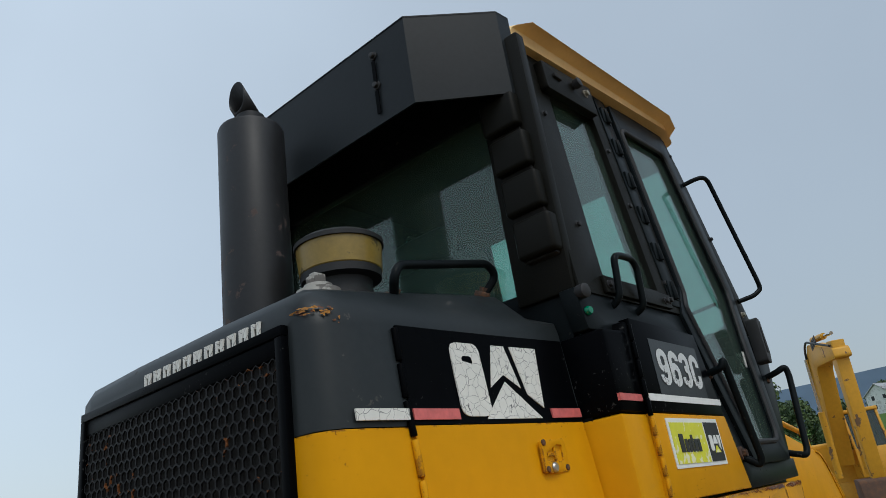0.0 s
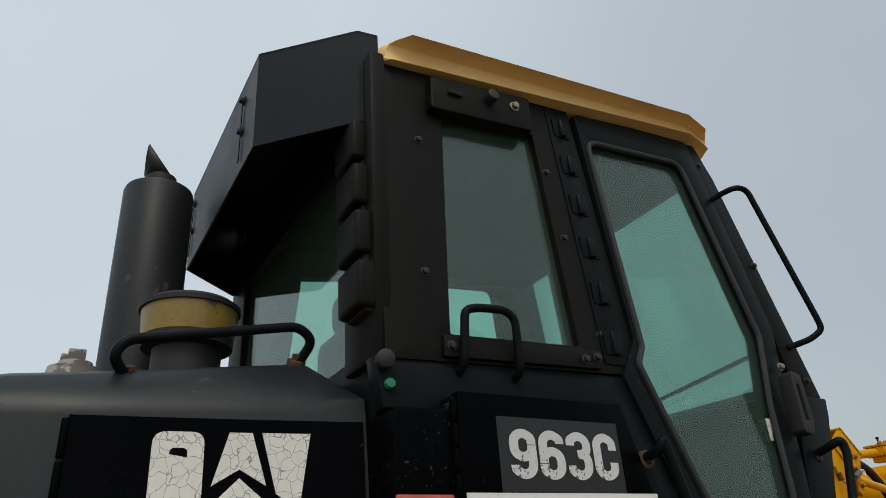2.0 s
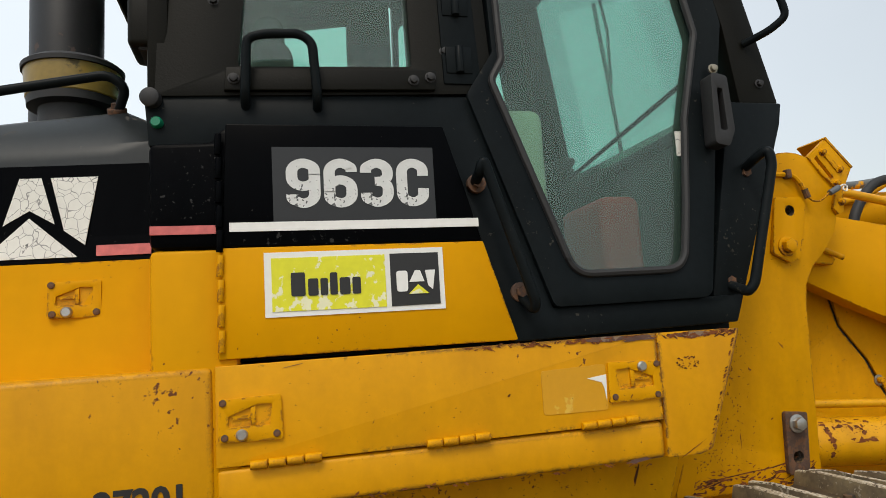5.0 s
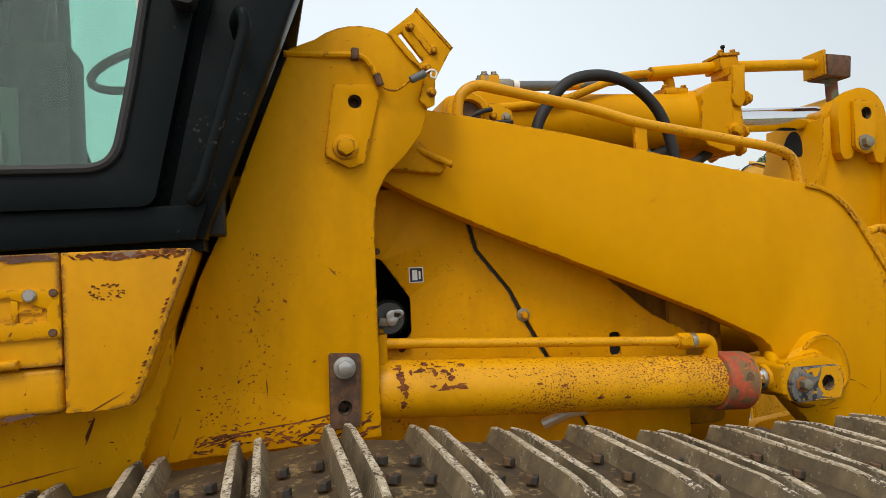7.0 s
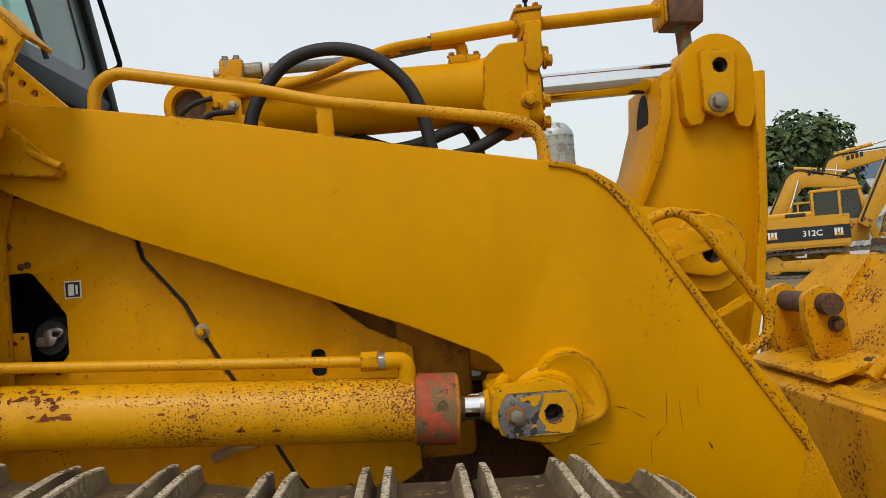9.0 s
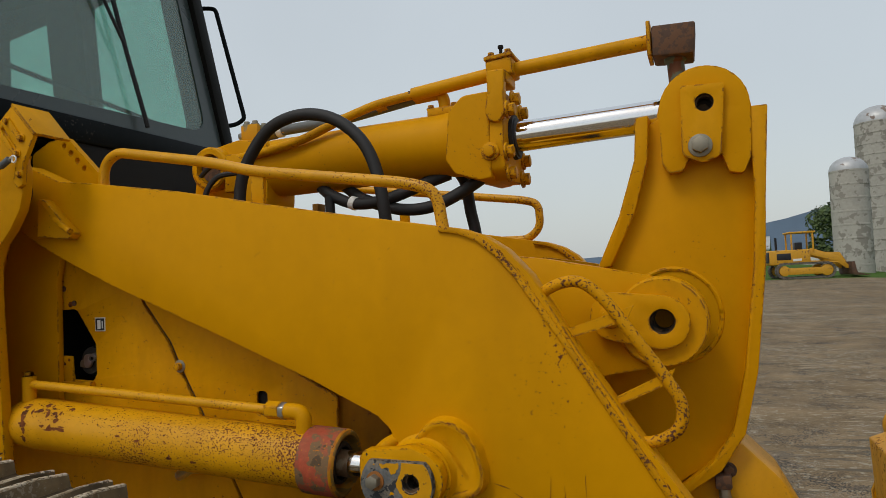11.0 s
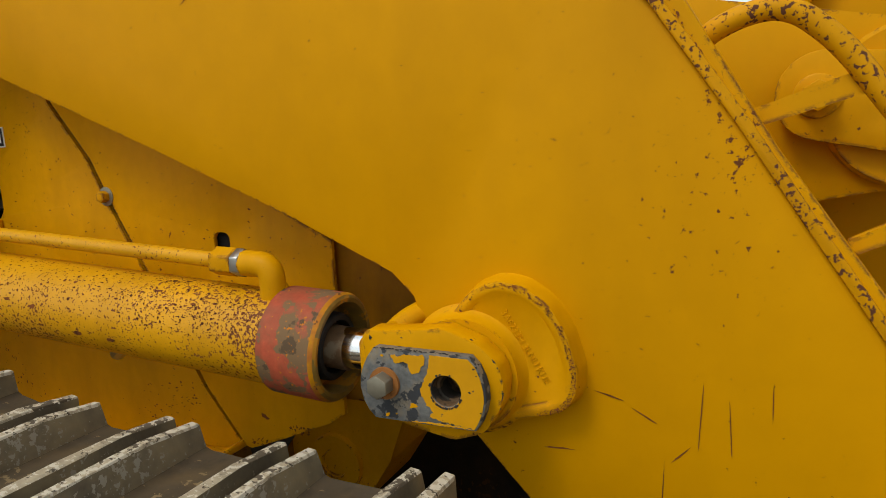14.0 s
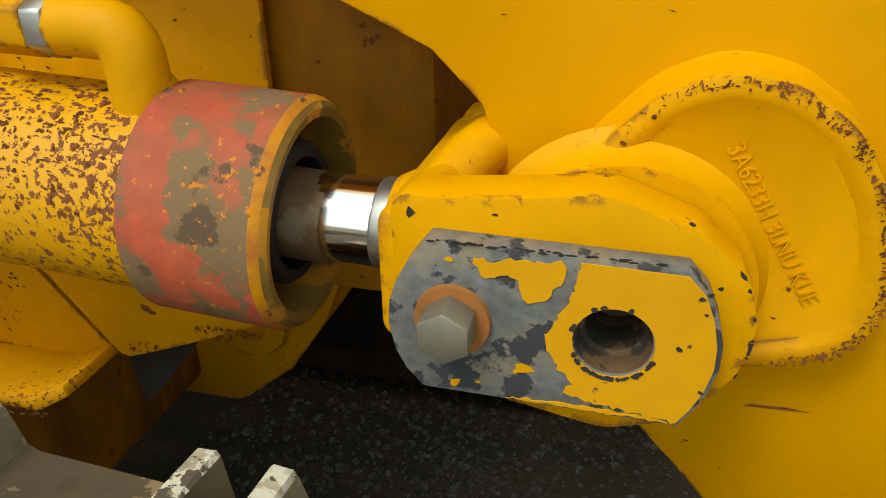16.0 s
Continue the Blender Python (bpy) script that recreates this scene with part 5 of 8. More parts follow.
part("cap_hasp", plate(rounded([(3.966, 1.252), (3.992, 1.248), (3.996, 1.268), (3.972, 1.272)], 0.005), GY + 0.014, GY + 0.022, b=0.001), zinc, tank_cap)
tab = part("bracket", plate(rounded([(3.926, 1.212), (3.966, 1.212), (3.962, 1.284), (3.928, 1.286)], 0.004), GY - 0.006, GY, b=0.001), yellow_chip, loader, "small yellow tab with rust spots")
part("bracket_foot", box(3.930, 4.040, GY - 0.016, GY - 0.001, 1.196, 1.214, 0.002), yellow_chip, tab)
flakes(tab, [(3.936, 1.262, 0.006, 0.006, 0), (3.952, 1.274, 0.006, 0.005, 20)], GY - 0.0063, rust_brown, 71)
mark = part("fuel_mark", plate([(4.045, 1.352), (4.081, 1.352), (4.081, 1.390), (4.045, 1.390)], GY - 0.0015, GY + 0.001), white_paint, loader, "small fuel pictogram label")
bm = plate([(4.0475, 1.3545), (4.0785, 1.3545), (4.0785, 1.3875), (4.0475, 1.3875)], GY - 0.0025, GY, holes=[[(4.053, 1.358), (4.053, 1.383), (4.066, 1.383), (4.066, 1.358)], [(4.069, 1.360), (4.069, 1.380), (4.074, 1.380), (4.074, 1.360)]])
part("pictogram", bm, black_ink, mark, "", False)
for x, z in ((3.930, 1.474), (3.969, 1.432), (3.901, 1.432)):
    part("weld_spot", rod((x, GY - 0.003, z), (x, GY + 0.002, z), 0.008, 12), rust_steel, guard)
# small hose fitting low between cylinder and track
bm = tube([(4.36, -0.40, 0.985), (4.42, -0.43, 1.015), (4.46, -0.44, 1.02)], 0.014, 0.02, 10)
part("hose_fitting", bm, steel, loader)
lip = part("guard_lip", plate([(4.02, 0.800), (4.545, 0.816), (4.588, 0.838), (4.592, 0.826), (4.550, 0.800), (4.02, 0.784)], -0.432, GY + 0.006, b=0.003), yellow_speck, guard, "folded lower lip with flaking rust")
flakes(lip, scatter(4.38, 4.56, 0.792, 0.806, 60, 0.0036, 41), -0.4325, rust_brown, 42)
flakes(guard, scatter(4.36, 4.50, 0.83, 0.93, 60, 0.0026, 43), GY - 0.0002, rust_brown, 44)
flakes(guard2, [(4.640, 0.888, 0.010, 0.004, -30), (4.647, 0.884, 0.005, 0.003, 10)] + scatter(4.69, 4.73, 0.866, 0.878, 26, 0.0028, 45, 80) + scatter(4.61, 4.65, 0.834, 0.846, 16, 0.0035, 46, 20), GY - 0.0024, rust_brown, 47)
# black wedge plate that fills the gap below the guard's edge
part("gap_wedge", plate([(4.578, 0.830), (4.690, 0.862), (4.640, 0.800), (4.590, 0.742)], GY + 0.022, GY + 0.028), rubber, guard2, "black wedge plate filling the gap behind the guard's edge")
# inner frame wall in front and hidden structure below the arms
part("frame_wall", box(4.76, 4.93, -0.345, 0.22, 0.92, 1.30, 0.02), yellow_brown, loader)
part("frame_cheek", box(4.45, 4.80, -0.33, -0.25, 1.0, 1.41, 0.01), yellow_brown, loader)
part("axle_block", box(3.9, 4.32, -0.30, 0.36, 0.40, 0.78, 0.02), yellow_brown, loader)

bore_rust = worn(material("rusty_bore", (0.11, 0.060, 0.025), 0.7, vary=0.5), (0.03, 0.022, 0.015), 0.25, 40, 20)


def open_bore(at, r, y0, y1, n=28):
    """The inside of a blind bore."""
    bm = bmesh.new()
    rings = [[bm.verts.new((at[0] + q * math.cos(math.tau * i / n), y, at[1] + q * math.sin(math.tau * i / n))) for i in range(n)] for q, y in ((r, y0), (r * 0.96, y0 + (y1 - y0) * 0.3), (r * 0.8, y0 + (y1 - y0) * 0.32), (r * 0.78, y1))]
    for a, b in zip(rings, rings[1:]):
        for i in range(n):
            bm.faces.new((a[i], a[(i + 1) % n], b[(i + 1) % n], b[i]))
    bm.faces.new(rings[-1])
    return bm


# ---- lift arm towers ----
def tower(s):
    right = [(3.932, 1.035), (3.933, 1.483), (3.940, 1.545), (3.962, 1.588), (4.005, 1.630), (4.040, 1.675), (4.054, 1.715)]
    top = circle(3.915, 1.752, 0.148, 14, 0, 128)
    outline = [(3.455, 1.030)] + right + [(4.063, 1.76)] + top[1:] + [(3.772, 1.848), (3.694, 1.659), (3.629, 1.493), (3.577, 1.385), (3.510, 1.200)]
    t = part("tower_plate", mirrored(plate(outline, -0.580, -0.552, holes=[circle(3.900, 1.740, 0.0145, 20), circle(3.855, 1.106, 0.0155, 18)], b=0.003, shear=-0.048, z_ref=1.68), s), yellow_chip, loader, "tall yellow tower plate with scratches along its foot")
    part("tower_inner_plate", mirrored(plate([(3.455, 1.030), (3.932, 1.035), (3.933, 1.50), (3.95, 1.57), (3.97, 1.66), (3.70, 1.66), (3.577, 1.385)], -0.385, -0.366, b=0.003), s), yellow, loader)
    part("tower_web", mirrored(plate([(3.50, 1.03), (3.545, 1.03), (3.845, 1.86), (3.80, 1.86)], -0.553, -0.384), s), yellow, loader)
    part("arm_pin", mirrored(rod((3.90, -0.56, 1.74), (3.90, -0.37, 1.74), 0.045, 24), s), rust_steel, loader)
    if s < 0:
        return
    keeper = plate(rounded([(3.858, 1.776), (3.940, 1.776), (3.953, 1.760), (3.914, 1.612), (3.884, 1.602), (3.834, 1.628)], [.004, .008, .008, .01, .012, .01]), -0.592, -0.579, holes=[circle(3.900, 1.740, 0.0145, 20)], b=0.0015)
    k = part("keeper_plate", keeper, yellow, t, "yellow pin keeper plate")
    part("pin_bore", open_bore((3.900, 1.740), 0.0144, -0.591, -0.556), bore_rust, k, "rusty bore", False)
    bolt(loader, (3.876, -0.592, 1.645), 0.034, yellow_chip)
    low = part("keeper_plate", plate(rounded([(3.824, 1.064), (3.886, 1.064), (3.892, 1.216), (3.826, 1.222)], 0.008), -0.568, -0.554, holes=[circle(3.855, 1.106, 0.0155, 18)], b=0.0015, shear=-0.048, z_ref=1.15), rust_steel, t, "rusty lower keeper plate")
    part("pin_bore", open_bore((3.855, 1.106), 0.0154, -0.566, -0.529), bore_rust, low, "rusty bore", False)
    bolt(loader, (3.857, -0.570, 1.190), 0.030, steel, washer_mat=rust_steel)
    # folded bracket with slots at the top
    tri = plate([(3.975, 1.886), (4.040, 1.937), (4.112, 1.855), (4.074, 1.788), (4.070, 1.735), (4.052, 1.727), (4.038, 1.745), (4.052, 1.803), (4.017, 1.835)], -0.594, -0.581, b=0.001,
                holes=[rounded([(3.997, 1.881), (4.042, 1.823), (4.050, 1.829), (4.005, 1.889)], 0.003)])
    br = part("slotted_bracket", tri, yellow_chip, t, "folded yellow bracket with slots")
    part("bracket_lip", plate([(4.036, 1.937), (4.041, 1.942), (4.117, 1.858), (4.111, 1.853)], -0.596, -0.490, b=0.001), yellow_chip, br)
    for x, z in ((4.024, 1.899), (4.072, 1.851), (4.057, 1.813), (4.064, 1.761)):
        bolt(br, (x, -0.595, z), 0.014, yellow_chip)
    # wire harness with a plug
    h = part("harness", tube([(3.760, -0.586, 1.838), (3.82, -0.590, 1.836), (3.905, -0.592, 1.838), (3.925, -0.596, 1.832), (3.942, -0.600, 1.805), (3.952, -0.600, 1.778)], 0.0068, 0.02, 8), yellow_chip, t, "yellow painted wire harness")
    part("harness_clip", box(3.896, 3.912, -0.604, -0.584, 1.826, 1.850, 0.003), rust_steel, h)
    part("tape", tube([(3.946, -0.601, 1.795), (3.954, -0.601, 1.772)], 0.0085, 0.01, 10), rust_steel, h)
    part("wire", tube([(3.953, -0.601, 1.776), (3.965, -0.602, 1.764), (3.985, -0.604, 1.760), (4.004, -0.606, 1.772), (4.020, -0.608, 1.786)], 0.0026, 0.012, 6), yellow_chip, h)
    part("plug", rod((4.016, -0.610, 1.782), (4.048, -0.610, 1.798), 0.0085, 10, b=0.002), material("grey_plug", (0.10, 0.11, 0.12), 0.5), h, "grey cable plug")
    part("wire", tube([(4.046, -0.610, 1.797), (4.062, -0.612, 1.806), (4.074, -0.612, 1.800), (4.070, -0.612, 1.786), (4.058, -0.612, 1.790), (4.062, -0.612, 1.800)], 0.0022, 0.006, 6), white_paint, h)
    part("slot_bar", plate(rounded([(4.020, 1.899), (4.032, 1.905), (4.074, 1.851), (4.064, 1.841)], 0.002), -0.598, -0.593), yellow_chip, br)
    # scars along the foot and below the keeper
    spots = scatter(3.54, 3.92, 1.040, 1.075, 90, 0.011, 3, 6, 0.30) + scatter(3.54, 3.92, 1.060, 1.095, 60, 0.007, 33, 6, 0.25) + scatter(3.56, 3.90, 1.09, 1.22, 46, 0.0032, 4) + [(3.70, 1.078, 0.11, 0.0022, 5), (3.80, 1.088, 0.07, 0.0018, 9), (3.62, 1.062, 0.06, 0.002, 12), (3.742, 1.335, 0.007, 0.003, -40), (3.842, 1.390, 0.012, 0.0016, -50), (3.70, 1.16, 0.0014, 0.022, 0)]
    flakes(t, spots, -0.5802, rust_brown, 7, shear=-0.048, z_ref=1.68)


both(tower)

# ---- lift arms ----
ARM_TOP = [(3.915, 1.815), (4.044, 1.758), (4.133, 1.748), (4.431, 1.700), (4.817, 1.622), (5.120, 1.566), (5.165, 1.558), (5.215, 1.540), (5.260, 1.510), (5.310, 1.455), (5.400, 1.300), (5.520, 1.120), (5.640, 0.950)]
ARM_LOW = [(5.560, 0.640), (5.330, 0.640), (5.230, 0.760), (5.128, 0.887), (5.076, 0.944), (5.002, 1.030), (4.993, 1.060), (4.995, 1.105), (4.986, 1.133), (4.957, 1.162), (4.802, 1.235), (4.563, 1.335), (4.300, 1.440), (4.203, 1.480), (4.052, 1.549), (3.955, 1.598), (3.850, 1.66)]


def arm(s):
    a = part("lift_arm", mirrored(plate(ARM_TOP + ARM_LOW, -0.464, -0.405, b=0.004, seg=2), s), yellow, loader, "broad yellow lift arm with fine scratches")
    return a


arms = [arm(1), arm(-1)]
part("cross_tube", rod((5.22, -0.41, 1.15), (5.22, 0.41, 1.15), 0.11, 32), yellow, loader, "yellow cross tube between the arms")
# cover plate that closes the arm's front edge and stands a little proud of its side
FRONT = [(5.120, 1.566), (5.165, 1.558), (5.205, 1.541), (5.246, 1.508), (5.286, 1.461), (5.374, 1.330), (5.440, 1.224), (5.527, 1.087), (5.645, 0.905)]
inner = []
for i, (x, z) in enumerate(FRONT):
    (xa, za), (xb, zb) = FRONT[max(i - 1, 0)], FRONT[min(i + 1, len(FRONT) - 1)]
    l = math.hypot(xb - xa, zb - za)
    inner.append((x + (zb - za) / l * 0.0125, z - (xb - xa) / l * 0.0125))
both(lambda s: part("arm_cover", mirrored(plate(FRONT + inner[::-1], -0.4705, -0.395, b=0.0025), s), rail_rust, arms[0] if s > 0 else arms[1], "cover plate edge with rust along it"))
# pads, boss and cast letters at the rod end
near = arms[0]
def casting(s):
    under = arms[0] if s > 0 else arms[1]
    outline = rounded([(4.985, 1.06), (5.020, 1.092), (5.078, 1.154), (5.110, 1.168), (5.142, 1.162), (5.172, 1.142), (5.193, 1.108), (5.205, 1.065), (5.203, 1.032), (5.185, 1.012), (5.131, 0.997), (5.04, 0.985)], [.02, .05, .06, .05, .05, .06, .06, .05, .04, .04, .03, .02], 5)
    bm = bmesh.new()
    mx, mz = 5.115, 1.075
    rings = []
    for k, y in ((1.03, -0.463), (1.0, -0.468), (0.985, -0.486), (0.965, -0.4925), (0.90, -0.4945), (0.84, -0.4935), (0.79, -0.4905)):
        rings.append([bm.verts.new((mx + (x - mx) * k, y, mz + (z - mz) * k)) for x, z in outline])
    for a, b in zip(rings, rings[1:]):
        for i in range(len(a)):
            j = (i + 1) % len(a)
            bm.faces.new((a[i], a[j], b[j], b[i]))
    bm.faces.new(rings[-1])
    c = part("casting", mirrored(bm, s), yellow_chip, under, "cast boss pad with raised letters")
    part("boss", mirrored(turned((5.070, -0.486, 1.053), (5.070, -0.510, 1.053), [(0, 0.081), (0.15, 0.076), (0.35, 0.072), (0.7, 0.069), (1, 0.068)], 44), s), yellow_chip, under)
    if s > 0:
        rnd = random.Random(8)
        spots = []
        for k in range(420):
            t = rnd.betavariate(2.0, 1.5) * 200 - 65
            reach = 1e3
            dx, dz = math.cos(radians(135 - t - 65)), math.sin(radians(135 - t - 65))
            for (xa, za), (xb, zb) in zip(outline, outline[1:] + outline[:1]):
                det = dx * (zb - za) - dz * (xb - xa)
                if abs(det) > 1e-9:
                    s1 = ((xa - mx) * (zb - za) - (za - mz) * (xb - xa)) / det
                    u1 = ((xa - mx) * dz - (za - mz) * dx) / det
                    if s1 > 0 and 0 <= u1 <= 1:
                        reach = min(reach, s1)
            if reach > 1:
                continue
            x, z = mx + dx * reach, mz + dz * reach
            q = rnd.uniform(0.895, 0.965)
            spots.append((mx + (x - mx) * q, mz + (z - mz) * q, 0.0004 + rnd.random() ** 3 * 0.0022, 0.0003 + rnd.random() ** 2 * 0.0011, rnd.uniform(0, 180)))
        flakes(c, spots, -0.4943, rust_brown, 9)


both(casting)
letter_yellow = grimy(material("cast_letter_yellow", (0.64, 0.295, 0.002), 0.46, vary=0.05, bump=0.08, spec=0.09), BROWN, 0.3, 7.0)
lettering("cast_letters", "3A6233H 3LNU KUE", (5.113, -0.4905, 1.127), 0.0128, letter_yellow, near, (0.527, 0, -0.85), (0.85, 0, 0.527), 0.0012, squeeze=0.86, label="raised cast letters")
# step rails on the arms
part("hose_rail", tube([(4.165, -0.434, 1.735), (4.170, -0.434, 1.795), (4.212, -0.434, 1.824), (4.509, -0.434, 1.768), (4.641, -0.436, 1.732), (5.036, -0.440, 1.668), (5.108, -0.440, 1.645), (5.120, -0.440, 1.560)], 0.0135, 0.045), yellow_speck, arms[0], "bent yellow rail with rust along its top")
far_pipe = part("hose_rail", tube([(4.165, 0.434, 1.735), (4.170, 0.434, 1.795), (4.212, 0.434, 1.830), (4.700, 0.434, 1.762), (5.080, 0.434, 1.706), (5.135, 0.434, 1.690), (5.138, 0.434, 1.610), (5.095, 0.434, 1.572), (4.965, 0.434, 1.575)], 0.0135, 0.05), yellow_speck, arms[1], "bent yellow pipe that turns back to its fitting")
part("pipe_fitting", rod((4.925, 0.434, 1.576), (4.968, 0.434, 1.575), 0.021, 6, b=0.002), yellow_chip, far_pipe)
both(lambda s: part("rail_post", mirrored(box(4.632, 4.668, -0.440, -0.428, 1.645, 1.725, 0.002), s), yellow_chip, arms[0] if s > 0 else arms[1]))
both(lambda s: part("front_rail", mirrored(tube([(5.300, -0.430, 1.395), (5.345, -0.435, 1.430), (5.402, -0.437, 1.442), (5.450, -0.437, 1.402), (5.548, -0.437, 1.262), (5.588, -0.437, 1.198), (5.582, -0.437, 1.150), (5.537, -0.435, 1.122), (5.470, -0.430, 1.120)], 0.0118, 0.04), s), rail_rust, arms[0] if s > 0 else arms[1], "bent yellow rail with rusty wear"))
both(lambda s: part("rail_strap", mirrored(plate([(5.36, 1.318), (5.375, 1.342), (5.505, 1.385), (5.49, 1.355)], -0.435, -0.423), s), yellow_chip, arms[0] if s > 0 else arms[1]))
both(lambda s: part("rail_strap", mirrored(plate([(5.455, 1.185), (5.465, 1.208), (5.575, 1.262), (5.565, 1.235)], -0.435, -0.423), s), yellow_chip, arms[0] if s > 0 else arms[1]))
# forged hook by the tower
part("hook", tube([(4.030, -0.478, 1.670), (4.078, -0.498, 1.642), (4.128, -0.508, 1.618)], 0.0078, 0.02, 12), yellow_chip, near)
part("hook_root", plate(rounded([(4.000, 1.715), (4.022, 1.708), (4.118, 1.615), (4.104, 1.600), (3.99, 1.612)], 0.006), -0.494, -0.462, b=0.005), yellow_chip, near)


# ---- lift cylinders ----
def inside_bar(x, z):
    return 4.962 < x < 5.112 and 1.0125 < z < 1.0965


def lift_cylinder(s):
    y = -0.476
    a, b = Vector((3.90, y, 1.125)), Vector((4.798, y, 1.0665))
    m = lambda bm: mirrored(bm, s)
    ax = (b - a).normalized()
    c = part("lift_cylinder", m(turned(a, b, [(0, 0.050), (0.03, 0.062), (0.08, 0.0655), (1, 0.0655)], 40)), yellow_speck, loader, "yellow lift cylinder thickly specked with rust")
    g0, g1 = b - ax * 0.004, b + ax * 0.088
    part("gland", m(turned(g0, g1, [(0, 0.060), (0.001, 0.067), (0.04, 0.0735), (0.91, 0.0735)], 44, caps=False)), red_band, c, "faded red cylinder gland")
    part("gland_rim", m(turned(g0, g1, [(0.909, 0.0735), (0.92, 0.0733), (0.97, 0.0705)], 44, caps=False)), gland_rim, c, "worn yellow edge of the gland")
    part("gland_face", m(turned(g0, g1, [(0.969, 0.0706), (1.0, 0.067), (0.99, 0.0615), (0.62, 0.055), (0.60, 0.030)], 44, caps=False)), gland_face, c, "oily yellow-brown gland face")
    part("seal", m(turned(b + ax * 0.045, b + ax * 0.078, [(0, 0.047), (0.9, 0.0455), (1, 0.043), (1.001, 0.036), (0.5, 0.034)], 32)), rubber, c)
    part("rod_wiper", m(turned(b + ax * 0.05, b + ax * 0.100, [(0, 0.0290), (1, 0.0286)], 32)), worn(material("oily_brown_rod", (0.135, 0.080, 0.042), 0.5, 0.1, vary=0.4, spec=0.2), (0.22, 0.16, 0.10), 0.10, 20, 8), c, "oily brown end of the rod")
    part("piston_rod", m(turned(b + ax * 0.05, Vector((4.955, y, 1.060)), [(0, 0.0272), (0.80, 0.0272), (0.802, 0.0268), (1, 0.0268)], 32)), chrome, c, "bright chrome piston rod")
    part("rod_end", m(turned(Vector((4.9285, y, 1.0612)), Vector((4.945, y, 1.0603)), [(0, 0.0274), (0.1, 0.0282), (1, 0.0282)], 32)), steel, c, "dull steel end of the rod")
    part("rod_collar", m(turned(Vector((4.938, y, 1.061)), Vector((4.975, y, 1.059)), [(0, 0.030), (0.3, 0.036), (1, 0.044)], 32)), yellow_chip, c)
    # fork round the arm's end: a solid root, one cheek outside and one inside
    cheek = rounded([(4.957, 1.110), (4.985, 1.110), (5.029, 1.114), (5.062, 1.118), (5.104, 1.103), (5.127, 1.082), (5.133, 1.060), (5.129, 1.033), (5.108, 1.000), (5.070, 0.987), (5.02, 0.996), (4.962, 1.012)], [.012, .03, .03, .03, .03, .02, .02, .03, .03, .03, .03, .012])
    f = part("rod_fork", m(plate(cheek, -0.543, -0.512, holes=[circle(5.070, 1.051, 0.0182, 28)], b=0.006, seg=2)), yellow_chip, c, "forged yellow rod fork with chipped paint")
    part("fork_cheek", m(plate([(x, z) for x, z in cheek], -0.400, -0.362, b=0.009, seg=3)), yellow_chip, f)
    root = plate(rounded([(4.948, 1.026), (4.948, 1.096), (4.975, 1.111), (4.990, 1.095), (4.992, 1.06), (4.985, 1.01)], 0.012), -0.5425, -0.372, b=0.014, seg=3)
    part("fork_root", m(root), yellow_chip, f)
    part("fork_rib", m(tube(arc_points([(4.968, -0.525, 1.066), (4.970, -0.498, 1.086), (4.984, -0.462, 1.104), (5.010, -0.425, 1.110), (5.05, -0.39, 1.100)], 24), 0.0170, 0.004, 16)), yellow_chip, f)
    if s > 0:
        bar = [(4.980, 1.0945), (5.099, 1.0925), (5.108, 1.083), (5.114, 1.070), (5.1175, 1.057), (5.118, 1.044), (5.115, 1.030), (5.110, 1.018), (5.104, 1.008), (4.977, 1.0085), (4.968, 1.018), (4.962, 1.030), (4.959, 1.045), (4.960, 1.058), (4.964, 1.070), (4.971, 1.083)]
        worn_plate = worn(material("half_bare_plate", (0.62, 0.29, 0.004), 0.42, vary=0.08, spec=0.3), (0.062, 0.064, 0.066), 0.055, 60, 8, rough=0.45, metal=0.5)
        bare = worn(grimy(material("bare_keeper_steel", (0.150, 0.152, 0.150), 0.5, 0.15, vary=0.45, fine=140, bump=0.4, big=25, spec=0.35), (0.33, 0.22, 0.085), 0.9, 26.0, (1, 1, 1), 0.46), (0.045, 0.047, 0.052), 0.21, 45, 16)
        k = part("keeper_bar", plate(bar, -0.558, -0.543, holes=[circle(5.070, 1.051, 0.0180, 28)], b=0.0012), bare, c, "keeper plate with paint worn to grey steel")
        # what is left of the paint, with a ragged edge
        rnd = random.Random(19)
        def ragged(pts, rough_from, amp=0.0013, step=0.0022):
            out = []
            for i, ((xa, za), (xb, zb)) in enumerate(zip(pts, pts[1:] + pts[:1])):
                n = max(1, int(math.hypot(xb - xa, zb - za) / step)) if i >= rough_from else 1
                for q in range(n):
                    u = q / n
                    e = amp if i > rough_from or q else 0.0
                    out.append((xa + (xb - xa) * u + rnd.uniform(-e, e), za + (zb - za) * u + rnd.uniform(-e, e)))
            return out
        left_paint = [(5.052, 1.0915), (5.0985, 1.0905), (5.107, 1.0815), (5.112, 1.069), (5.115, 1.056), (5.1155, 1.044), (5.113, 1.031), (5.108, 1.019), (5.103, 1.0105), (5.090, 1.012), (5.074, 1.0135), (5.055, 1.0165), (5.047, 1.018), (5.053, 1.024), (5.043, 1.036), (5.038, 1.050), (5.043, 1.061), (5.050, 1.075)]
        upper_paint = [(5.003, 1.088), (5.013, 1.087), (5.021, 1.090), (5.031, 1.089), (5.045, 1.0905), (5.046, 1.084), (5.039, 1.072), (5.032, 1.067), (5.026, 1.070), (5.026, 1.076), (5.022, 1.081), (5.014, 1.080), (5.007, 1.078)]
        part("paint", plate(ragged(upper_paint, 0), -0.5587, -0.5574), worn_plate, k, "yellow paint left on the plate", False)
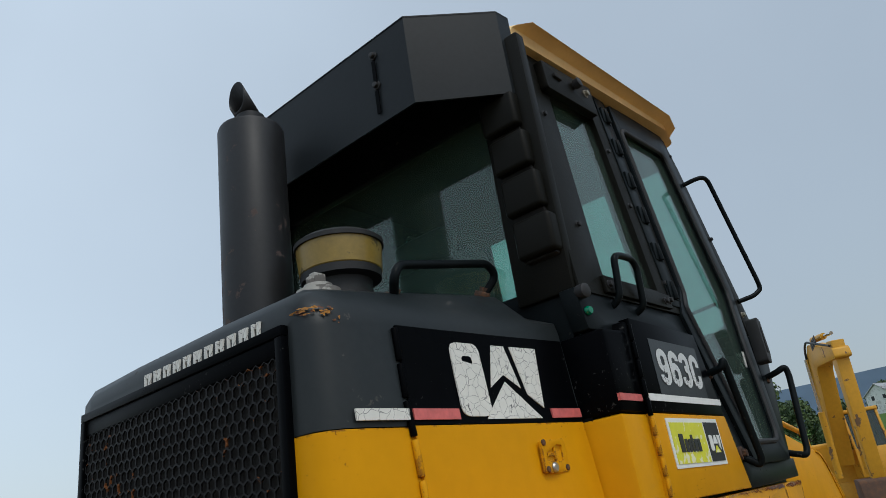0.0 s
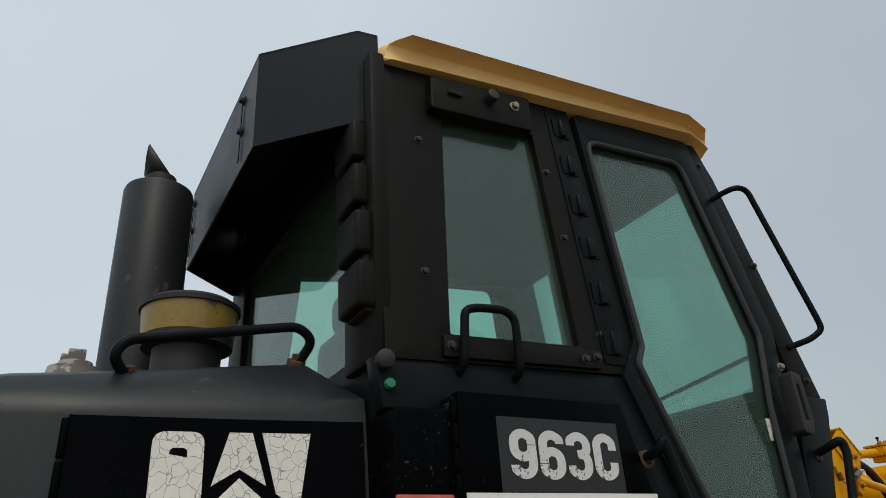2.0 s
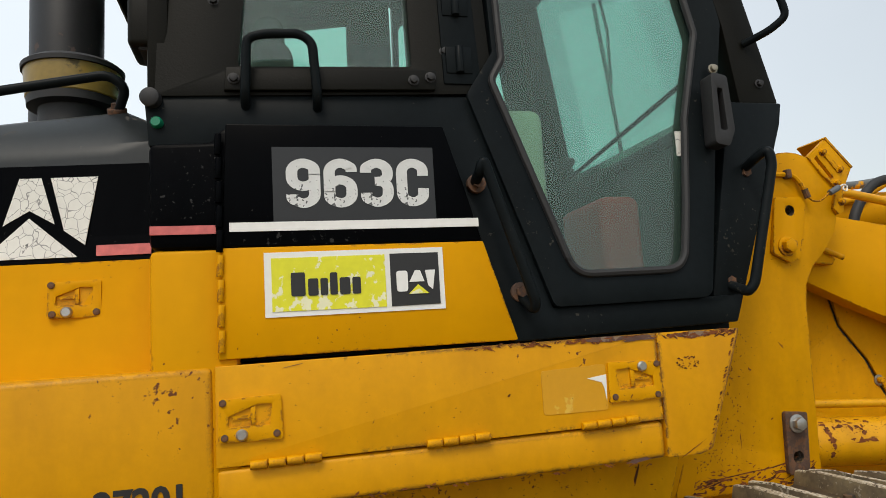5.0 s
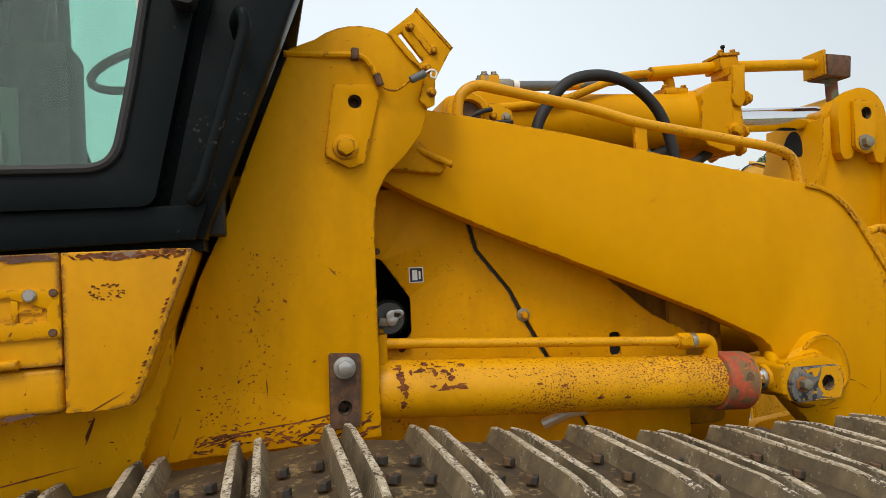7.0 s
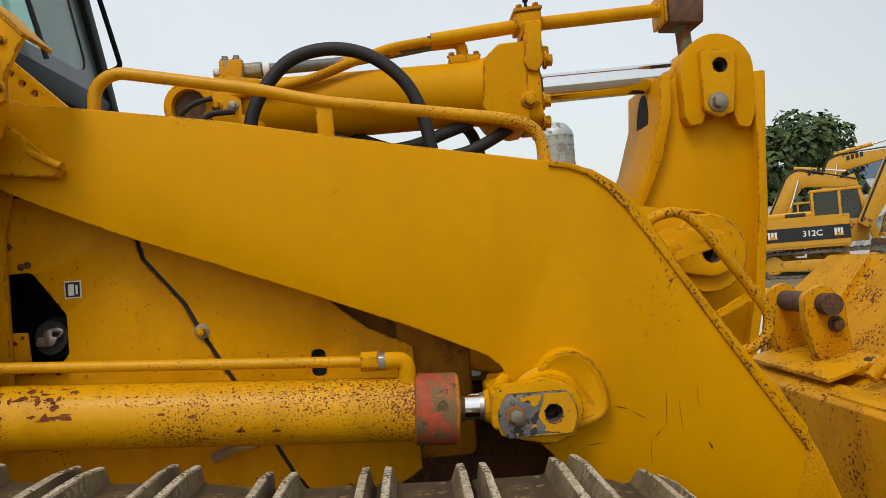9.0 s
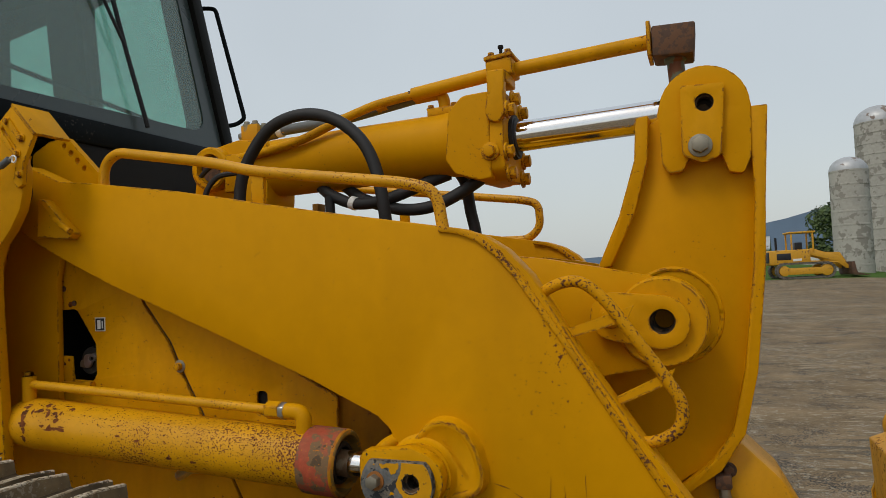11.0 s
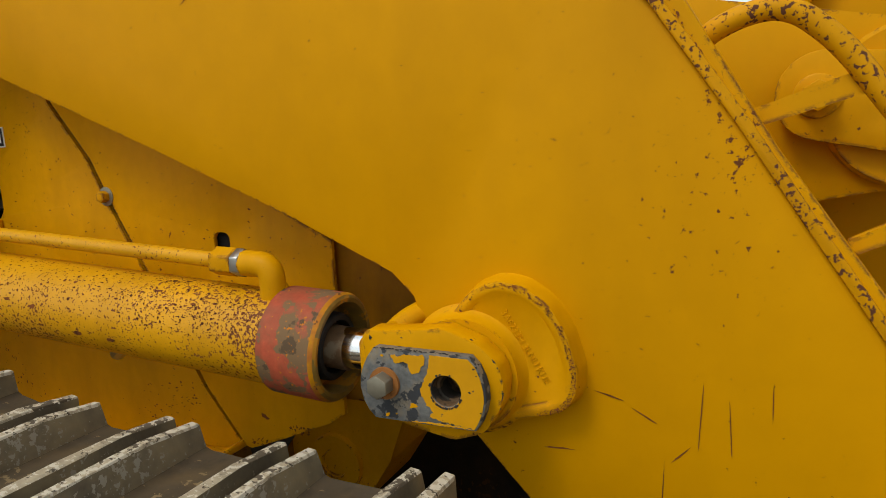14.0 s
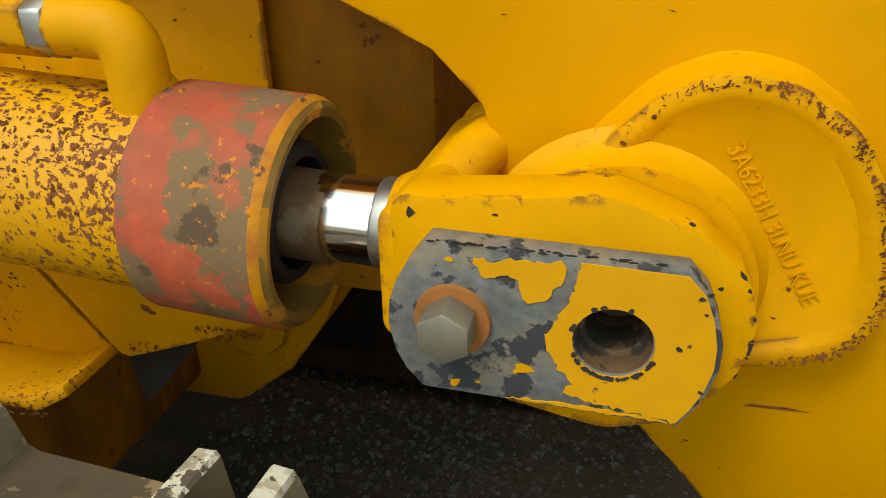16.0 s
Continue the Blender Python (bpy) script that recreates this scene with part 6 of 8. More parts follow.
        part("paint", plate(ragged([(5.020, 1.0098), (5.100, 1.0098), (5.094, 1.0112), (5.060, 1.0122), (5.034, 1.0112)], 0, 0.0007), -0.5587, -0.5574), worn_plate, k, "yellow paint left on the plate", False)
        part("paint", plate(ragged(left_paint, 8), -0.5587, -0.5574, holes=[circle(5.070, 1.051, 0.0189, 28)]), worn_plate, k, "yellow paint left on the plate", False)
        spots = [(4.994, 1.015, 0.0045, 0.0022, 40), (5.029, 1.030, 0.0055, 0.003, -10), (5.026, 1.028, 0.003, 0.002, 30), (4.991, 1.086, 0.0025, 0.0015, 0), (5.006, 1.017, 0.0015, 0.001, 0)]
        flakes(k, spots, -0.5580, yellow_chip, 51, "paint_flake")
        ring = [(5.070 + 0.0200 * math.cos(q), 1.051 + 0.0200 * math.sin(q), rnd.uniform(0.0012, 0.003), rnd.uniform(0.001, 0.002), math.degrees(q) + 90) for q in [rnd.uniform(3.4, 6.0) for _ in range(22)] + [rnd.uniform(0, 3.4) for _ in range(5)]]
        ring += [(5.1 + rnd.uniform(-0.004, 0.016), rnd.uniform(1.02, 1.09), rnd.uniform(0.0008, 0.0025), rnd.uniform(0.0006, 0.002), rnd.uniform(0, 180)) for _ in range(9)]
        ring += [(rnd.uniform(4.98, 5.095), 1.0955 + rnd.uniform(-0.001, 0.0005), rnd.uniform(0.001, 0.004), rnd.uniform(0.0005, 0.0012), 0) for _ in range(40)]
        dark_steel = material("dark_bare_steel", (0.045, 0.040, 0.036), 0.5, 0.4, vary=0.4)
        flakes(k, [q for q in ring if inside_bar(q[0], q[1])], -0.5585, dark_steel, 52, "bare_chip")
        # open bore behind the hole
        part("hole_wall", open_bore((5.070, 1.051), 0.0180, -0.557, -0.5115), bore_rust, k, "rusty bore", False)
        part("grease_fitting", turned((5.070, -0.512, 1.051), (5.070, -0.523, 1.051), [(0, 0.007), (0.6, 0.006), (1, 0.003)], 12), dark_steel, k)
        bolt(c, (4.993, -0.560, 1.054), 0.0255, zinc, name="keeper_bolt", height=0.016, washer=False)
        part("bolt_washer", turned((4.993, -0.557, 1.053), (4.993, -0.5615, 1.053), [(0, 0.0195), (1, 0.0190)], 28), worn(material("rust_orange", (0.30, 0.11, 0.02), 0.8, vary=0.3), RUST, 0.15, 20, 6), c)
        # chipped edges of the fork
        chips = [(5.070 + 0.062 * math.cos(q) , 1.053 + 0.062 * math.sin(q), rnd.uniform(0.0006, 0.0035), rnd.uniform(0.0004, 0.0018), math.degrees(q) + 90) for q in [rnd.gauss(0.1, 0.3) for _ in range(9)] + [rnd.uniform(-0.6, 1.4) for _ in range(5)]]
        flakes(f, chips + [(4.968, 1.101, 0.003, 0.0035, 0), (5.01, 1.104, 0.002, 0.001, 0)], -0.5428, dark_steel, 53, "bare_chip", 0.0006)
    # supply pipe along the top
    part("oil_pipe", m(tube([(3.945, y - 0.01, 1.225), (4.723, y - 0.01, 1.1735)], 0.0115, 0.02)), yellow_speck, c)
    part("pipe_nut", m(rod((4.691, y - 0.01, 1.175), (4.728, y - 0.01, 1.1735), 0.021, 6, b=0.002)), yellow_chip, c)
    part("pipe_ring", m(rod((4.727, y - 0.01, 1.1735), (4.742, y - 0.01, 1.173), 0.0205, 6, b=0.002)), steel, c)
    part("elbow", m(tube([(4.740, y - 0.01, 1.173), (4.785, y - 0.01, 1.171), (4.785, y - 0.01, 1.114)], 0.0180, 0.020, 18)), yellow_chip, c)
    part("elbow_weld", m(turned((4.785, y - 0.008, 1.140), (4.785, y - 0.004, 1.124), [(0, 0.0185), (0.4, 0.021), (1, 0.027)], 24)), yellow_chip, c)
    part("rear_port", m(tube([(3.945, y - 0.01, 1.245), (3.945, y - 0.01, 1.165)], 0.018, 0.02, 14)), yellow_chip, c)
    bolt(c, (3.945, y - 0.01, 1.243), 0.022, yellow_chip, (0, 0, 1))


both(lift_cylinder)


def cylinder_flakes(spots, seed):
    """Rust on the near cylinder's barrel: spots are (x, degrees round from the side up, half length, half height)."""
    rnd = random.Random(seed)
    bm = bmesh.new()
    for x, ang, a, h in spots:
        vs = []
        r = 0.0658 + rnd.uniform(0, 0.0005)
        for i in range(9):
            t = math.tau * i / 9
            k = rnd.uniform(0.45, 1.25)
            px, q = x + a * k * math.cos(t), radians(ang) + h * k * math.sin(t) / 0.0655
            zc = 1.125 - (px - 3.90) * 0.0651
            vs.append(bm.verts.new((px, -0.476 - r * math.cos(q), zc + r * math.sin(q))))
        bm.faces.new(vs)
    return tagged(part("rust", bm, rust_brown, loader, "", False), kind="stuff")


rnd = random.Random(21)
cyl_spots = [(rnd.gauss(4.72, 0.10), rnd.uniform(5, 85), 0.0008 + rnd.random() ** 3 * 0.003, 0.0006 + rnd.random() ** 3 * 0.002) for _ in range(800)]
cyl_spots += [(rnd.uniform(4.0, 4.78), rnd.uniform(25, 88), 0.0008 + rnd.random() ** 3 * 0.0034, 0.0006 + rnd.random() ** 3 * 0.002) for _ in range(700)]
cyl_spots += [(3.985 + rnd.gauss(0, 0.006), rnd.uniform(-60, 60), rnd.uniform(0.004, 0.010), rnd.uniform(0.003, 0.008)) for _ in range(22)]
cyl_spots += [(4.07 + rnd.gauss(0, 0.03), 45 + rnd.gauss(0, 12), rnd.uniform(0.004, 0.013), rnd.uniform(0.003, 0.009)) for _ in range(18)]
cyl_spots += [(4.09 + rnd.gauss(0, 0.02), 8 + rnd.gauss(0, 4), rnd.uniform(0.008, 0.02), rnd.uniform(0.002, 0.005)) for _ in range(7)]
cyl_spots += [(x, a, 0.010, 0.0035) for x, a in ((4.36, 8), (4.60, 55), (4.45, -20), (4.52, -22), (4.30, 12))]
cyl_spots = [q for q in cyl_spots if 3.95 < q[0] < 4.786]
cylinder_flakes(cyl_spots, 5)
# rust on the sill's lip, scuffs and scratches
lip = [(3.285, 1.438, 0.085, 0.0065, 1), (3.33, 1.435, 0.05, 0.006, 2), (3.25, 1.440, 0.05, 0.004, 0), (3.455, 1.436, 0.055, 0.0065, 0), (3.475, 1.433, 0.03, 0.006, 4), (3.31, 1.180, 0.03, 0.005, 8), (2.60, 1.427, 0.02, 0.001, 10)]
flakes(sill, lip, SIDE - 0.0012, worn(material("lip_rust", (0.10, 0.045, 0.03), 0.7, vary=0.4), (0.22, 0.15, 0.10), 0.2, 40, 10), 12)
flakes(sill, scatter(3.42, 3.475, 1.361, 1.391, 44, 0.0032, 13) + scatter(2.5, 3.45, 1.176, 1.426, 60, 0.0018, 14) + scatter(2.7, 3.35, 1.168, 1.178, 30, 0.006, 15, 0, 0.3) + [(3.44, 1.191, 0.035, 0.0012, 28), (3.03, 1.336, 0.004, 0.003, 30)], SIDE - 0.0012, rust_brown, 16)
rnd = random.Random(31)
edge = [(3.588 - 0.098 * k - 0.013, 1.444 - 0.258 * k, rnd.uniform(0.002, 0.006), rnd.uniform(0.001, 0.002), rnd.uniform(20, 40)) for k in [rnd.random() for _ in range(46)]]
flakes(sill, edge, SIDE - 0.0022, rust_brown, 17)
flakes(loader, scatter(2.45, 3.45, 1.02, 1.17, 70, 0.004, 18, 20, 0.3) + [(2.95, 1.095, 0.022, 0.014, 30), (2.93, 1.09, 0.03, 0.003, -20), (3.38, 1.12, 0.004, 0.03, -20), (3.15, 1.06, 0.12, 0.0018, 14), (3.28, 1.04, 0.10, 0.0018, 10)], -0.6005, rust_brown, 19)
# scratches and specks on the near arm
arm_spots = scatter(4.1, 5.5, 0.95, 1.70, 130, 0.0016, 23) + [(5.33, 1.02, 0.0014, 0.05, -4), (5.36, 1.00, 0.0014, 0.045, 3), (5.40, 1.04, 0.0012, 0.03, 0), (5.29, 0.93, 0.0013, 0.03, -3), (5.27, 1.01, 0.016, 0.002, -30), (5.23, 1.03, 0.020, 0.002, -15), (5.42, 0.93, 0.004, 0.012, 20), (5.17, 0.957, 0.022, 0.0022, 2), (4.66, 1.53, 0.010, 0.0012, 30), (5.31, 0.97, 0.014, 0.0018, 45)]
arm_spots = [(x, z, a * (0.55 if a < c else 1), c * (0.55 if c < a else 1), t) for x, z, a, c, t in arm_spots]
def inside(x, z, poly):
    hit = False
    for (xa, za), (xb, zb) in zip(poly, poly[1:] + poly[:1]):
        if (za > z) != (zb > z) and x < (xb - xa) * (z - za) / (zb - za) + xa:
            hit = not hit
    return hit
flakes(near, [q for q in arm_spots if inside(q[0], q[1], ARM_TOP + ARM_LOW) and inside(q[0] + 0.03, q[1], ARM_TOP + ARM_LOW) and inside(q[0] - 0.03, q[1], ARM_TOP + ARM_LOW)], -0.4642, rust_brown, 24)
flakes(guard, [q for q in scatter(3.95, 4.35, 1.10, 1.45, 120, 0.0026, 25) if q[0] > 4.06 and inside(q[0] + 0.02, q[1], guard_a)], GY - 0.0002, rust_brown, 26)
flakes(guard2, [q for q in scatter(4.30, 4.75, 0.98, 1.40, 90, 0.0022, 27) if inside(q[0], q[1], guard_b)], GY - 0.0024, rust_brown, 28)


rnd = random.Random(61)
front = [(5.165, 1.558), (5.215, 1.540), (5.260, 1.510), (5.310, 1.455), (5.400, 1.300), (5.520, 1.120), (5.640, 0.950)]
edge_rust = []
for (xa, za), (xb, zb) in zip(front, front[1:]):
    l = math.hypot(xb - xa, zb - za)
    nx, nz = (zb - za) / l, -(xb - xa) / l
    for q in range(int(l / 0.006)):
        u, o = rnd.random(), 0.0042 + abs(rnd.gauss(0, 0.0022))
        edge_rust.append((xa + (xb - xa) * u + nx * (o + 0.010), za + (zb - za) * u + nz * o, 0.001 + rnd.random() ** 3 * 0.006, 0.0006 + rnd.random() ** 2 * 0.0012, math.degrees(math.atan2(zb - za, xb - xa))))
flakes(near, edge_rust, -0.4641, rust_brown, 62)

# ---- bucket lever and its linkage ----
LEV = [(5.512, 1.710), (5.530, 1.800), (5.556, 1.812)] + circle(5.657, 1.806, 0.105, 14, 172, 14) + [(5.766, 1.790), (5.772, 1.700), (5.752, 1.450), (5.722, 1.220), (5.690, 1.085), (5.640, 1.010), (5.560, 0.955), (5.470, 0.930), (5.420, 1.10), (5.400, 1.30), (5.404, 1.463), (5.450, 1.540), (5.474, 1.594)]
lever = part("bucket_lever", plate(LEV, -0.105, 0.105, b=0.004), yellow, loader, "tall yellow bucket lever")
front_edge = [(5.750, 1.812), (5.792, 1.812), (5.776, 1.60), (5.768, 1.45), (5.738, 1.215), (5.704, 1.075), (5.650, 0.992), (5.56, 0.925), (5.555, 0.945), (5.632, 1.012), (5.680, 1.085), (5.712, 1.22), (5.742, 1.45), (5.755, 1.62)]
part("front_flange", plate(front_edge, -0.135, 0.135, b=0.004), yellow_chip, lever)
rear_edge = [(5.505, 1.815), (5.535, 1.818), (5.528, 1.71), (5.492, 1.590), (5.430, 1.465), (5.398, 1.462), (5.455, 1.585), (5.497, 1.715)]
part("rear_flange", plate(rear_edge, -0.135, 0.135, b=0.004), yellow, lever)
# solid black oval drawn as the shaded opening round the rod
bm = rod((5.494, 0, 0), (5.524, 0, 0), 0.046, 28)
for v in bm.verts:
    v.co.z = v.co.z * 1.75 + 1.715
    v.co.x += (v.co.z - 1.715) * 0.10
part("rod_slot", bm, void, lever, "near-black oval disc standing in for the shaded rod slot")
pad = plate(rounded([(5.560, 1.700), (5.575, 1.675), (5.605, 1.678), (5.625, 1.715), (5.690, 1.715), (5.705, 1.668), (5.735, 1.662), (5.752, 1.700)] + circle(5.658, 1.818, 0.0985, 16, -4, 184), [.012, .012, .01, .015, .015, .01, .012, .012] + [0] * 16), -0.140, -0.104, holes=[circle(5.660, 1.828, 0.0205, 22)], b=0.004, seg=2)
part("pin_pad", pad, yellow, lever)
k = part("keeper_plate", plate(rounded([(5.606, 1.712), (5.650, 1.690), (5.690, 1.705), (5.704, 1.868), (5.610, 1.872)], [.02, .03, .02, .005, .005]), -0.156, -0.139, holes=[circle(5.660, 1.828, 0.0205, 22)], b=0.002), yellow_chip, lever, "keeper plate with a bolt")
part("pin_bore", open_bore((5.660, 1.828), 0.0204, -0.155, -0.1056), bore_rust, k, "rusty bore", False)
bolt(lever, (5.646, -0.156, 1.730), 0.034, zinc)
# pivot bracket on the cross tube
for s in (1, -1):
    br = rounded([(5.200, 1.503), (5.289, 1.490), (5.420, 1.463), (5.540, 1.436), (5.630, 1.400), (5.645, 1.344), (5.628, 1.280), (5.560, 1.244), (5.386, 1.215), (5.30, 1.10), (5.18, 1.30)], [0, .02, .03, .05, .06, .06, .06, .05, .03, 0, 0])
    b_ob = part("pivot_bracket", mirrored(plate(br, -0.235, -0.165, holes=[circle(5.545, 1.338, 0.0295, 24)], b=0.004), s), yellow, loader, "yellow pivot bracket of the lever")
    part("pivot_boss", mirrored(turned((5.545, -0.165, 1.338), (5.545, -0.252, 1.338), [(0, 0.101), (0.93, 0.099), (1, 0.094), (1.001, 0.030), (-0.5, 0.029)], 44), s), yellow_chip, b_ob)
    lx, lz, rx, rz = 5.447, 1.354, 5.545, 1.339
    turn_k = math.atan2(rz - lz, rx - lx)
    kp = [(rx + 0.060 * math.cos(turn_k + a), rz + 0.058 * math.sin(turn_k + a)) for a in [math.pi * (k / 14 - 0.5) for k in range(15)]]
    kp += [(lx + 0.052 * math.cos(turn_k + a), lz + 0.053 * math.sin(turn_k + a)) for a in [math.pi * (k / 14 + 0.5) for k in range(15)]]
    kk = part("keeper_plate", mirrored(plate(kp, -0.270, -0.251, holes=[circle(5.548, 1.341, 0.027, 24)], b=0.002), s), yellow_chip, b_ob, "yellow round-ended keeper plate")
    part("pin_bore", mirrored(open_bore((5.548, 1.341), 0.0268, -0.269, -0.123), s), bore_rust, kk, "rusty bore", False)
    part("washer", mirrored(turned((5.441, -0.269, 1.354), (5.441, -0.276, 1.354), [(0, 0.0265), (0.8, 0.0262), (1, 0.024)], 30), s), yellow_chip, b_ob)
    bolt(b_ob, (5.441, s * -0.275, 1.354), 0.033, yellow, (0, -s, 0), washer=False)
    # weld bead round the pivot on the lever
    bead = [(5.565 + 0.106 * math.cos(a), 1.343, 0.110 * math.sin(a)) for a in [math.tau * k / 48 for k in range(50)]]
    part("weld_bead", tube([(x, s * -0.104, zc + dz) for x, zc, dz in bead], 0.006, 0.002, 8), yellow, lever)
# hose end below the lever
hose_end = part("fitting_block", box(5.634, 5.670, -0.128, -0.092, 0.948, 0.980, 0.005), rust_steel, loader, "rusty fitting block with a ribbed hose")
part("hose_nut", rod((5.652, -0.110, 0.950), (5.655, -0.110, 0.918), 0.0135, 6, b=0.002), zinc, hose_end)
part("sleeve", turned((5.655, -0.110, 0.920), (5.662, -0.112, 0.872), [(0, 0.013), (0.15, 0.0165), (0.85, 0.0175), (1, 0.015)], 20), worn(material("greenish_sleeve", (0.13, 0.14, 0.10), 0.55, 0.3, vary=0.3), RUST, 0.12, 25, 8), hose_end)
ribs = [(k / 40, 0.0125 if k % 2 else 0.0150) for k in range(41)]
part("ribbed_hose", turned((5.661, -0.112, 0.875), (5.700, -0.118, 0.700), ribs, 18), rubber, hose_end, "black ribbed hose")
# bucket link below the lever
part("bucket_link", plate(rounded([(5.55, 1.00), (5.695, 1.05), (5.775, 0.97), (5.88, 0.77), (5.96, 0.56), (5.88, 0.50), (5.52, 0.86)], 0.02), -0.09, 0.09, b=0.008), yellow_speck, loader, "rusty yellow bucket link")
bolt(loader, (5.665, -0.092, 0.985), 0.022, rust_steel)

# ---- tilt cylinder ----
TY = -0.05  # its line across the machine
ta, tb = Vector((4.40, TY, 1.808)), Vector((5.060, TY, 1.820))
tilt = part("tilt_cylinder", turned(ta, tb, [(0, 0.078), (0.03, 0.084), (0.10, 0.086), (0.90, 0.086), (0.96, 0.090), (1, 0.096)], 48), yellow, loader, "yellow tilt cylinder over the arms")
head = [(5.028, 1.760), (5.052, 1.722), (5.118, 1.700), (5.150, 1.704), (5.150, 1.925), (5.080, 1.922), (5.040, 1.885)]
part("cylinder_head", plate(rounded(head, [.02, .025, .02, .006, .006, .03, .03]), TY - 0.104, TY + 0.104, b=0.022, seg=4), yellow, tilt, "cast yellow cylinder head")
flange = rounded([(-0.100, 1.722), (-0.060, 1.700), (0.060, 1.700), (0.100, 1.722), (0.104, 1.790), (0.092, 1.900), (0.055, 1.928), (-0.055, 1.928), (-0.092, 1.900), (-0.104, 1.790)], 0.022, 4)
fl = plate(flange, 5.146, 5.186, b=0.006)
for v in fl.verts:
    v.co = Vector((v.co.y, v.co.x + TY, v.co.z))
part("head_flange", fl, yellow, tilt)
part("head_seal", turned((5.180, TY, 1.819), (5.200, TY, 1.8195), [(0, 0.060), (0.8, 0.058), (0.81, 0.052), (1.0, 0.050), (1.001, 0.042)], 36), rubber, tilt, "black rod seal")
part("piston_rod", turned((5.16, TY, 1.819), (5.62, TY * 0.6, 1.838), [(0, 0.0400), (1, 0.0400)], 40), chrome, tilt, "bright chrome piston rod")
for y, z in ((-0.088, 1.768), (-0.070, 1.716), (0.070, 1.716), (0.088, 1.768), (0.080, 1.900)):
    bolt(tilt, (5.187, TY + y, z), 0.030, yellow_chip, (1, 0, 0))
bolt(tilt, (5.150, TY - 0.105, 1.770), 0.030, yellow_chip)
# port plate on the barrel and the pipe that comes to it
part("port_block", box(4.955, 5.040, TY - 0.035, TY + 0.035, 1.896, 1.920, 0.004), yellow_chip, tilt)
for x in (4.963, 5.030):
    bolt(tilt, (x, TY - 0.022, 1.919), 0.016, yellow_chip, (0, 0, 1))
grey_pipe = worn(material("grey_hose_sleeve", (0.11, 0.12, 0.12), 0.5, vary=0.2), YEL, 0.12, 12, 5)
pipe2 = part("steel_pipe", tube([(4.440, TY, 1.922), (4.660, TY, 1.928), (4.915, TY, 1.962)], 0.0155, 0.03, 16), grey_pipe, loader, "grey pipe with worn yellow paint")
part("pipe_elbow", tube([(4.910, TY, 1.9615), (4.992, TY, 1.966), (4.997, TY, 1.915)], 0.0165, 0.026, 18), yellow_chip, pipe2, "yellow pipe elbow")
part("pipe_nut", rod((4.405, TY, 1.921), (4.452, TY, 1.9222), 0.024, 6, b=0.003), zinc, pipe2)
part("pipe_ring", rod((4.456, TY, 1.9223), (4.474, TY, 1.9228), 0.020, 18, b=0.002), white_paint, pipe2)
vb = part("valve_block", box(4.345, 4.405, TY - 0.035, TY + 0.035, 1.890, 1.948, 0.006), worn(material("dirty_valve", (0.26, 0.22, 0.12), 0.6, vary=0.3), YEL, 0.2, 12, 5), loader, "dirty valve block with fittings")
for x in (4.360, 4.390):
    for y in (-0.022, 0.022):
        bolt(vb, (x, TY + y, 1.948), 0.016, zinc, (0, 0, 1))
part("fitting", rod((4.325, TY - 0.01, 1.918), (4.346, TY - 0.01, 1.918), 0.012, 6, b=0.001), steel, vb)
# base: bored boss on the bracket, and the clip of the thin pipe
part("base_lug", plate(rounded([(4.19, 1.70), (4.46, 1.68), (4.47, 1.88), (4.36, 1.895), (4.22, 1.87)], 0.03), TY - 0.075, TY + 0.075, b=0.01), yellow, loader, "yellow cylinder base bracket")
ring_b = part("base_ring", turned((4.282, TY - 0.075, 1.812), (4.282, TY - 0.108, 1.812), [(0, 0.066), (0.85, 0.064), (1, 0.058), (1.001, 0.043), (0.2, 0.041)], 36), yellow_chip, loader, "yellow boss round the cylinder pin")
part("pin_end", turned((4.282, TY - 0.076, 1.812), (4.282, TY - 0.090, 1.812), [(0, 0.041), (1, 0.039)], 28), rust_steel, ring_b, "rusty pin end")
part("grease_hose", tube(arc_points([(4.262, TY - 0.118, 1.788), (4.290, TY - 0.122, 1.806), (4.318, TY - 0.122, 1.818), (4.345, TY - 0.118, 1.824)], 16), 0.007, 0.004, 8), rubber, ring_b)
clip = part("pipe_clip", plate(rounded([(4.335, 1.735), (4.415, 1.735), (4.412, 1.822), (4.372, 1.846), (4.340, 1.846)], 0.008), TY - 0.105, TY - 0.090, b=0.002), yellow_chip, loader, "yellow pipe clip bracket")
for x, z in ((4.352, 1.808), (4.392, 1.804)):
    bolt(clip, (x, TY - 0.106, z), 0.018, yellow_chip if x < 4.37 else zinc)
part("base_bracket", plate([(4.405, 1.66), (4.435, 1.66), (4.435, 1.780), (4.405, 1.780)], TY - 0.11, TY - 0.02, b=0.002), yellow_chip, loader, "yellow bracket with flaked paint")
# top frame between the towers, under the windscreen
part("tower_beam", box(3.80, 4.30, -0.36, 0.36, 1.56, 1.72, 0.02), yellow, loader)
ear_holes = [circle(x, z, 0.0085, 12) for x, z in ((3.925, 1.888), (3.950, 1.865), (3.975, 1.840), (4.000, 1.815))]
part("pivot_ear", plate(rounded([(3.80, 1.70), (3.80, 1.875), (3.865, 1.905), (3.935, 1.912), (4.075, 1.775), (4.06, 1.62), (3.82, 1.60)], [.01, .02, .03, .02, .02, 0, 0]), -0.345, -0.325, holes=ear_holes, b=0.002), yellow, loader, "yellow drilled bracket")
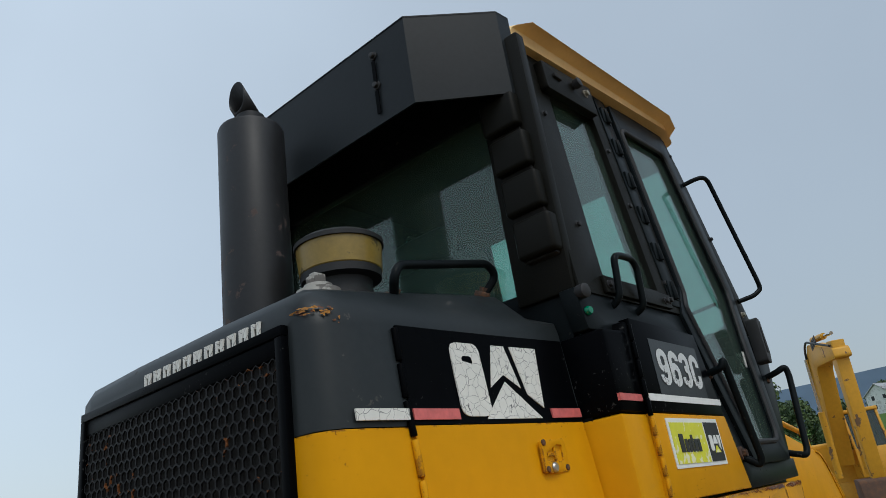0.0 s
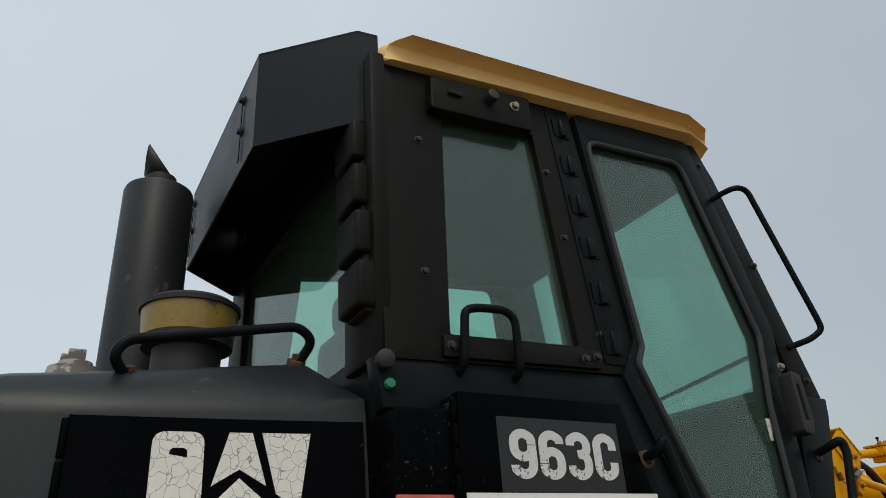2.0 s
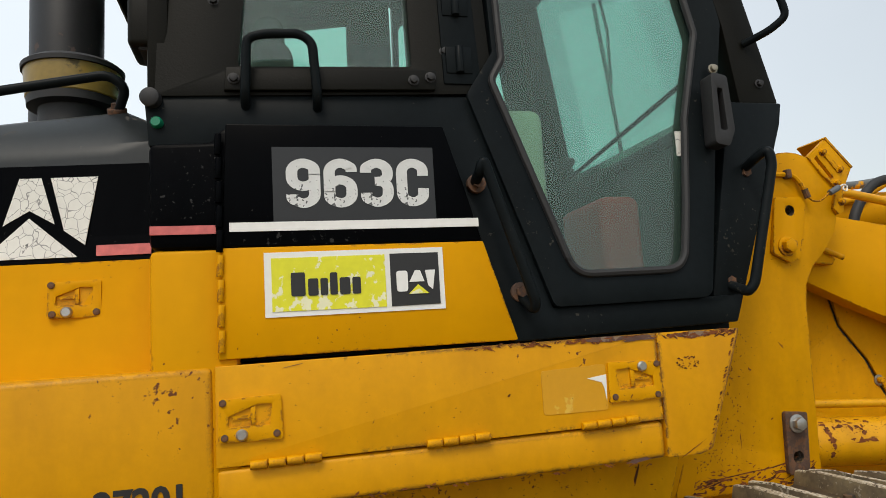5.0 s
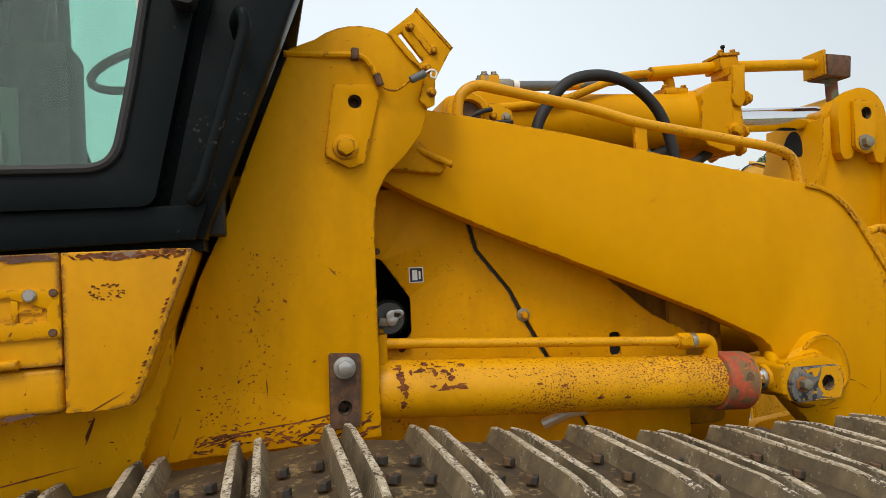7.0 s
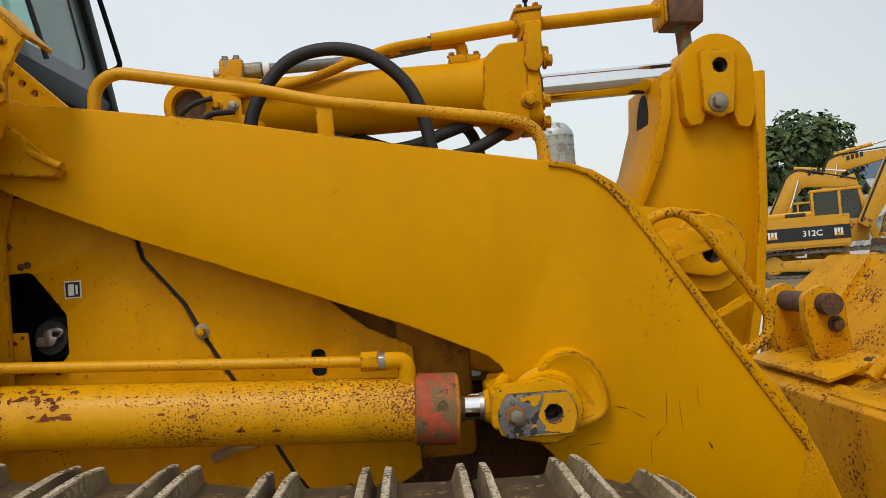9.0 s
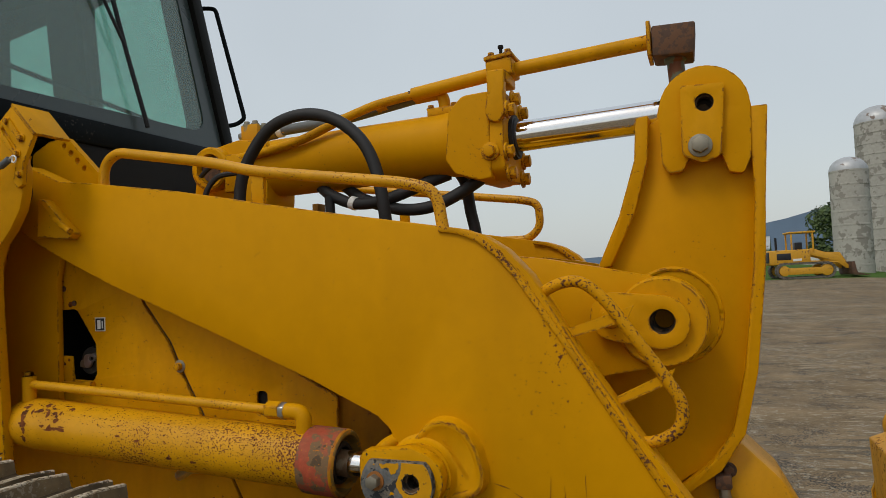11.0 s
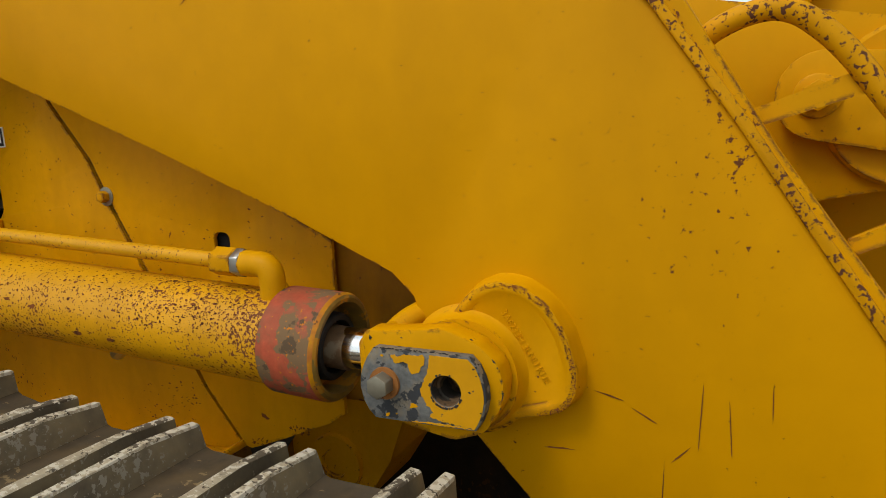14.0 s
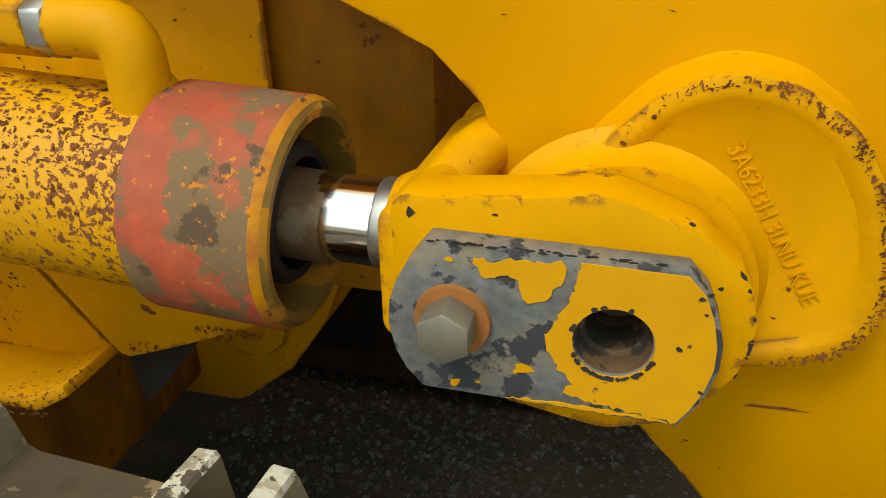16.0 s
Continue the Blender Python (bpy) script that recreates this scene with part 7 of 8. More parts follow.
# level indicator rod and pipe on the cylinder
rodp = part("indicator_pipe", tube([(4.912, -0.075, 1.966), (5.15, -0.075, 1.990), (5.545, -0.075, 2.010)], 0.0185, 0.02, 18), yellow_chip, tilt, "yellow indicator tube with chipped paint")
part("pipe_stop", rod((4.902, -0.075, 1.965), (4.916, -0.075, 1.9663), 0.0125, 14), rust_steel, rodp)
part("thin_pipe", tube([(4.365, -0.140, 1.834), (4.500, -0.145, 1.846), (4.590, -0.142, 1.862), (4.700, -0.122, 1.908), (4.800, -0.090, 1.948), (4.850, -0.078, 1.958), (4.912, -0.075, 1.965)], 0.0125, 0.06, 14), yellow_chip, tilt)
part("clamp", plate(rounded([(5.138, 1.968), (5.208, 1.974), (5.206, 2.018), (5.136, 2.012)], 0.006), -0.118, -0.035, b=0.004), yellow_chip, tilt)
part("clamp_cap", plate(rounded([(5.134, 2.013), (5.210, 2.019), (5.209, 2.029), (5.133, 2.023)], 0.003), -0.122, -0.030, b=0.002), yellow_chip, tilt)
arm_c = rounded([(5.150, 1.975), (5.196, 1.975), (5.192, 1.905), (5.196, 1.868), (5.178, 1.842), (5.152, 1.846), (5.140, 1.872), (5.150, 1.910)], [.004, .004, .02, .02, .015, .015, .02, .02])
part("clamp_arm", plate(arm_c, -0.160, -0.132, b=0.006, seg=3), yellow_chip, tilt)
part("clamp_shoulder", plate(rounded([(5.148, 1.945), (5.198, 1.945), (5.198, 1.976), (5.148, 1.976)], 0.006), -0.150, -0.050, b=0.005), yellow_chip, tilt)
bolt(tilt, (5.150, -0.105, 2.026), 0.016, yellow_chip, (0, 0, 1))
bolt(tilt, (5.195, -0.105, 2.029), 0.016, yellow_chip, (0, 0, 1))
part("stud", rod((5.172, -0.088, 2.02), (5.172, -0.088, 2.052), 0.0045, 10), void, tilt)
part("stud_head", rod((5.172, -0.088, 2.050), (5.172, -0.088, 2.058), 0.0075, 10, b=0.001), void, tilt)
bolt(tilt, (5.197, -0.148, 1.872), 0.030, yellow_chip, (1, 0, 0))
bolt(tilt, (5.199, -0.100, 1.908), 0.030, yellow_chip, (1, 0, 0))
sensor = part("sensor_box", plate([(5.552, 1.962), (5.645, 1.956), (5.652, 2.032), (5.552, 2.036)], -0.118, -0.02, b=0.006), rust_steel, loader, "rusty sensor box")
part("sensor_plate", box(5.540, 5.550, -0.115, -0.02, 1.966, 2.050, 0.002), yellow_chip, sensor)
part("sensor_neck", turned((5.600, -0.075, 2.00), (5.605, -0.075, 1.885), [(0, 0.026), (0.4, 0.026), (0.45, 0.020), (1, 0.020)], 20), worn(material("greenish_rubber", (0.09, 0.10, 0.06), 0.7, vary=0.2), RUST, 0.15, 15, 6), sensor)
# hydraulic hoses
hose_pts = [(4.44, -0.23, 1.60), (4.446, -0.23, 1.727), (4.478, -0.23, 1.809), (4.551, -0.23, 1.887), (4.648, -0.23, 1.911), (4.743, -0.23, 1.890), (4.820, -0.23, 1.830), (4.862, -0.23, 1.751), (4.883, -0.23, 1.643), (4.885, -0.22, 1.54)]
part("hydraulic_hose", tube(arc_points(hose_pts, 54), 0.0165, 0.01, 14), rubber, loader, "black hydraulic hose in a high loop")
part("hydraulic_hose", tube(arc_points([(4.60, -0.06, 1.74), (4.66, -0.10, 1.705), (4.74, -0.11, 1.674), (4.835, -0.11, 1.678), (4.94, -0.08, 1.716), (5.00, -0.05, 1.74)], 36), 0.0165, 0.01, 12), rubber, loader, "black hydraulic hose")
part("hydraulic_hose", tube(arc_points([(4.66, -0.02, 1.74), (4.76, -0.09, 1.685), (4.876, -0.10, 1.648), (4.979, -0.10, 1.653), (5.088, -0.09, 1.704), (5.11, -0.08, 1.73)], 36), 0.0165, 0.01, 12), rubber, loader, "black hydraulic hose")
part("hydraulic_hose", tube(arc_points([(4.99, 0.06, 1.76), (5.016, 0.04, 1.718), (5.033, 0.02, 1.643), (5.046, 0.02, 1.570), (5.05, 0.02, 1.46)], 30), 0.0165, 0.01, 12), rubber, loader, "black hydraulic hose")
part("hose_band", rod((4.726, -0.108, 1.679), (4.742, -0.110, 1.673), 0.019, 16), white_paint, loader, "pale band round a hose")
part("cable", tube(arc_points([(4.29, -0.20, 1.62), (4.30, -0.20, 1.72), (4.335, -0.19, 1.775), (4.40, -0.18, 1.785)], 24), 0.008, 0.01, 8), rubber, loader)
part("hose_post", box(4.612, 4.632, -0.13, -0.09, 1.60, 1.682, 0.003), yellow_brown, loader)
part("hose_stub", rod((4.660, -0.11, 1.60), (4.658, -0.11, 1.70), 0.014, 14), rubber, loader)

# ---- tracks ----
PITCH = 0.1775
RUN = [(2.05, 1.000), (2.6, 1.000), (3.1, 1.022), (3.30, 1.032), (3.465, 1.063), (3.645, 1.078), (3.828, 1.095), (4.015, 1.072), (4.19, 1.048), (4.366, 1.038), (4.535, 1.005), (4.71, 1.001), (4.89, 0.990), (4.96, 0.990)]


def track_line():
    """The closed line of the grouser tips, evenly stepped: the upper run, round the idler, along the ground and round the sprocket."""
    pts = [Vector((x, z)) for x, z in RUN]
    r = 0.4885
    pts += [Vector((5.02 + r * math.sin(a), 0.5015 + r * math.cos(a))) for a in [math.pi * k / 24 for k in range(1, 24)]]
    pts += [Vector((5.00 - 0.2 * k, 0.013)) for k in range(1, 15)]
    r = 0.4935
    pts += [Vector((2.15 - r * math.sin(a), 0.5065 - r * math.cos(a))) for a in [math.pi * k / 22 for k in range(1, 22)]]
    pts.append(pts[0])
    return pts


def along(pts, d):
    for a, b in zip(pts, pts[1:]):
        l = (b - a).length
        if d <= l:
            return a + (b - a) * d / l
        d -= l
    return pts[-1].copy()


line = track_line()
total = sum((b - a).length for a, b in zip(line, line[1:]))
count = round(total / PITCH)
step = total / count
run_to = 0.0
for a, b in zip(line, line[1:]):
    if b.x >= 4.016:
        run_to += (a - b).length * (4.016 - a.x) / (b.x - a.x)
        break
    run_to += (b - a).length
phase = run_to % step
W0, W1 = -1.075, -0.604


def shoe_mesh(n_side=1):
    """One double-grouser shoe, its joint edges at plus and minus half a pitch along x, tips at z = 0."""
    h = step / 2
    prof = [(-h - 0.010, -0.052), (-h - 0.004, -0.042), (-h + 0.0035, -0.040), (-h + 0.009, -0.002), (-h + 0.011, 0.0), (-h + 0.0215, 0.0), (-h + 0.0235, -0.003), (-h + 0.032, -0.039), (-h + 0.040, -0.042),
            (h - 0.052, -0.042), (h - 0.044, -0.039), (h - 0.0345, -0.003), (h - 0.0325, 0.0), (h - 0.0215, 0.0), (h - 0.0195, -0.002), (h - 0.014, -0.040), (h - 0.008, -0.052), (h - 0.014, -0.058), (-h - 0.002, -0.058)]
    bm = bmesh.new()
    cols = 7
    rows = []
    for i in range(cols):
        y = W0 + (W1 - W0) * i / (cols - 1)
        rows.append([bm.verts.new((x, y, z - (0.009 if z > -0.02 and i in (0, cols - 1) else 0) + random.uniform(-0.0016, 0.0016) * (z > -0.02))) for x, z in prof])
    for a, b in zip(rows, rows[1:]):
        for i in range(len(prof)):
            j = (i + 1) % len(prof)
            bm.faces.new((a[i], a[j], b[j], b[i]))
    bm.faces.new(rows[0])
    bm.faces.new(list(reversed(rows[-1])))
    bmesh.ops.recalc_face_normals(bm, faces=bm.faces)
    me = bpy.data.meshes.new("shoe")
    bm.to_mesh(me)
    bm.free()
    me.materials.append(track_plate)
    me.materials.append(track_bar)
    me.materials.append(grouser_side)
    for p in me.polygons:
        c = p.center
        if c.z > -0.008:
            p.material_index = 1
        elif c.z > -0.038:
            p.material_index = 2
    me.set_sharp_from_angle(angle=radians(30))
    me.polygons.foreach_set("use_smooth", [True] * len(me.polygons))
    return me


random.seed(11)
shoe_variants = [shoe_mesh() for _ in range(4)]
# lower-run shoes: a copy darkened in colour to look shaded
shaded_shoe = shoe_variants[0].copy()
shaded_shoe.name = "shoe"
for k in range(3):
    shaded_shoe.materials[k] = shaded_grimy_steel
bm = rod((0, 0, -0.037), (0, 0, -0.023), 0.0125, 6, b=0.0015)
bolt_me = bpy.data.meshes.new("shoe_bolt")
bm.to_mesh(bolt_me)
bm.free()
bolt_me.materials.append(worn(material("dark_bolt", (0.05, 0.043, 0.036), 0.6, 0.4, vary=0.3), (0.15, 0.09, 0.05), 0.15, 30, 20))

for s in (1, -1):
    track = part("track", rod((5.02, s * 0.74, 0.50), (5.02, s * 0.95, 0.50), 0.40, 40, b=0.02), rust_steel, loader, "worn steel track with double grousers")
    part("sprocket", rod((2.15, s * 0.78, 0.505), (2.15, s * 0.92, 0.505), 0.40, 30, b=0.02), rust_steel, track)
    part("roller_frame", box(2.4, 4.7, min(s * 0.74, s * 0.96), max(s * 0.74, s * 0.96), 0.22, 0.52, 0.03), yellow_chip, track)
    # plates added inside the track to block light, in the shade-toned steel
    part("roller_shade_plate", box(2.5, 4.85, min(s * 0.665, s * 0.70), max(s * 0.665, s * 0.70), 0.075, 0.50, 0.008), shaded_grimy_steel, track, "added plate that blocks light, in steel darkened as if shaded")
    part("chain_guide", box(2.3, 5.0, min(s * 0.64, s * 0.72), max(s * 0.64, s * 0.72), 0.055, 0.085, 0.006), shaded_grimy_steel, track)
    for i in range(count):
        mid = along(line, (phase + step * (i + 0.5)) % total)
        a, b = along(line, (phase + step * i) % total), along(line, (phase + step * (i + 1)) % total)
        d = (b - a).normalized()
        turn = math.atan2(d.y, d.x)
        m = Matrix.Translation((mid.x, 0 if s > 0 else 1.679, mid.y)) @ Matrix.Rotation(-turn, 4, "Y")
        shoe = new("shoe", shoe_variants[i % 4] if mid.y > 0.3 else shaded_shoe)
        shoe.parent = track
        shoe.matrix_parent_inverse = world_of(track).inverted()
        shoe.matrix_basis = m
        if s > 0 and 2.9 < mid.x < 5.3 and mid.y > 0.6:
            for bx in (-0.034, 0.026):
                for by in (-0.915, -0.800):
                    bo = new("bolt", bolt_me)
                    bo.parent = track
                    bo.matrix_parent_inverse = world_of(track).inverted()
                    bo.matrix_basis = m @ Matrix.Translation((bx, by, 0)) @ Matrix.Rotation(random.uniform(0, 1), 4, "Z")

# ---- the loader's own bucket, low in front of the arms ----
bucket_paint = edge_worn(worn(grimy(material("bucket_yellow", (0.60, 0.27, 0.004), 0.5, vary=0.1, bump=0.2, spec=0.09), BROWN, 0.75, 6.0), (0.14, 0.050, 0.022), 0.135, 70, 6), RUST, 0.012, 0.49)
bucket = part("bucket_back", plate([(5.93, 0.10), (6.02, 0.02), (6.95, 0.02), (6.95, 0.06), (6.20, 0.10), (6.08, 0.30), (6.02, 0.80), (6.00, 0.84), (5.90, 0.80)], -1.14, 1.14, b=0.006), bucket_paint, loader, "chipped yellow bucket resting on the ground")
both(lambda s: part("side_plate", mirrored(plate([(5.93, 0.03), (6.95, 0.03), (6.90, 0.25), (6.35, 0.95), (6.00, 0.86), (5.90, 0.60)], -1.17, -1.14, b=0.004), s), bucket_paint, bucket))
bm = bmesh.new()
for o in (0.0, 0.022):
    for c in ((6.02 + o, -0.98, 0.86 - o), (6.02 + o, 0.98, 0.86 - o), (6.40 + o, 0.62, 1.34 - o), (6.40 + o, -0.62, 1.34 - o)):
        bm.verts.new(c)
vs = list(bm.verts)
for f in ((0, 1, 2, 3), (7, 6, 5, 4), (0, 4, 5, 1), (1, 5, 6, 2), (2, 6, 7, 3), (3, 7, 4, 0)):
    bm.faces.new([vs[i] for i in f])
part("spill_plate", bm, bucket_paint, bucket, "rust-specked spill plate")
for y in (-0.30, 0.30):
    part("spill_rib", plate([(5.98, 0.86), (6.37, 1.33), (6.39, 1.31), (6.16, 0.86)], y - 0.01, y + 0.01, b=0.002), bucket_paint, bucket)
part("top_tube", rod((5.96, -1.1, 0.84), (5.96, 0.85, 0.84), 0.085, 24), bucket_paint, bucket)
part("channel", plate([(5.78, 0.70), (6.00, 0.74), (6.00, 0.94), (5.78, 0.90)], -0.62, -0.30, holes=[[(5.80, 0.73), (5.98, 0.765), (5.98, 0.915), (5.80, 0.88)]], b=0.003), bucket_paint, bucket)
for y in (-0.62, -0.34, 0.34, 0.62):
    part("hinge_ear", plate(rounded([(5.98, 0.20), (5.98, 0.80), (5.76, 0.78), (5.68, 0.70), (5.76, 0.30)], [0, .02, .08, .08, .02]), y - 0.03, y + 0.03, b=0.006), bucket_paint, bucket)
both(lambda s: part("hinge_pin", mirrored(rod((5.76, -0.66, 0.70), (5.76, -0.20, 0.70), 0.06, 24), s), rust_steel, bucket))
for y in (-0.05, 0.22):
    part("link_ear", plate(rounded([(5.92, 0.84), (6.04, 0.90), (6.02, 1.18), (5.95, 1.26), (5.86, 1.22), (5.86, 1.12)], [.01, .02, .05, .05, .05, .02]), y - 0.02, y + 0.02, b=0.004), bucket_paint, bucket)
part("link_pin", rod((5.94, -0.12, 1.18), (5.94, 0.30, 1.18), 0.042, 20), rust_steel, bucket)
bolt(bucket, (5.975, -0.072, 1.10), 0.04, rust_steel)
part("clamp_rod", rod((5.93, 0.34, 1.14), (5.84, 0.34, 0.60), 0.032, 20), chrome, bucket, "bright clamp cylinder rod")
part("clamp_head", rod((5.94, 0.28, 1.16), (5.94, 0.42, 1.16), 0.065, 20, b=0.01), bucket_paint, bucket)
part("top_flap", plate([(5.80, 0.925), (6.03, 0.985), (6.03, 1.000), (5.80, 0.940)], -0.28, 0.30, b=0.002), bucket_paint, bucket)

part("hose_pipe", tube([(5.86, -0.50, 0.96), (5.98, -0.50, 1.06), (6.12, -0.48, 1.08), (6.24, -0.40, 1.20)], 0.022, 0.05, 12), bucket_paint, bucket)
part("hose_pipe", tube([(5.86, -0.42, 0.96), (5.99, -0.42, 1.08), (6.14, -0.40, 1.10), (6.26, -0.32, 1.22)], 0.022, 0.05, 12), bucket_paint, bucket)
for k in range(4):
    bolt(bucket, (5.99, -0.60 + 0.12 * k, 0.97), 0.034, rust_steel, axis=(-1, 0, 0.6))

for ob in list(bucket.children):
    if ob.name.split(".")[0] in ("spill_plate", "spill_rib", "hose_pipe", "top_tube", "channel", "link_ear", "link_pin", "clamp_rod", "clamp_head", "top_flap", "bolt"):
        ob.location += Vector((0.15, 0.70, -0.08))
    elif ob.name.split(".")[0] in ("hinge_ear", "hinge_pin"):
        ob.location += Vector((-0.27, 0, -0.14))
bucket.location.x += 0.27

# ---- other machines in the yard ----
dark_glass = glass_material("dusty_machine_glass", (0.35, 0.42, 0.42))
machine_yellow = worn(material("yard_machine_yellow", (0.60, 0.30, 0.015), 0.5, vary=0.1, big=1.5, fine=12), (0.16, 0.09, 0.05), 0.10, 6, 1.2)
track_far = worn(material("dusty_track", (0.13, 0.115, 0.095), 0.8, vary=0.3, fine=12), (0.07, 0.06, 0.05), 0.2, 8, 2)
bandmat = material("black_band", (0.012, 0.013, 0.016), 0.5)


def builder(m, parent):
    def add(name, bm, mat, under=None, label="", smooth=True):
        bm.transform(m)
        return part(name, bm, mat, under or parent, label, smooth)
    return add


def crawler(add, length, gauge, width, height):
    """Two tracks with their shoes."""
    for s in (-1, 1):
        y0, y1 = s * gauge / 2 - width / 2, s * gauge / 2 + width / 2
        r = height / 2
        prof = circle(length / 2 - r, r, r, 14, 90, -90) + circle(-length / 2 + r, r, r, 14, 270, 90)
        inner = [(x * 0.93, r + (z - r) * 0.80) for x, z in prof]
        t = add("track", plate(prof, y0, y1, holes=[inner]), track_far)
        bm = bmesh.new()
        n = 44
        per = 2 * (length - 2 * r) + math.tau * r
        for i in range(n):
            d = per * i / n
            straight = length - 2 * r
            if d < straight:
                c, a = Vector((-straight / 2 + d, 0, 2 * r)), 0
            elif d < straight + math.pi * r:
                q = (d - straight) / r
                c, a = Vector((straight / 2 + r * math.sin(q), 0, r + r * math.cos(q))), q
            elif d < 2 * straight + math.pi * r:
                c, a = Vector((straight / 2 - (d - straight - math.pi * r), 0, 0)), math.pi
            else:
                q = (d - 2 * straight - math.pi * r) / r
                c, a = Vector((-straight / 2 - r * math.sin(q), 0, r - r * math.cos(q))), math.pi + q
            sh = box(-0.03, 0.03, y0 - 0.01, y1 + 0.01, -0.015, 0.03)
            sh.transform(Matrix.Translation(c) @ Matrix.Rotation(a, 4, "Y"))
            join(bm, sh)
        tagged(add("shoes", bm, track_far, t), kind="stuff")
        add("wheel", rod((length / 2 - r, y0 + 0.05, r), (length / 2 - r, y1 - 0.05, r), r * 0.72, 20, b=0.02), machine_yellow, t)
        add("wheel", rod((-length / 2 + r, y0 + 0.05, r), (-length / 2 + r, y1 - 0.05, r), r * 0.66, 20, b=0.02), machine_yellow, t)
        add("frame", box(-length / 2 + r, length / 2 - r, y0 + 0.06, y1 - 0.06, r * 0.5, r * 1.35, 0.03), machine_yellow, t)


def cabin(add, x0, x1, y0, y1, z0, z1, slope=0.15, frame_mat=None):
    """A cab of posts, roof and panes."""
    fm = frame_mat or machine_yellow
    c = add("cab_base", box(x0, x1, y0, y1, z0, z0 + 0.42 * (z1 - z0), 0.03), fm)
    zb = z0 + 0.42 * (z1 - z0)
    add("cab_top", box(x0 - 0.03, x1 - slope + 0.05, y0 - 0.02, y1 + 0.02, z1 - 0.10, z1, 0.03), fm, c)
    for x, dx in ((x0, 0), ((x0 + x1) / 2, 0), (x1 - 0.08, -slope)):
        for y in (y0, y1 - 0.07):
            bm = box(x, x + 0.08, y, y + 0.07, zb, z1 - 0.09, 0.01)
            for v in bm.verts:
                v.co.x += dx * (v.co.z - zb) / (z1 - zb)
            add("post", bm, fm, c)
    for y in (y0 + 0.02, y1 - 0.03):
        add("pane", plate([(x0 + 0.06, zb), (x1 - 0.05, zb), (x1 - slope, z1 - 0.09), (x0 + 0.06, z1 - 0.09)], y, y + 0.008), dark_glass, c, "", False)
    bm = box(x1 - 0.04, x1 - 0.03, y0 + 0.06, y1 - 0.06, zb, z1 - 0.09)
    for v in bm.verts:
        v.co.x -= slope * (v.co.z - zb) / (z1 - zb)
    add("pane", bm, dark_glass, c, "", False)
    add("pane", box(x0 + 0.02, x0 + 0.03, y0 + 0.06, y1 - 0.06, zb, z1 - 0.09), dark_glass, c, "", False)
    add("seat", box(x0 + 0.35, x0 + 0.5, (y0 + y1) / 2 - 0.22, (y0 + y1) / 2 + 0.22, zb - 0.1, zb + 0.5, 0.06, None, 3), bandmat, c)
    return c


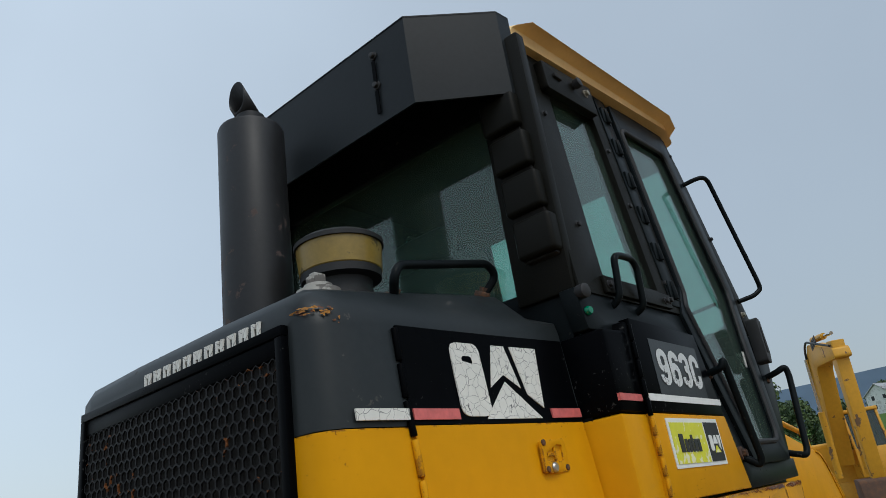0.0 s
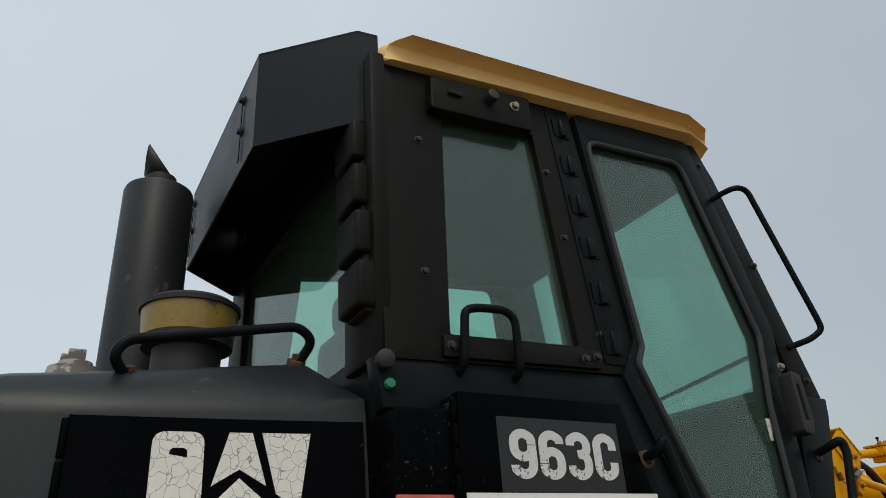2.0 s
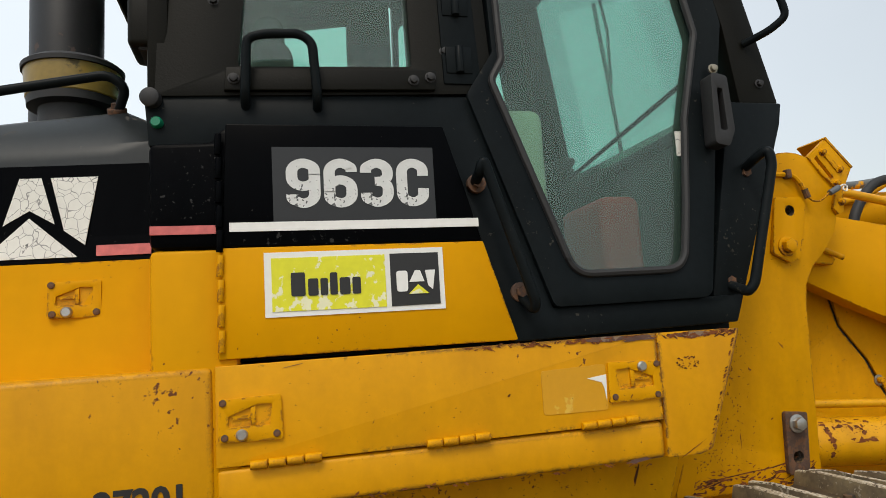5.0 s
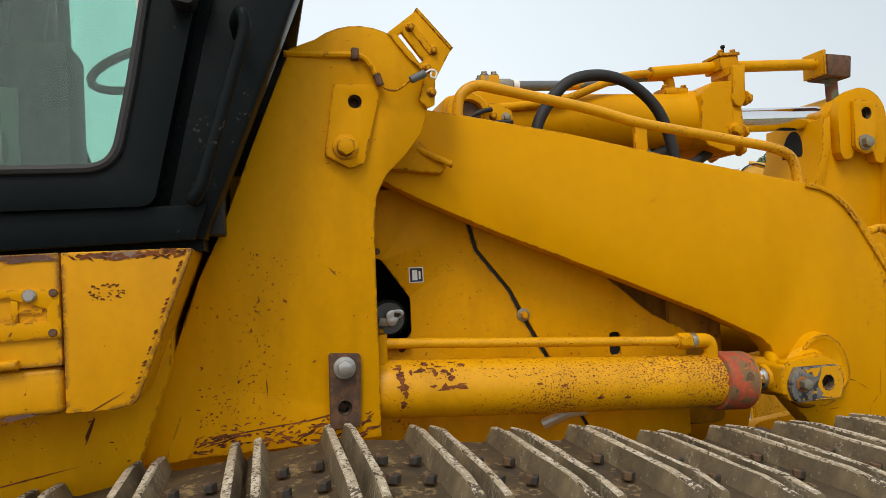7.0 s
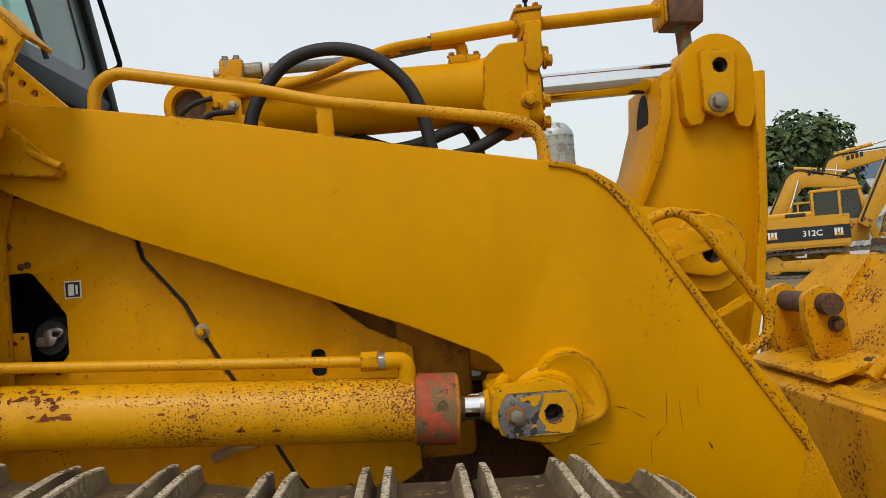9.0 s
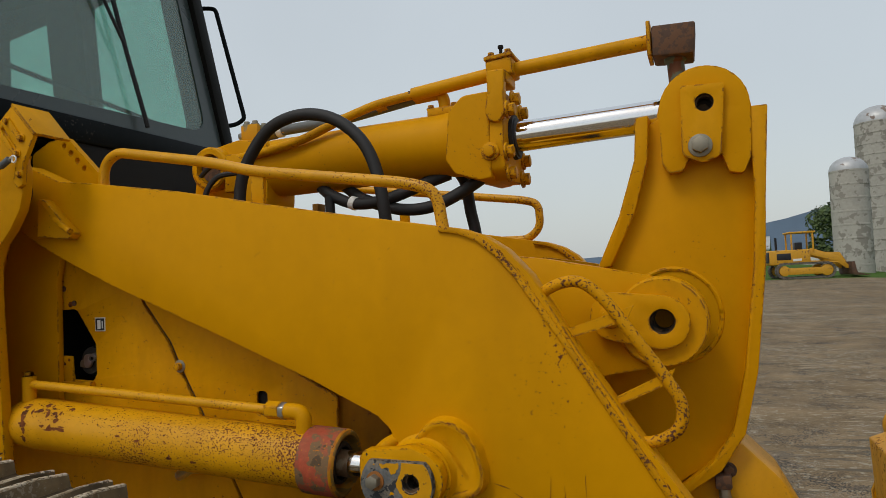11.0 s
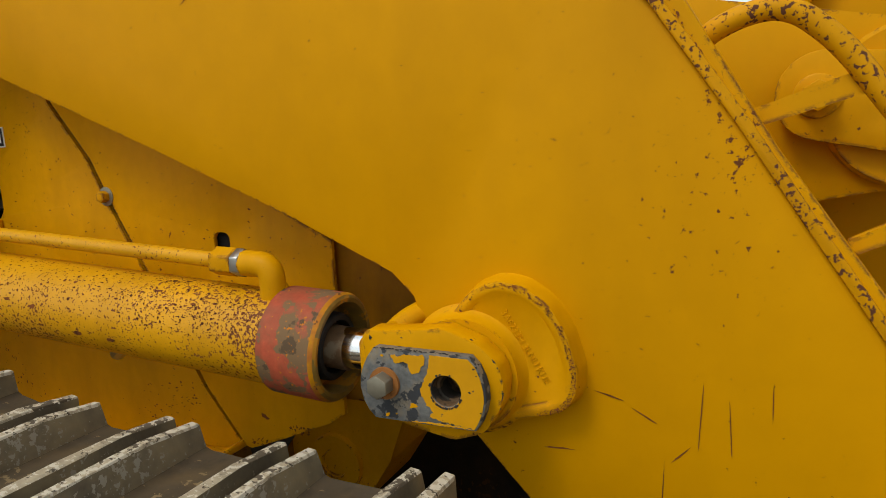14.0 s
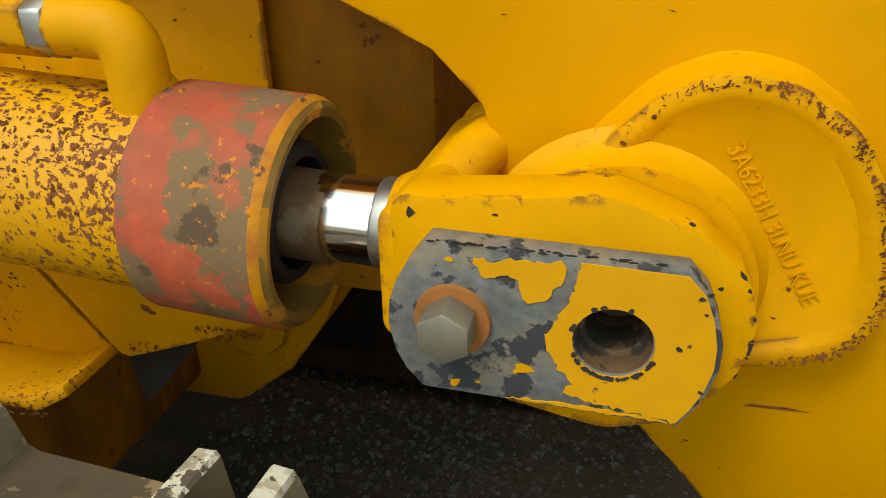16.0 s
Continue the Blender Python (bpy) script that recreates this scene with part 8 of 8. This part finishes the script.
def excavator(at, heading, label, band=False, boom=((1.0, 1.5), (2.2, 3.9), (4.2, 4.5)), stick=(6.2, 1.9), house_turn=0, number="", scale=1.0):
    """A crawler excavator: tracks, house with counterweight, cab, boom, stick, rams and bucket."""
    ex = thing("excavator", at, label, "excavator", "machines in the yard")
    m = Matrix.Translation(at) @ Matrix.Rotation(radians(heading), 4, "Z") @ Matrix.Scale(scale, 4)
    add = builder(m, ex)
    crawler(add, 3.7, 2.0, 0.55, 0.85)
    add("carriage", rod((0, 0, 0.45), (0, 0, 1.0), 0.62, 28, b=0.03), machine_yellow)
    add = builder(m @ Matrix.Rotation(radians(house_turn), 4, "Z"), ex)
    plan = rounded([(-2.25, -1.0), (-2.25, 1.0), (-1.9, 1.25), (0.6, 1.25), (0.6, -1.25), (-1.9, -1.25)], [0.35, .35, .35, 0.05, .05, .35])
    def slab(z0, z1, grow=0.0, cut=None):
        bm = bmesh.new()
        lo = [bm.verts.new((x * (1 + grow), y * (1 + grow), z0)) for x, y in plan]
        hi = [bm.verts.new((x * (1 + grow), y * (1 + grow), z1)) for x, y in plan]
        bm.faces.new(lo)
        bm.faces.new(list(reversed(hi)))
        for i in range(len(lo)):
            j = (i + 1) % len(lo)
            bm.faces.new((lo[i], lo[j], hi[j], hi[i]))
        return bevel(bm, 0.04, 2, 60)
    body = add("house", slab(1.02, 1.95), machine_yellow)
    add("belly", slab(0.95, 1.05, -0.02), machine_yellow, body)
    if band:
        add("band", slab(1.18, 1.62, 0.004), bandmat, body, "black band round the house")
        for x0, w in ((-1.75, 0.30), (0.15, 0.26)):
            for k in range(3):
                add("band_mark", box(x0 + k * w / 3, x0 + k * w / 3 + w * 0.24, -1.268, -1.253, 1.30, 1.52, 0.004), white_paint, body)
            add("band_wedge", plate([(x0, 1.28), (x0 + w / 2, 1.40), (x0 + w, 1.28)], -1.274, -1.262), machine_yellow, body)
    if number:
        cu_at = m @ Matrix.Rotation(radians(house_turn), 4, "Z")
        o, ax, ay = cu_at @ Vector((-0.75, -1.27, 1.32)), cu_at.to_3x3() @ Vector((1, 0, 0)), cu_at.to_3x3() @ Vector((0, 0, 1))
        lettering("model_number", number, o, 0.26, white_paint, body, ax, ay, 0.004, 0.006)
    add("engine_cover", box(-1.9, -0.4, -1.0, 1.0, 1.93, 2.12, 0.06, None, 3), machine_yellow, body)
    add("vent", box(-1.2, -0.6, -1.02, -0.99, 1.96, 2.08, 0.01), bandmat, body)
    cabin(add, -0.35, 1.25, 0.30, 1.22, 1.05, 2.85)
    (xa, za), (xb, zb), (xc, zc) = boom
    def thick(p, q, w0, w1):
        p, q = Vector(p), Vector(q)
        d = (q - p).normalized()
        n = Vector((-d.y, d.x))
        return [tuple(p + n * w0), tuple(q + n * w1), tuple(q - n * w1), tuple(p - n * w0)]
    w = 0.24
    o = [(xa - 0.1, za + 0.15), (xb - 0.25, zb + 0.12), (xb + 0.1, zb + 0.36), (xc, zc + 0.13), (xc + 0.05, zc - 0.13), (xb + 0.35, zb - 0.32), (xa + 0.25, za - 0.1)]
    bo = add("boom", plate(rounded(o, [.05, .3, .4, .08, .08, .3, .05]), -0.20, 0.20, b=0.02), machine_yellow, None, "bent yellow boom")
    for k in range(4):
        add("boom_mark", plate([(xb + 0.55 + k * 0.17, zb + 0.10 + k * 0.03), (xb + 0.67 + k * 0.17, zb + 0.12 + k * 0.03), (xb + 0.67 + k * 0.17, zb + 0.32 + k * 0.03), (xb + 0.55 + k * 0.17, zb + 0.30 + k * 0.03)], -0.212, -0.198), bandmat, bo)
    xs, zs = stick
    add("stick", plate(thick((xc - 0.25, zc + 0.35), (xs, zs), 0.22, 0.11), -0.15, 0.15, b=0.02), machine_yellow)
    for y in (-0.36, 0.36):
        mid = Vector((xa + 0.6, y, za - 0.35)).lerp(Vector((xb + 0.2, y, zb - 0.05)), 0.55)
        add("boom_ram", rod((xa + 0.6, y, za - 0.35), mid, 0.085, 16), machine_yellow)
        add("ram_rod", rod(mid, (xb + 0.2, y, zb - 0.05), 0.045, 14), chrome)
    mid = Vector((xb + 0.1, 0, zb + 0.45)).lerp(Vector((xc - 0.3, 0, zc + 0.55)), 0.6)
    add("stick_ram", rod((xb + 0.1, 0, zb + 0.45), mid, 0.085, 16), machine_yellow)
    add("ram_rod", rod(mid, (xc - 0.3, 0, zc + 0.55), 0.045, 14), chrome)
    add("hose_line", tube([(xa, -0.22, za + 0.2), (xb - 0.2, -0.23, zb + 0.22), (xb + 0.2, -0.23, zb + 0.42), (xc, -0.22, zc + 0.2)], 0.03, 0.2, 8), bandmat, bo)
    add("bucket", plate(rounded([(xs - 0.15, zs + 0.15), (xs + 0.25, zs + 0.1), (xs + 0.35, zs - 0.4), (xs - 0.1, zs - 0.95), (xs - 0.75, zs - 0.85), (xs - 0.8, zs - 0.7), (xs - 0.3, zs - 0.55)], [.05, .1, .2, .3, .05, .05, .2]), -0.5, 0.5, b=0.02), rust_steel)
    return ex


random.seed(5)
excavator((18.6, 20.4, 0), 140, "yellow excavator with a black band and white marks", True, ((1.0, 1.5), (2.3, 4.0), (4.6, 3.4)), (5.6, 0.9), -168, "312C")
excavator((18.4, 26.2, 0), 150, "older yellow excavator with a rusty counterweight", False, ((1.0, 1.5), (2.2, 3.6), (4.4, 3.2)), (5.0, 0.9), -175)
excavator((21.8, 28.5, 0), 60, "yellow excavator with its boom raised", False, ((1.0, 1.6), (2.0, 4.3), (4.8, 4.6)), (6.8, 2.4), -95)
excavator((23.3, 20.0, 0), 140, "yellow excavator with a tall raised boom", False, ((1.0, 1.5), (2.0, 4.0), (4.3, 4.4)), (6.0, 1.2), 160, "39EX", 0.9)
excavator((24.0, 3.6, 0.0), 205, "tall yellow excavator with its boom folded up", False, ((1.0, 1.5), (2.0, 4.3), (4.3, 4.0)), (3.6, 0.95), 0)


def small_loader(at, heading, label, canopy_only=False):
    """A crawler loader or dozer seen from afar."""
    ld = thing("crawler_loader", at, label, "crawler loader", "machines in the yard")
    m = Matrix.Translation(at) @ Matrix.Rotation(radians(heading), 4, "Z")
    add = builder(m, ld)
    crawler(add, 3.3, 1.8, 0.45, 0.95)
    add("body", box(-1.9, 0.4, -0.75, 0.75, 0.85, 1.75, 0.06, None, 3), machine_yellow)
    add("radiator", box(-1.96, -1.88, -0.6, 0.6, 1.0, 1.65, 0.02), bandmat)
    add("side_vent", box(-1.5, -0.7, -0.765, -0.74, 1.15, 1.55, 0.01), bandmat)
    add("name_plate", box(-0.6, -0.1, -0.765, -0.745, 1.05, 1.2, 0.005), white_paint)
    add("exhaust", tube([(-1.3, 0.2, 1.7), (-1.3, 0.2, 2.55)], 0.07, 0.02, 12), muffler_mat)
    if canopy_only:
        c = add("canopy", box(-0.75, 0.75, -0.75, 0.75, 2.75, 2.85, 0.03), machine_yellow)
        for x in (-0.65, 0.55):
            for y in (-0.65, 0.65):
                add("post", box(x, x + 0.09, y - 0.05, y + 0.05, 1.6, 2.76, 0.01), machine_yellow, c)
        add("seat", box(-0.3, 0.1, -0.25, 0.25, 1.7, 2.2, 0.05, None, 3), bandmat)
    else:
        cabin(add, -0.8, 0.75, -0.72, 0.72, 1.4, 2.95, 0.2, bandmat)
        add("roof", box(-0.85, 0.65, -0.78, 0.78, 2.92, 3.02, 0.04), machine_yellow)
        for k in range(4):
            add("side_mark", box(-0.7 + k * 0.13, -0.61 + k * 0.13, -0.765, -0.745, 1.52, 1.66, 0.004), white_paint)
    for y in (-0.6, 0.6):
        add("arm", plate(rounded([(0.2, 1.75), (0.5, 1.8), (2.0, 1.25), (2.6, 0.55), (2.35, 0.5), (1.8, 0.95), (0.3, 1.45)], 0.08), y - 0.06, y + 0.06, b=0.01), machine_yellow)
        add("lift_ram", rod((0.3, y, 1.0), (1.9, y, 0.9), 0.07, 14), machine_yellow)
    add("bucket", plate(rounded([(2.5, 0.1), (3.5, 0.05), (2.75, 0.25), (2.65, 0.9), (2.45, 0.9)], [.15, 0, .2, .02, .02]), -1.2, 1.2, b=0.01), rust_steel)
    add("tilt_arm", plate([(0.4, 1.6), (2.2, 1.5), (2.6, 0.8), (2.3, 0.9), (1.9, 1.3), (0.4, 1.35)], -0.12, 0.12, b=0.02), machine_yellow)
    return ld


small_loader((11.15, 46.0, ground_height(11.15, 46.0)), 8, "weathered yellow crawler loader with an open canopy", True)
small_loader((16.2, 28.6, 0.0), 150, "yellow crawler loader with a black cab")

# ---- farm buildings ----
white_wall = worn(material("white_siding", (0.70, 0.70, 0.68), 0.7, vary=0.06, big=0.5, fine=4), (0.5, 0.5, 0.48), 0.2, 2, 0.4)
tin = worn(material("tin_roof", (0.42, 0.43, 0.44), 0.45, 0.3, vary=0.15, big=0.4, fine=3), (0.25, 0.2, 0.17), 0.12, 1.2, 0.3)
barn_red = material("barn_red_boards", (0.17, 0.018, 0.022), 0.7, vary=0.2, big=0.3, fine=5)
concrete = worn(material("silo_concrete", (0.40, 0.38, 0.34), 0.85, vary=0.15, big=0.4, fine=5), (0.26, 0.24, 0.21), 0.2, 2, 0.5)


def farm_house(at, heading, size, label, wall_mat, name="barn", rows=1, cols=4):
    """A gabled building with walls, roof, windows and a door."""
    l, w, h, g = size
    f = thing(name, at, label, name.replace("_", " "), "farm buildings")
    m = Matrix.Translation(at) @ Matrix.Rotation(radians(heading), 4, "Z")
    add = builder(m, f)
    wall = add("wall", plate([(-w / 2, -3), (w / 2, -3), (w / 2, h), (0, h + g), (-w / 2, h)], -l / 2, l / 2), wall_mat, None, "", False)
    for s in (-1, 1):
        bm = plate([(s * -0.1, h + g + 0.22), (s * (w / 2 + 0.5), h - 0.30 * 1.0), (s * (w / 2 + 0.5), h - 0.10), (s * -0.1, h + g + 0.40)], -l / 2 - 0.4, l / 2 + 0.4)
        add("roof", bm, tin, None, "", False)
    for r in range(rows):
        for c in range(cols):
            y = -l / 2 + (c + 0.5) * l / cols
            z = h * (0.35 + 0.5 * r) if rows > 1 else h * 0.55
            for s in (-1, 1):
                win = add("window", box(s * w / 2 - 0.06, s * w / 2 + 0.06, y - 0.45, y + 0.45, z - 0.6, z + 0.6), white_paint, wall, "", False)
                add("pane", box(s * (w / 2 + 0.03) - 0.05, s * (w / 2 + 0.03) + 0.05, y - 0.35, y + 0.35, z - 0.5, z + 0.5), bandmat, win, "", False)
    for s in (-1, 1):
        for x in (-w * 0.22, w * 0.22):
            for r in range(rows):
                z = h * (0.4 + 0.45 * r)
                win = add("window", box(x - 0.5, x + 0.5, s * l / 2 - 0.06, s * l / 2 + 0.06, z - 0.65, z + 0.65), white_paint, wall, "", False)
                add("pane", box(x - 0.38, x + 0.38, s * (l / 2 + 0.03) - 0.05, s * (l / 2 + 0.03) + 0.05, z - 0.52, z + 0.52), bandmat, win, "", False)
    return f


def silo(at, r, h, label, mat):
    s = thing("silo", at, label, "silo", "farm buildings")
    x, y, z = at
    prof = []
    n = max(6, int(h / 0.8))
    for i in range(n):
        prof += [(i / n, r), ((i + 0.86) / n, r), ((i + 0.87) / n, r * 1.012), ((i + 0.99) / n, r * 1.012)]
    part("drum", turned((x, y, z - 2), (x, y, z + h), prof, 36), mat, s)
    dome = [(math.sin(a), math.cos(a)) for a in [math.pi / 2 * k / 8 for k in range(8)]]
    part("dome", turned((x, y, z + h), (x, y, z + h + r * 0.8), [(q[0], r * q[1]) for q in dome] + [(1, 0.05)], 36), tin, s)


farm_house((206, 16.5, 11.4), 12, (18, 10, 4.4, 3.2), "dark red barn with a pale tin roof", barn_red, "barn", 1, 5)
farm_house((206, 27.0, 11.4), 70, (8, 6.5, 4.6, 2.4), "white two-storey farmhouse with small windows", white_wall, "farmhouse", 2, 3)
silo((200, 23.7, 11.4), 1.9, 6.2, "white round silo beside the barn", white_wall)
silo((20.5, 68, -1.2), 1.9, 14.5, "grey concrete stave silo with a domed top", concrete)
silo((16.0, 57, -0.8), 1.3, 8.9, "lower grey silo with a domed top", concrete)
farm_house((33.0, 46.0, -0.6), 25, (14, 9, 2.4, 1.5), "white shed with a pale roof", white_wall, "shed", 1, 4)
farm_house((46.0, 49.0, -0.6), 70, (10, 8, 3.6, 2.0), "pale grey gabled building", white_wall, "shed", 1, 3)
farm_house((7.0, 118, 1.38), 84, (16, 9, 2.5, 1.5), "long white shed with a tin roof", white_wall, "shed", 1, 7)
yard_wall = thing("yard_wall", (8.0, 66.6, 0.4), "low grey concrete wall behind the grass", "wall")
for k in range(12):
    part("wall_block", box(-8.0 + k * 2.42, -5.6 + k * 2.42, 66.4, 66.8, 0.3, 1.45 - 0.01 * (k % 2), 0.02), concrete, yard_wall)
for k in range(8):
    x = 5.6 + k * 1.32 + 0.05 * (k % 3)
    bale = thing("wrapped_bale", (x, 69.5, 1.38), "round bale wrapped in white plastic film", "bale", "wrapped bales")
    part("film", turned((x, 68.9, 1.98), (x, 70.2, 1.98), [(0, 0.42), (0.04, 0.56), (0.12, 0.62), (0.88, 0.62), (0.96, 0.56), (1, 0.42)], 24), white_paint, bale)

# ---- trees ----
leaf = worn(material("tree_leaves", (0.040, 0.075, 0.022), 0.7, vary=0.35, big=0.25, fine=1.5), (0.075, 0.11, 0.03), 0.25, 1.0, 0.3)
bark = material("bark", (0.10, 0.075, 0.055), 0.9, vary=0.3, big=3, fine=20, bump=0.6)


def tree(height, spread, seed, label, clumps=26, leaves=2600):
    """A broad-leaved tree at the origin: tapered trunk, limbs, and a crown of leaf clusters."""
    rnd = random.Random(seed)
    t = thing("tree", (0, 0, 0), label, "tree", "trees")
    bm = turned((0, 0, -0.3), (0.1, 0, height * 0.55), [(0, 0.05 * height), (0.1, 0.034 * height), (0.6, 0.022 * height), (1, 0.010 * height)], 12)
    centres = []
    for i in range(clumps):
        u = rnd.random()
        z = height * (0.26 + 0.66 * u)
        wide = spread * math.sin(math.pi * min(1, 0.18 + 0.80 * u)) ** 0.7
        a, q = rnd.uniform(0, math.tau), math.sqrt(rnd.random())
        centres.append((Vector((wide * q * math.cos(a), wide * q * math.sin(a), z)), spread * rnd.uniform(0.24, 0.42)))
    for c, r in centres[:9]:
        tube([(0.05, 0, height * 0.3), c * 0.5 + Vector((0, 0, height * 0.14)), c], 0.010 * height, 0.5, 6, bm)
    part("trunk", bm, bark, t)
    bm = bmesh.new()
    for i in range(leaves):
        c, r = centres[rnd.randrange(clumps)]
        d = Vector((rnd.gauss(0, 1), rnd.gauss(0, 1), rnd.gauss(0, 0.8))).normalized()
        p = c + d * r * rnd.uniform(0.75, 1.08)
        s = rnd.uniform(0.20, 0.42) * (height / 11)
        n = (d + Vector((rnd.uniform(-.6, .6), rnd.uniform(-.6, .6), rnd.uniform(-.2, .8)))).normalized()
        u = n.orthogonal().normalized()
        u.rotate(Matrix.Rotation(rnd.uniform(0, 6.28), 3, n))
        w = n.cross(u)
        q = [bm.verts.new(p + u * s * a + w * s * b * 0.75 + n * s * e) for a, b, e in ((1, 0, 0), (0.2, 0.9, 0.2), (-0.9, 0.3, 0), (-0.3, -0.9, 0.15))]
        bm.faces.new(q)
    tagged(part("crown", bm, leaf, t, "", False), kind="stuff")
    return t


kinds = [tree(11.5, 5.2, 1, "broad dark green tree behind the yard", 30, 5200), tree(8.5, 3.4, 2, "dark green broad-leaved tree", 20, 2600), tree(14, 5.6, 3, "tall dark green broad-leaved tree", 28, 3600)]
spots = [(1, 42, 66, 0.9), (2, 48, 70, 0.7), (1, 33, 71, 0.8), (1, 27, 66, 0.8), (2, 58, 62, 0.7), (1, 66, 55, 0.9), (0, 22, 96, 0.8), (1, 26, 104, 0.8), (2, 30, 99, 0.6),
         (2, 226, 15.0, 1.05), (2, 232, 8.0, 1.1), (1, 224, 24, 1.0), (1, 222, 29, 1.1), (1, 228, 33, 0.9), (1, 62, 13.4, 0.58), (1, 60, 10.2, 0.5), (1, 66, 16.5, 0.6), (2, 92, 26, 0.7), (1, 85, 32, 0.9), (0, 100, 40, 0.9)]
for i, (k, x, y, sc) in enumerate(spots):
    copy_thing(kinds[k], Matrix.Translation((x, y, ground_height(x, y) - 0.2)) @ Matrix.Rotation(i * 1.7, 4, "Z") @ Matrix.Scale(sc, 4))
for k, (x, y) in zip(kinds, ((37.5, 55.0), (31.5, 60.0), (236.0, 20.0))):
    k.matrix_basis = Matrix.Translation((x, y, ground_height(x, y) - 0.2))

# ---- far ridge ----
# distance haze is put into the ridge's blue base colour
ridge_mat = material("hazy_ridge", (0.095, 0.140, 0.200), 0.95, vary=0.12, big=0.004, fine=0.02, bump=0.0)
bm = bmesh.new()
lo, hi = [], []
for i in range(181):
    a = radians(i * 2)
    az = (i * 2) % 360
    if az < 60:
        el = 5.8
    elif az < 82:
        el = 5.8 - (az - 60) / 22 * 1.8
    elif az < 96:
        el = 4.0 - (az - 82) / 14 * 3.0
    else:
        el = 1.0 + 0.2 * math.sin(a)
    el = max(0.6, el + 0.9 * noise.noise((math.cos(a) * 3, math.sin(a) * 3, 4)) * (el / 5.6) + 0.25 * noise.noise((math.cos(a) * 14, math.sin(a) * 14, 1)))
    r = 1900
    lo.append(bm.verts.new((r * math.cos(a), r * math.sin(a), -40)))
    hi.append(bm.verts.new(((r + 120) * math.cos(a), (r + 120) * math.sin(a), 1.5 + r * math.tan(radians(el)))))
for i in range(180):
    bm.faces.new((lo[i], lo[i + 1], hi[i + 1], hi[i]))
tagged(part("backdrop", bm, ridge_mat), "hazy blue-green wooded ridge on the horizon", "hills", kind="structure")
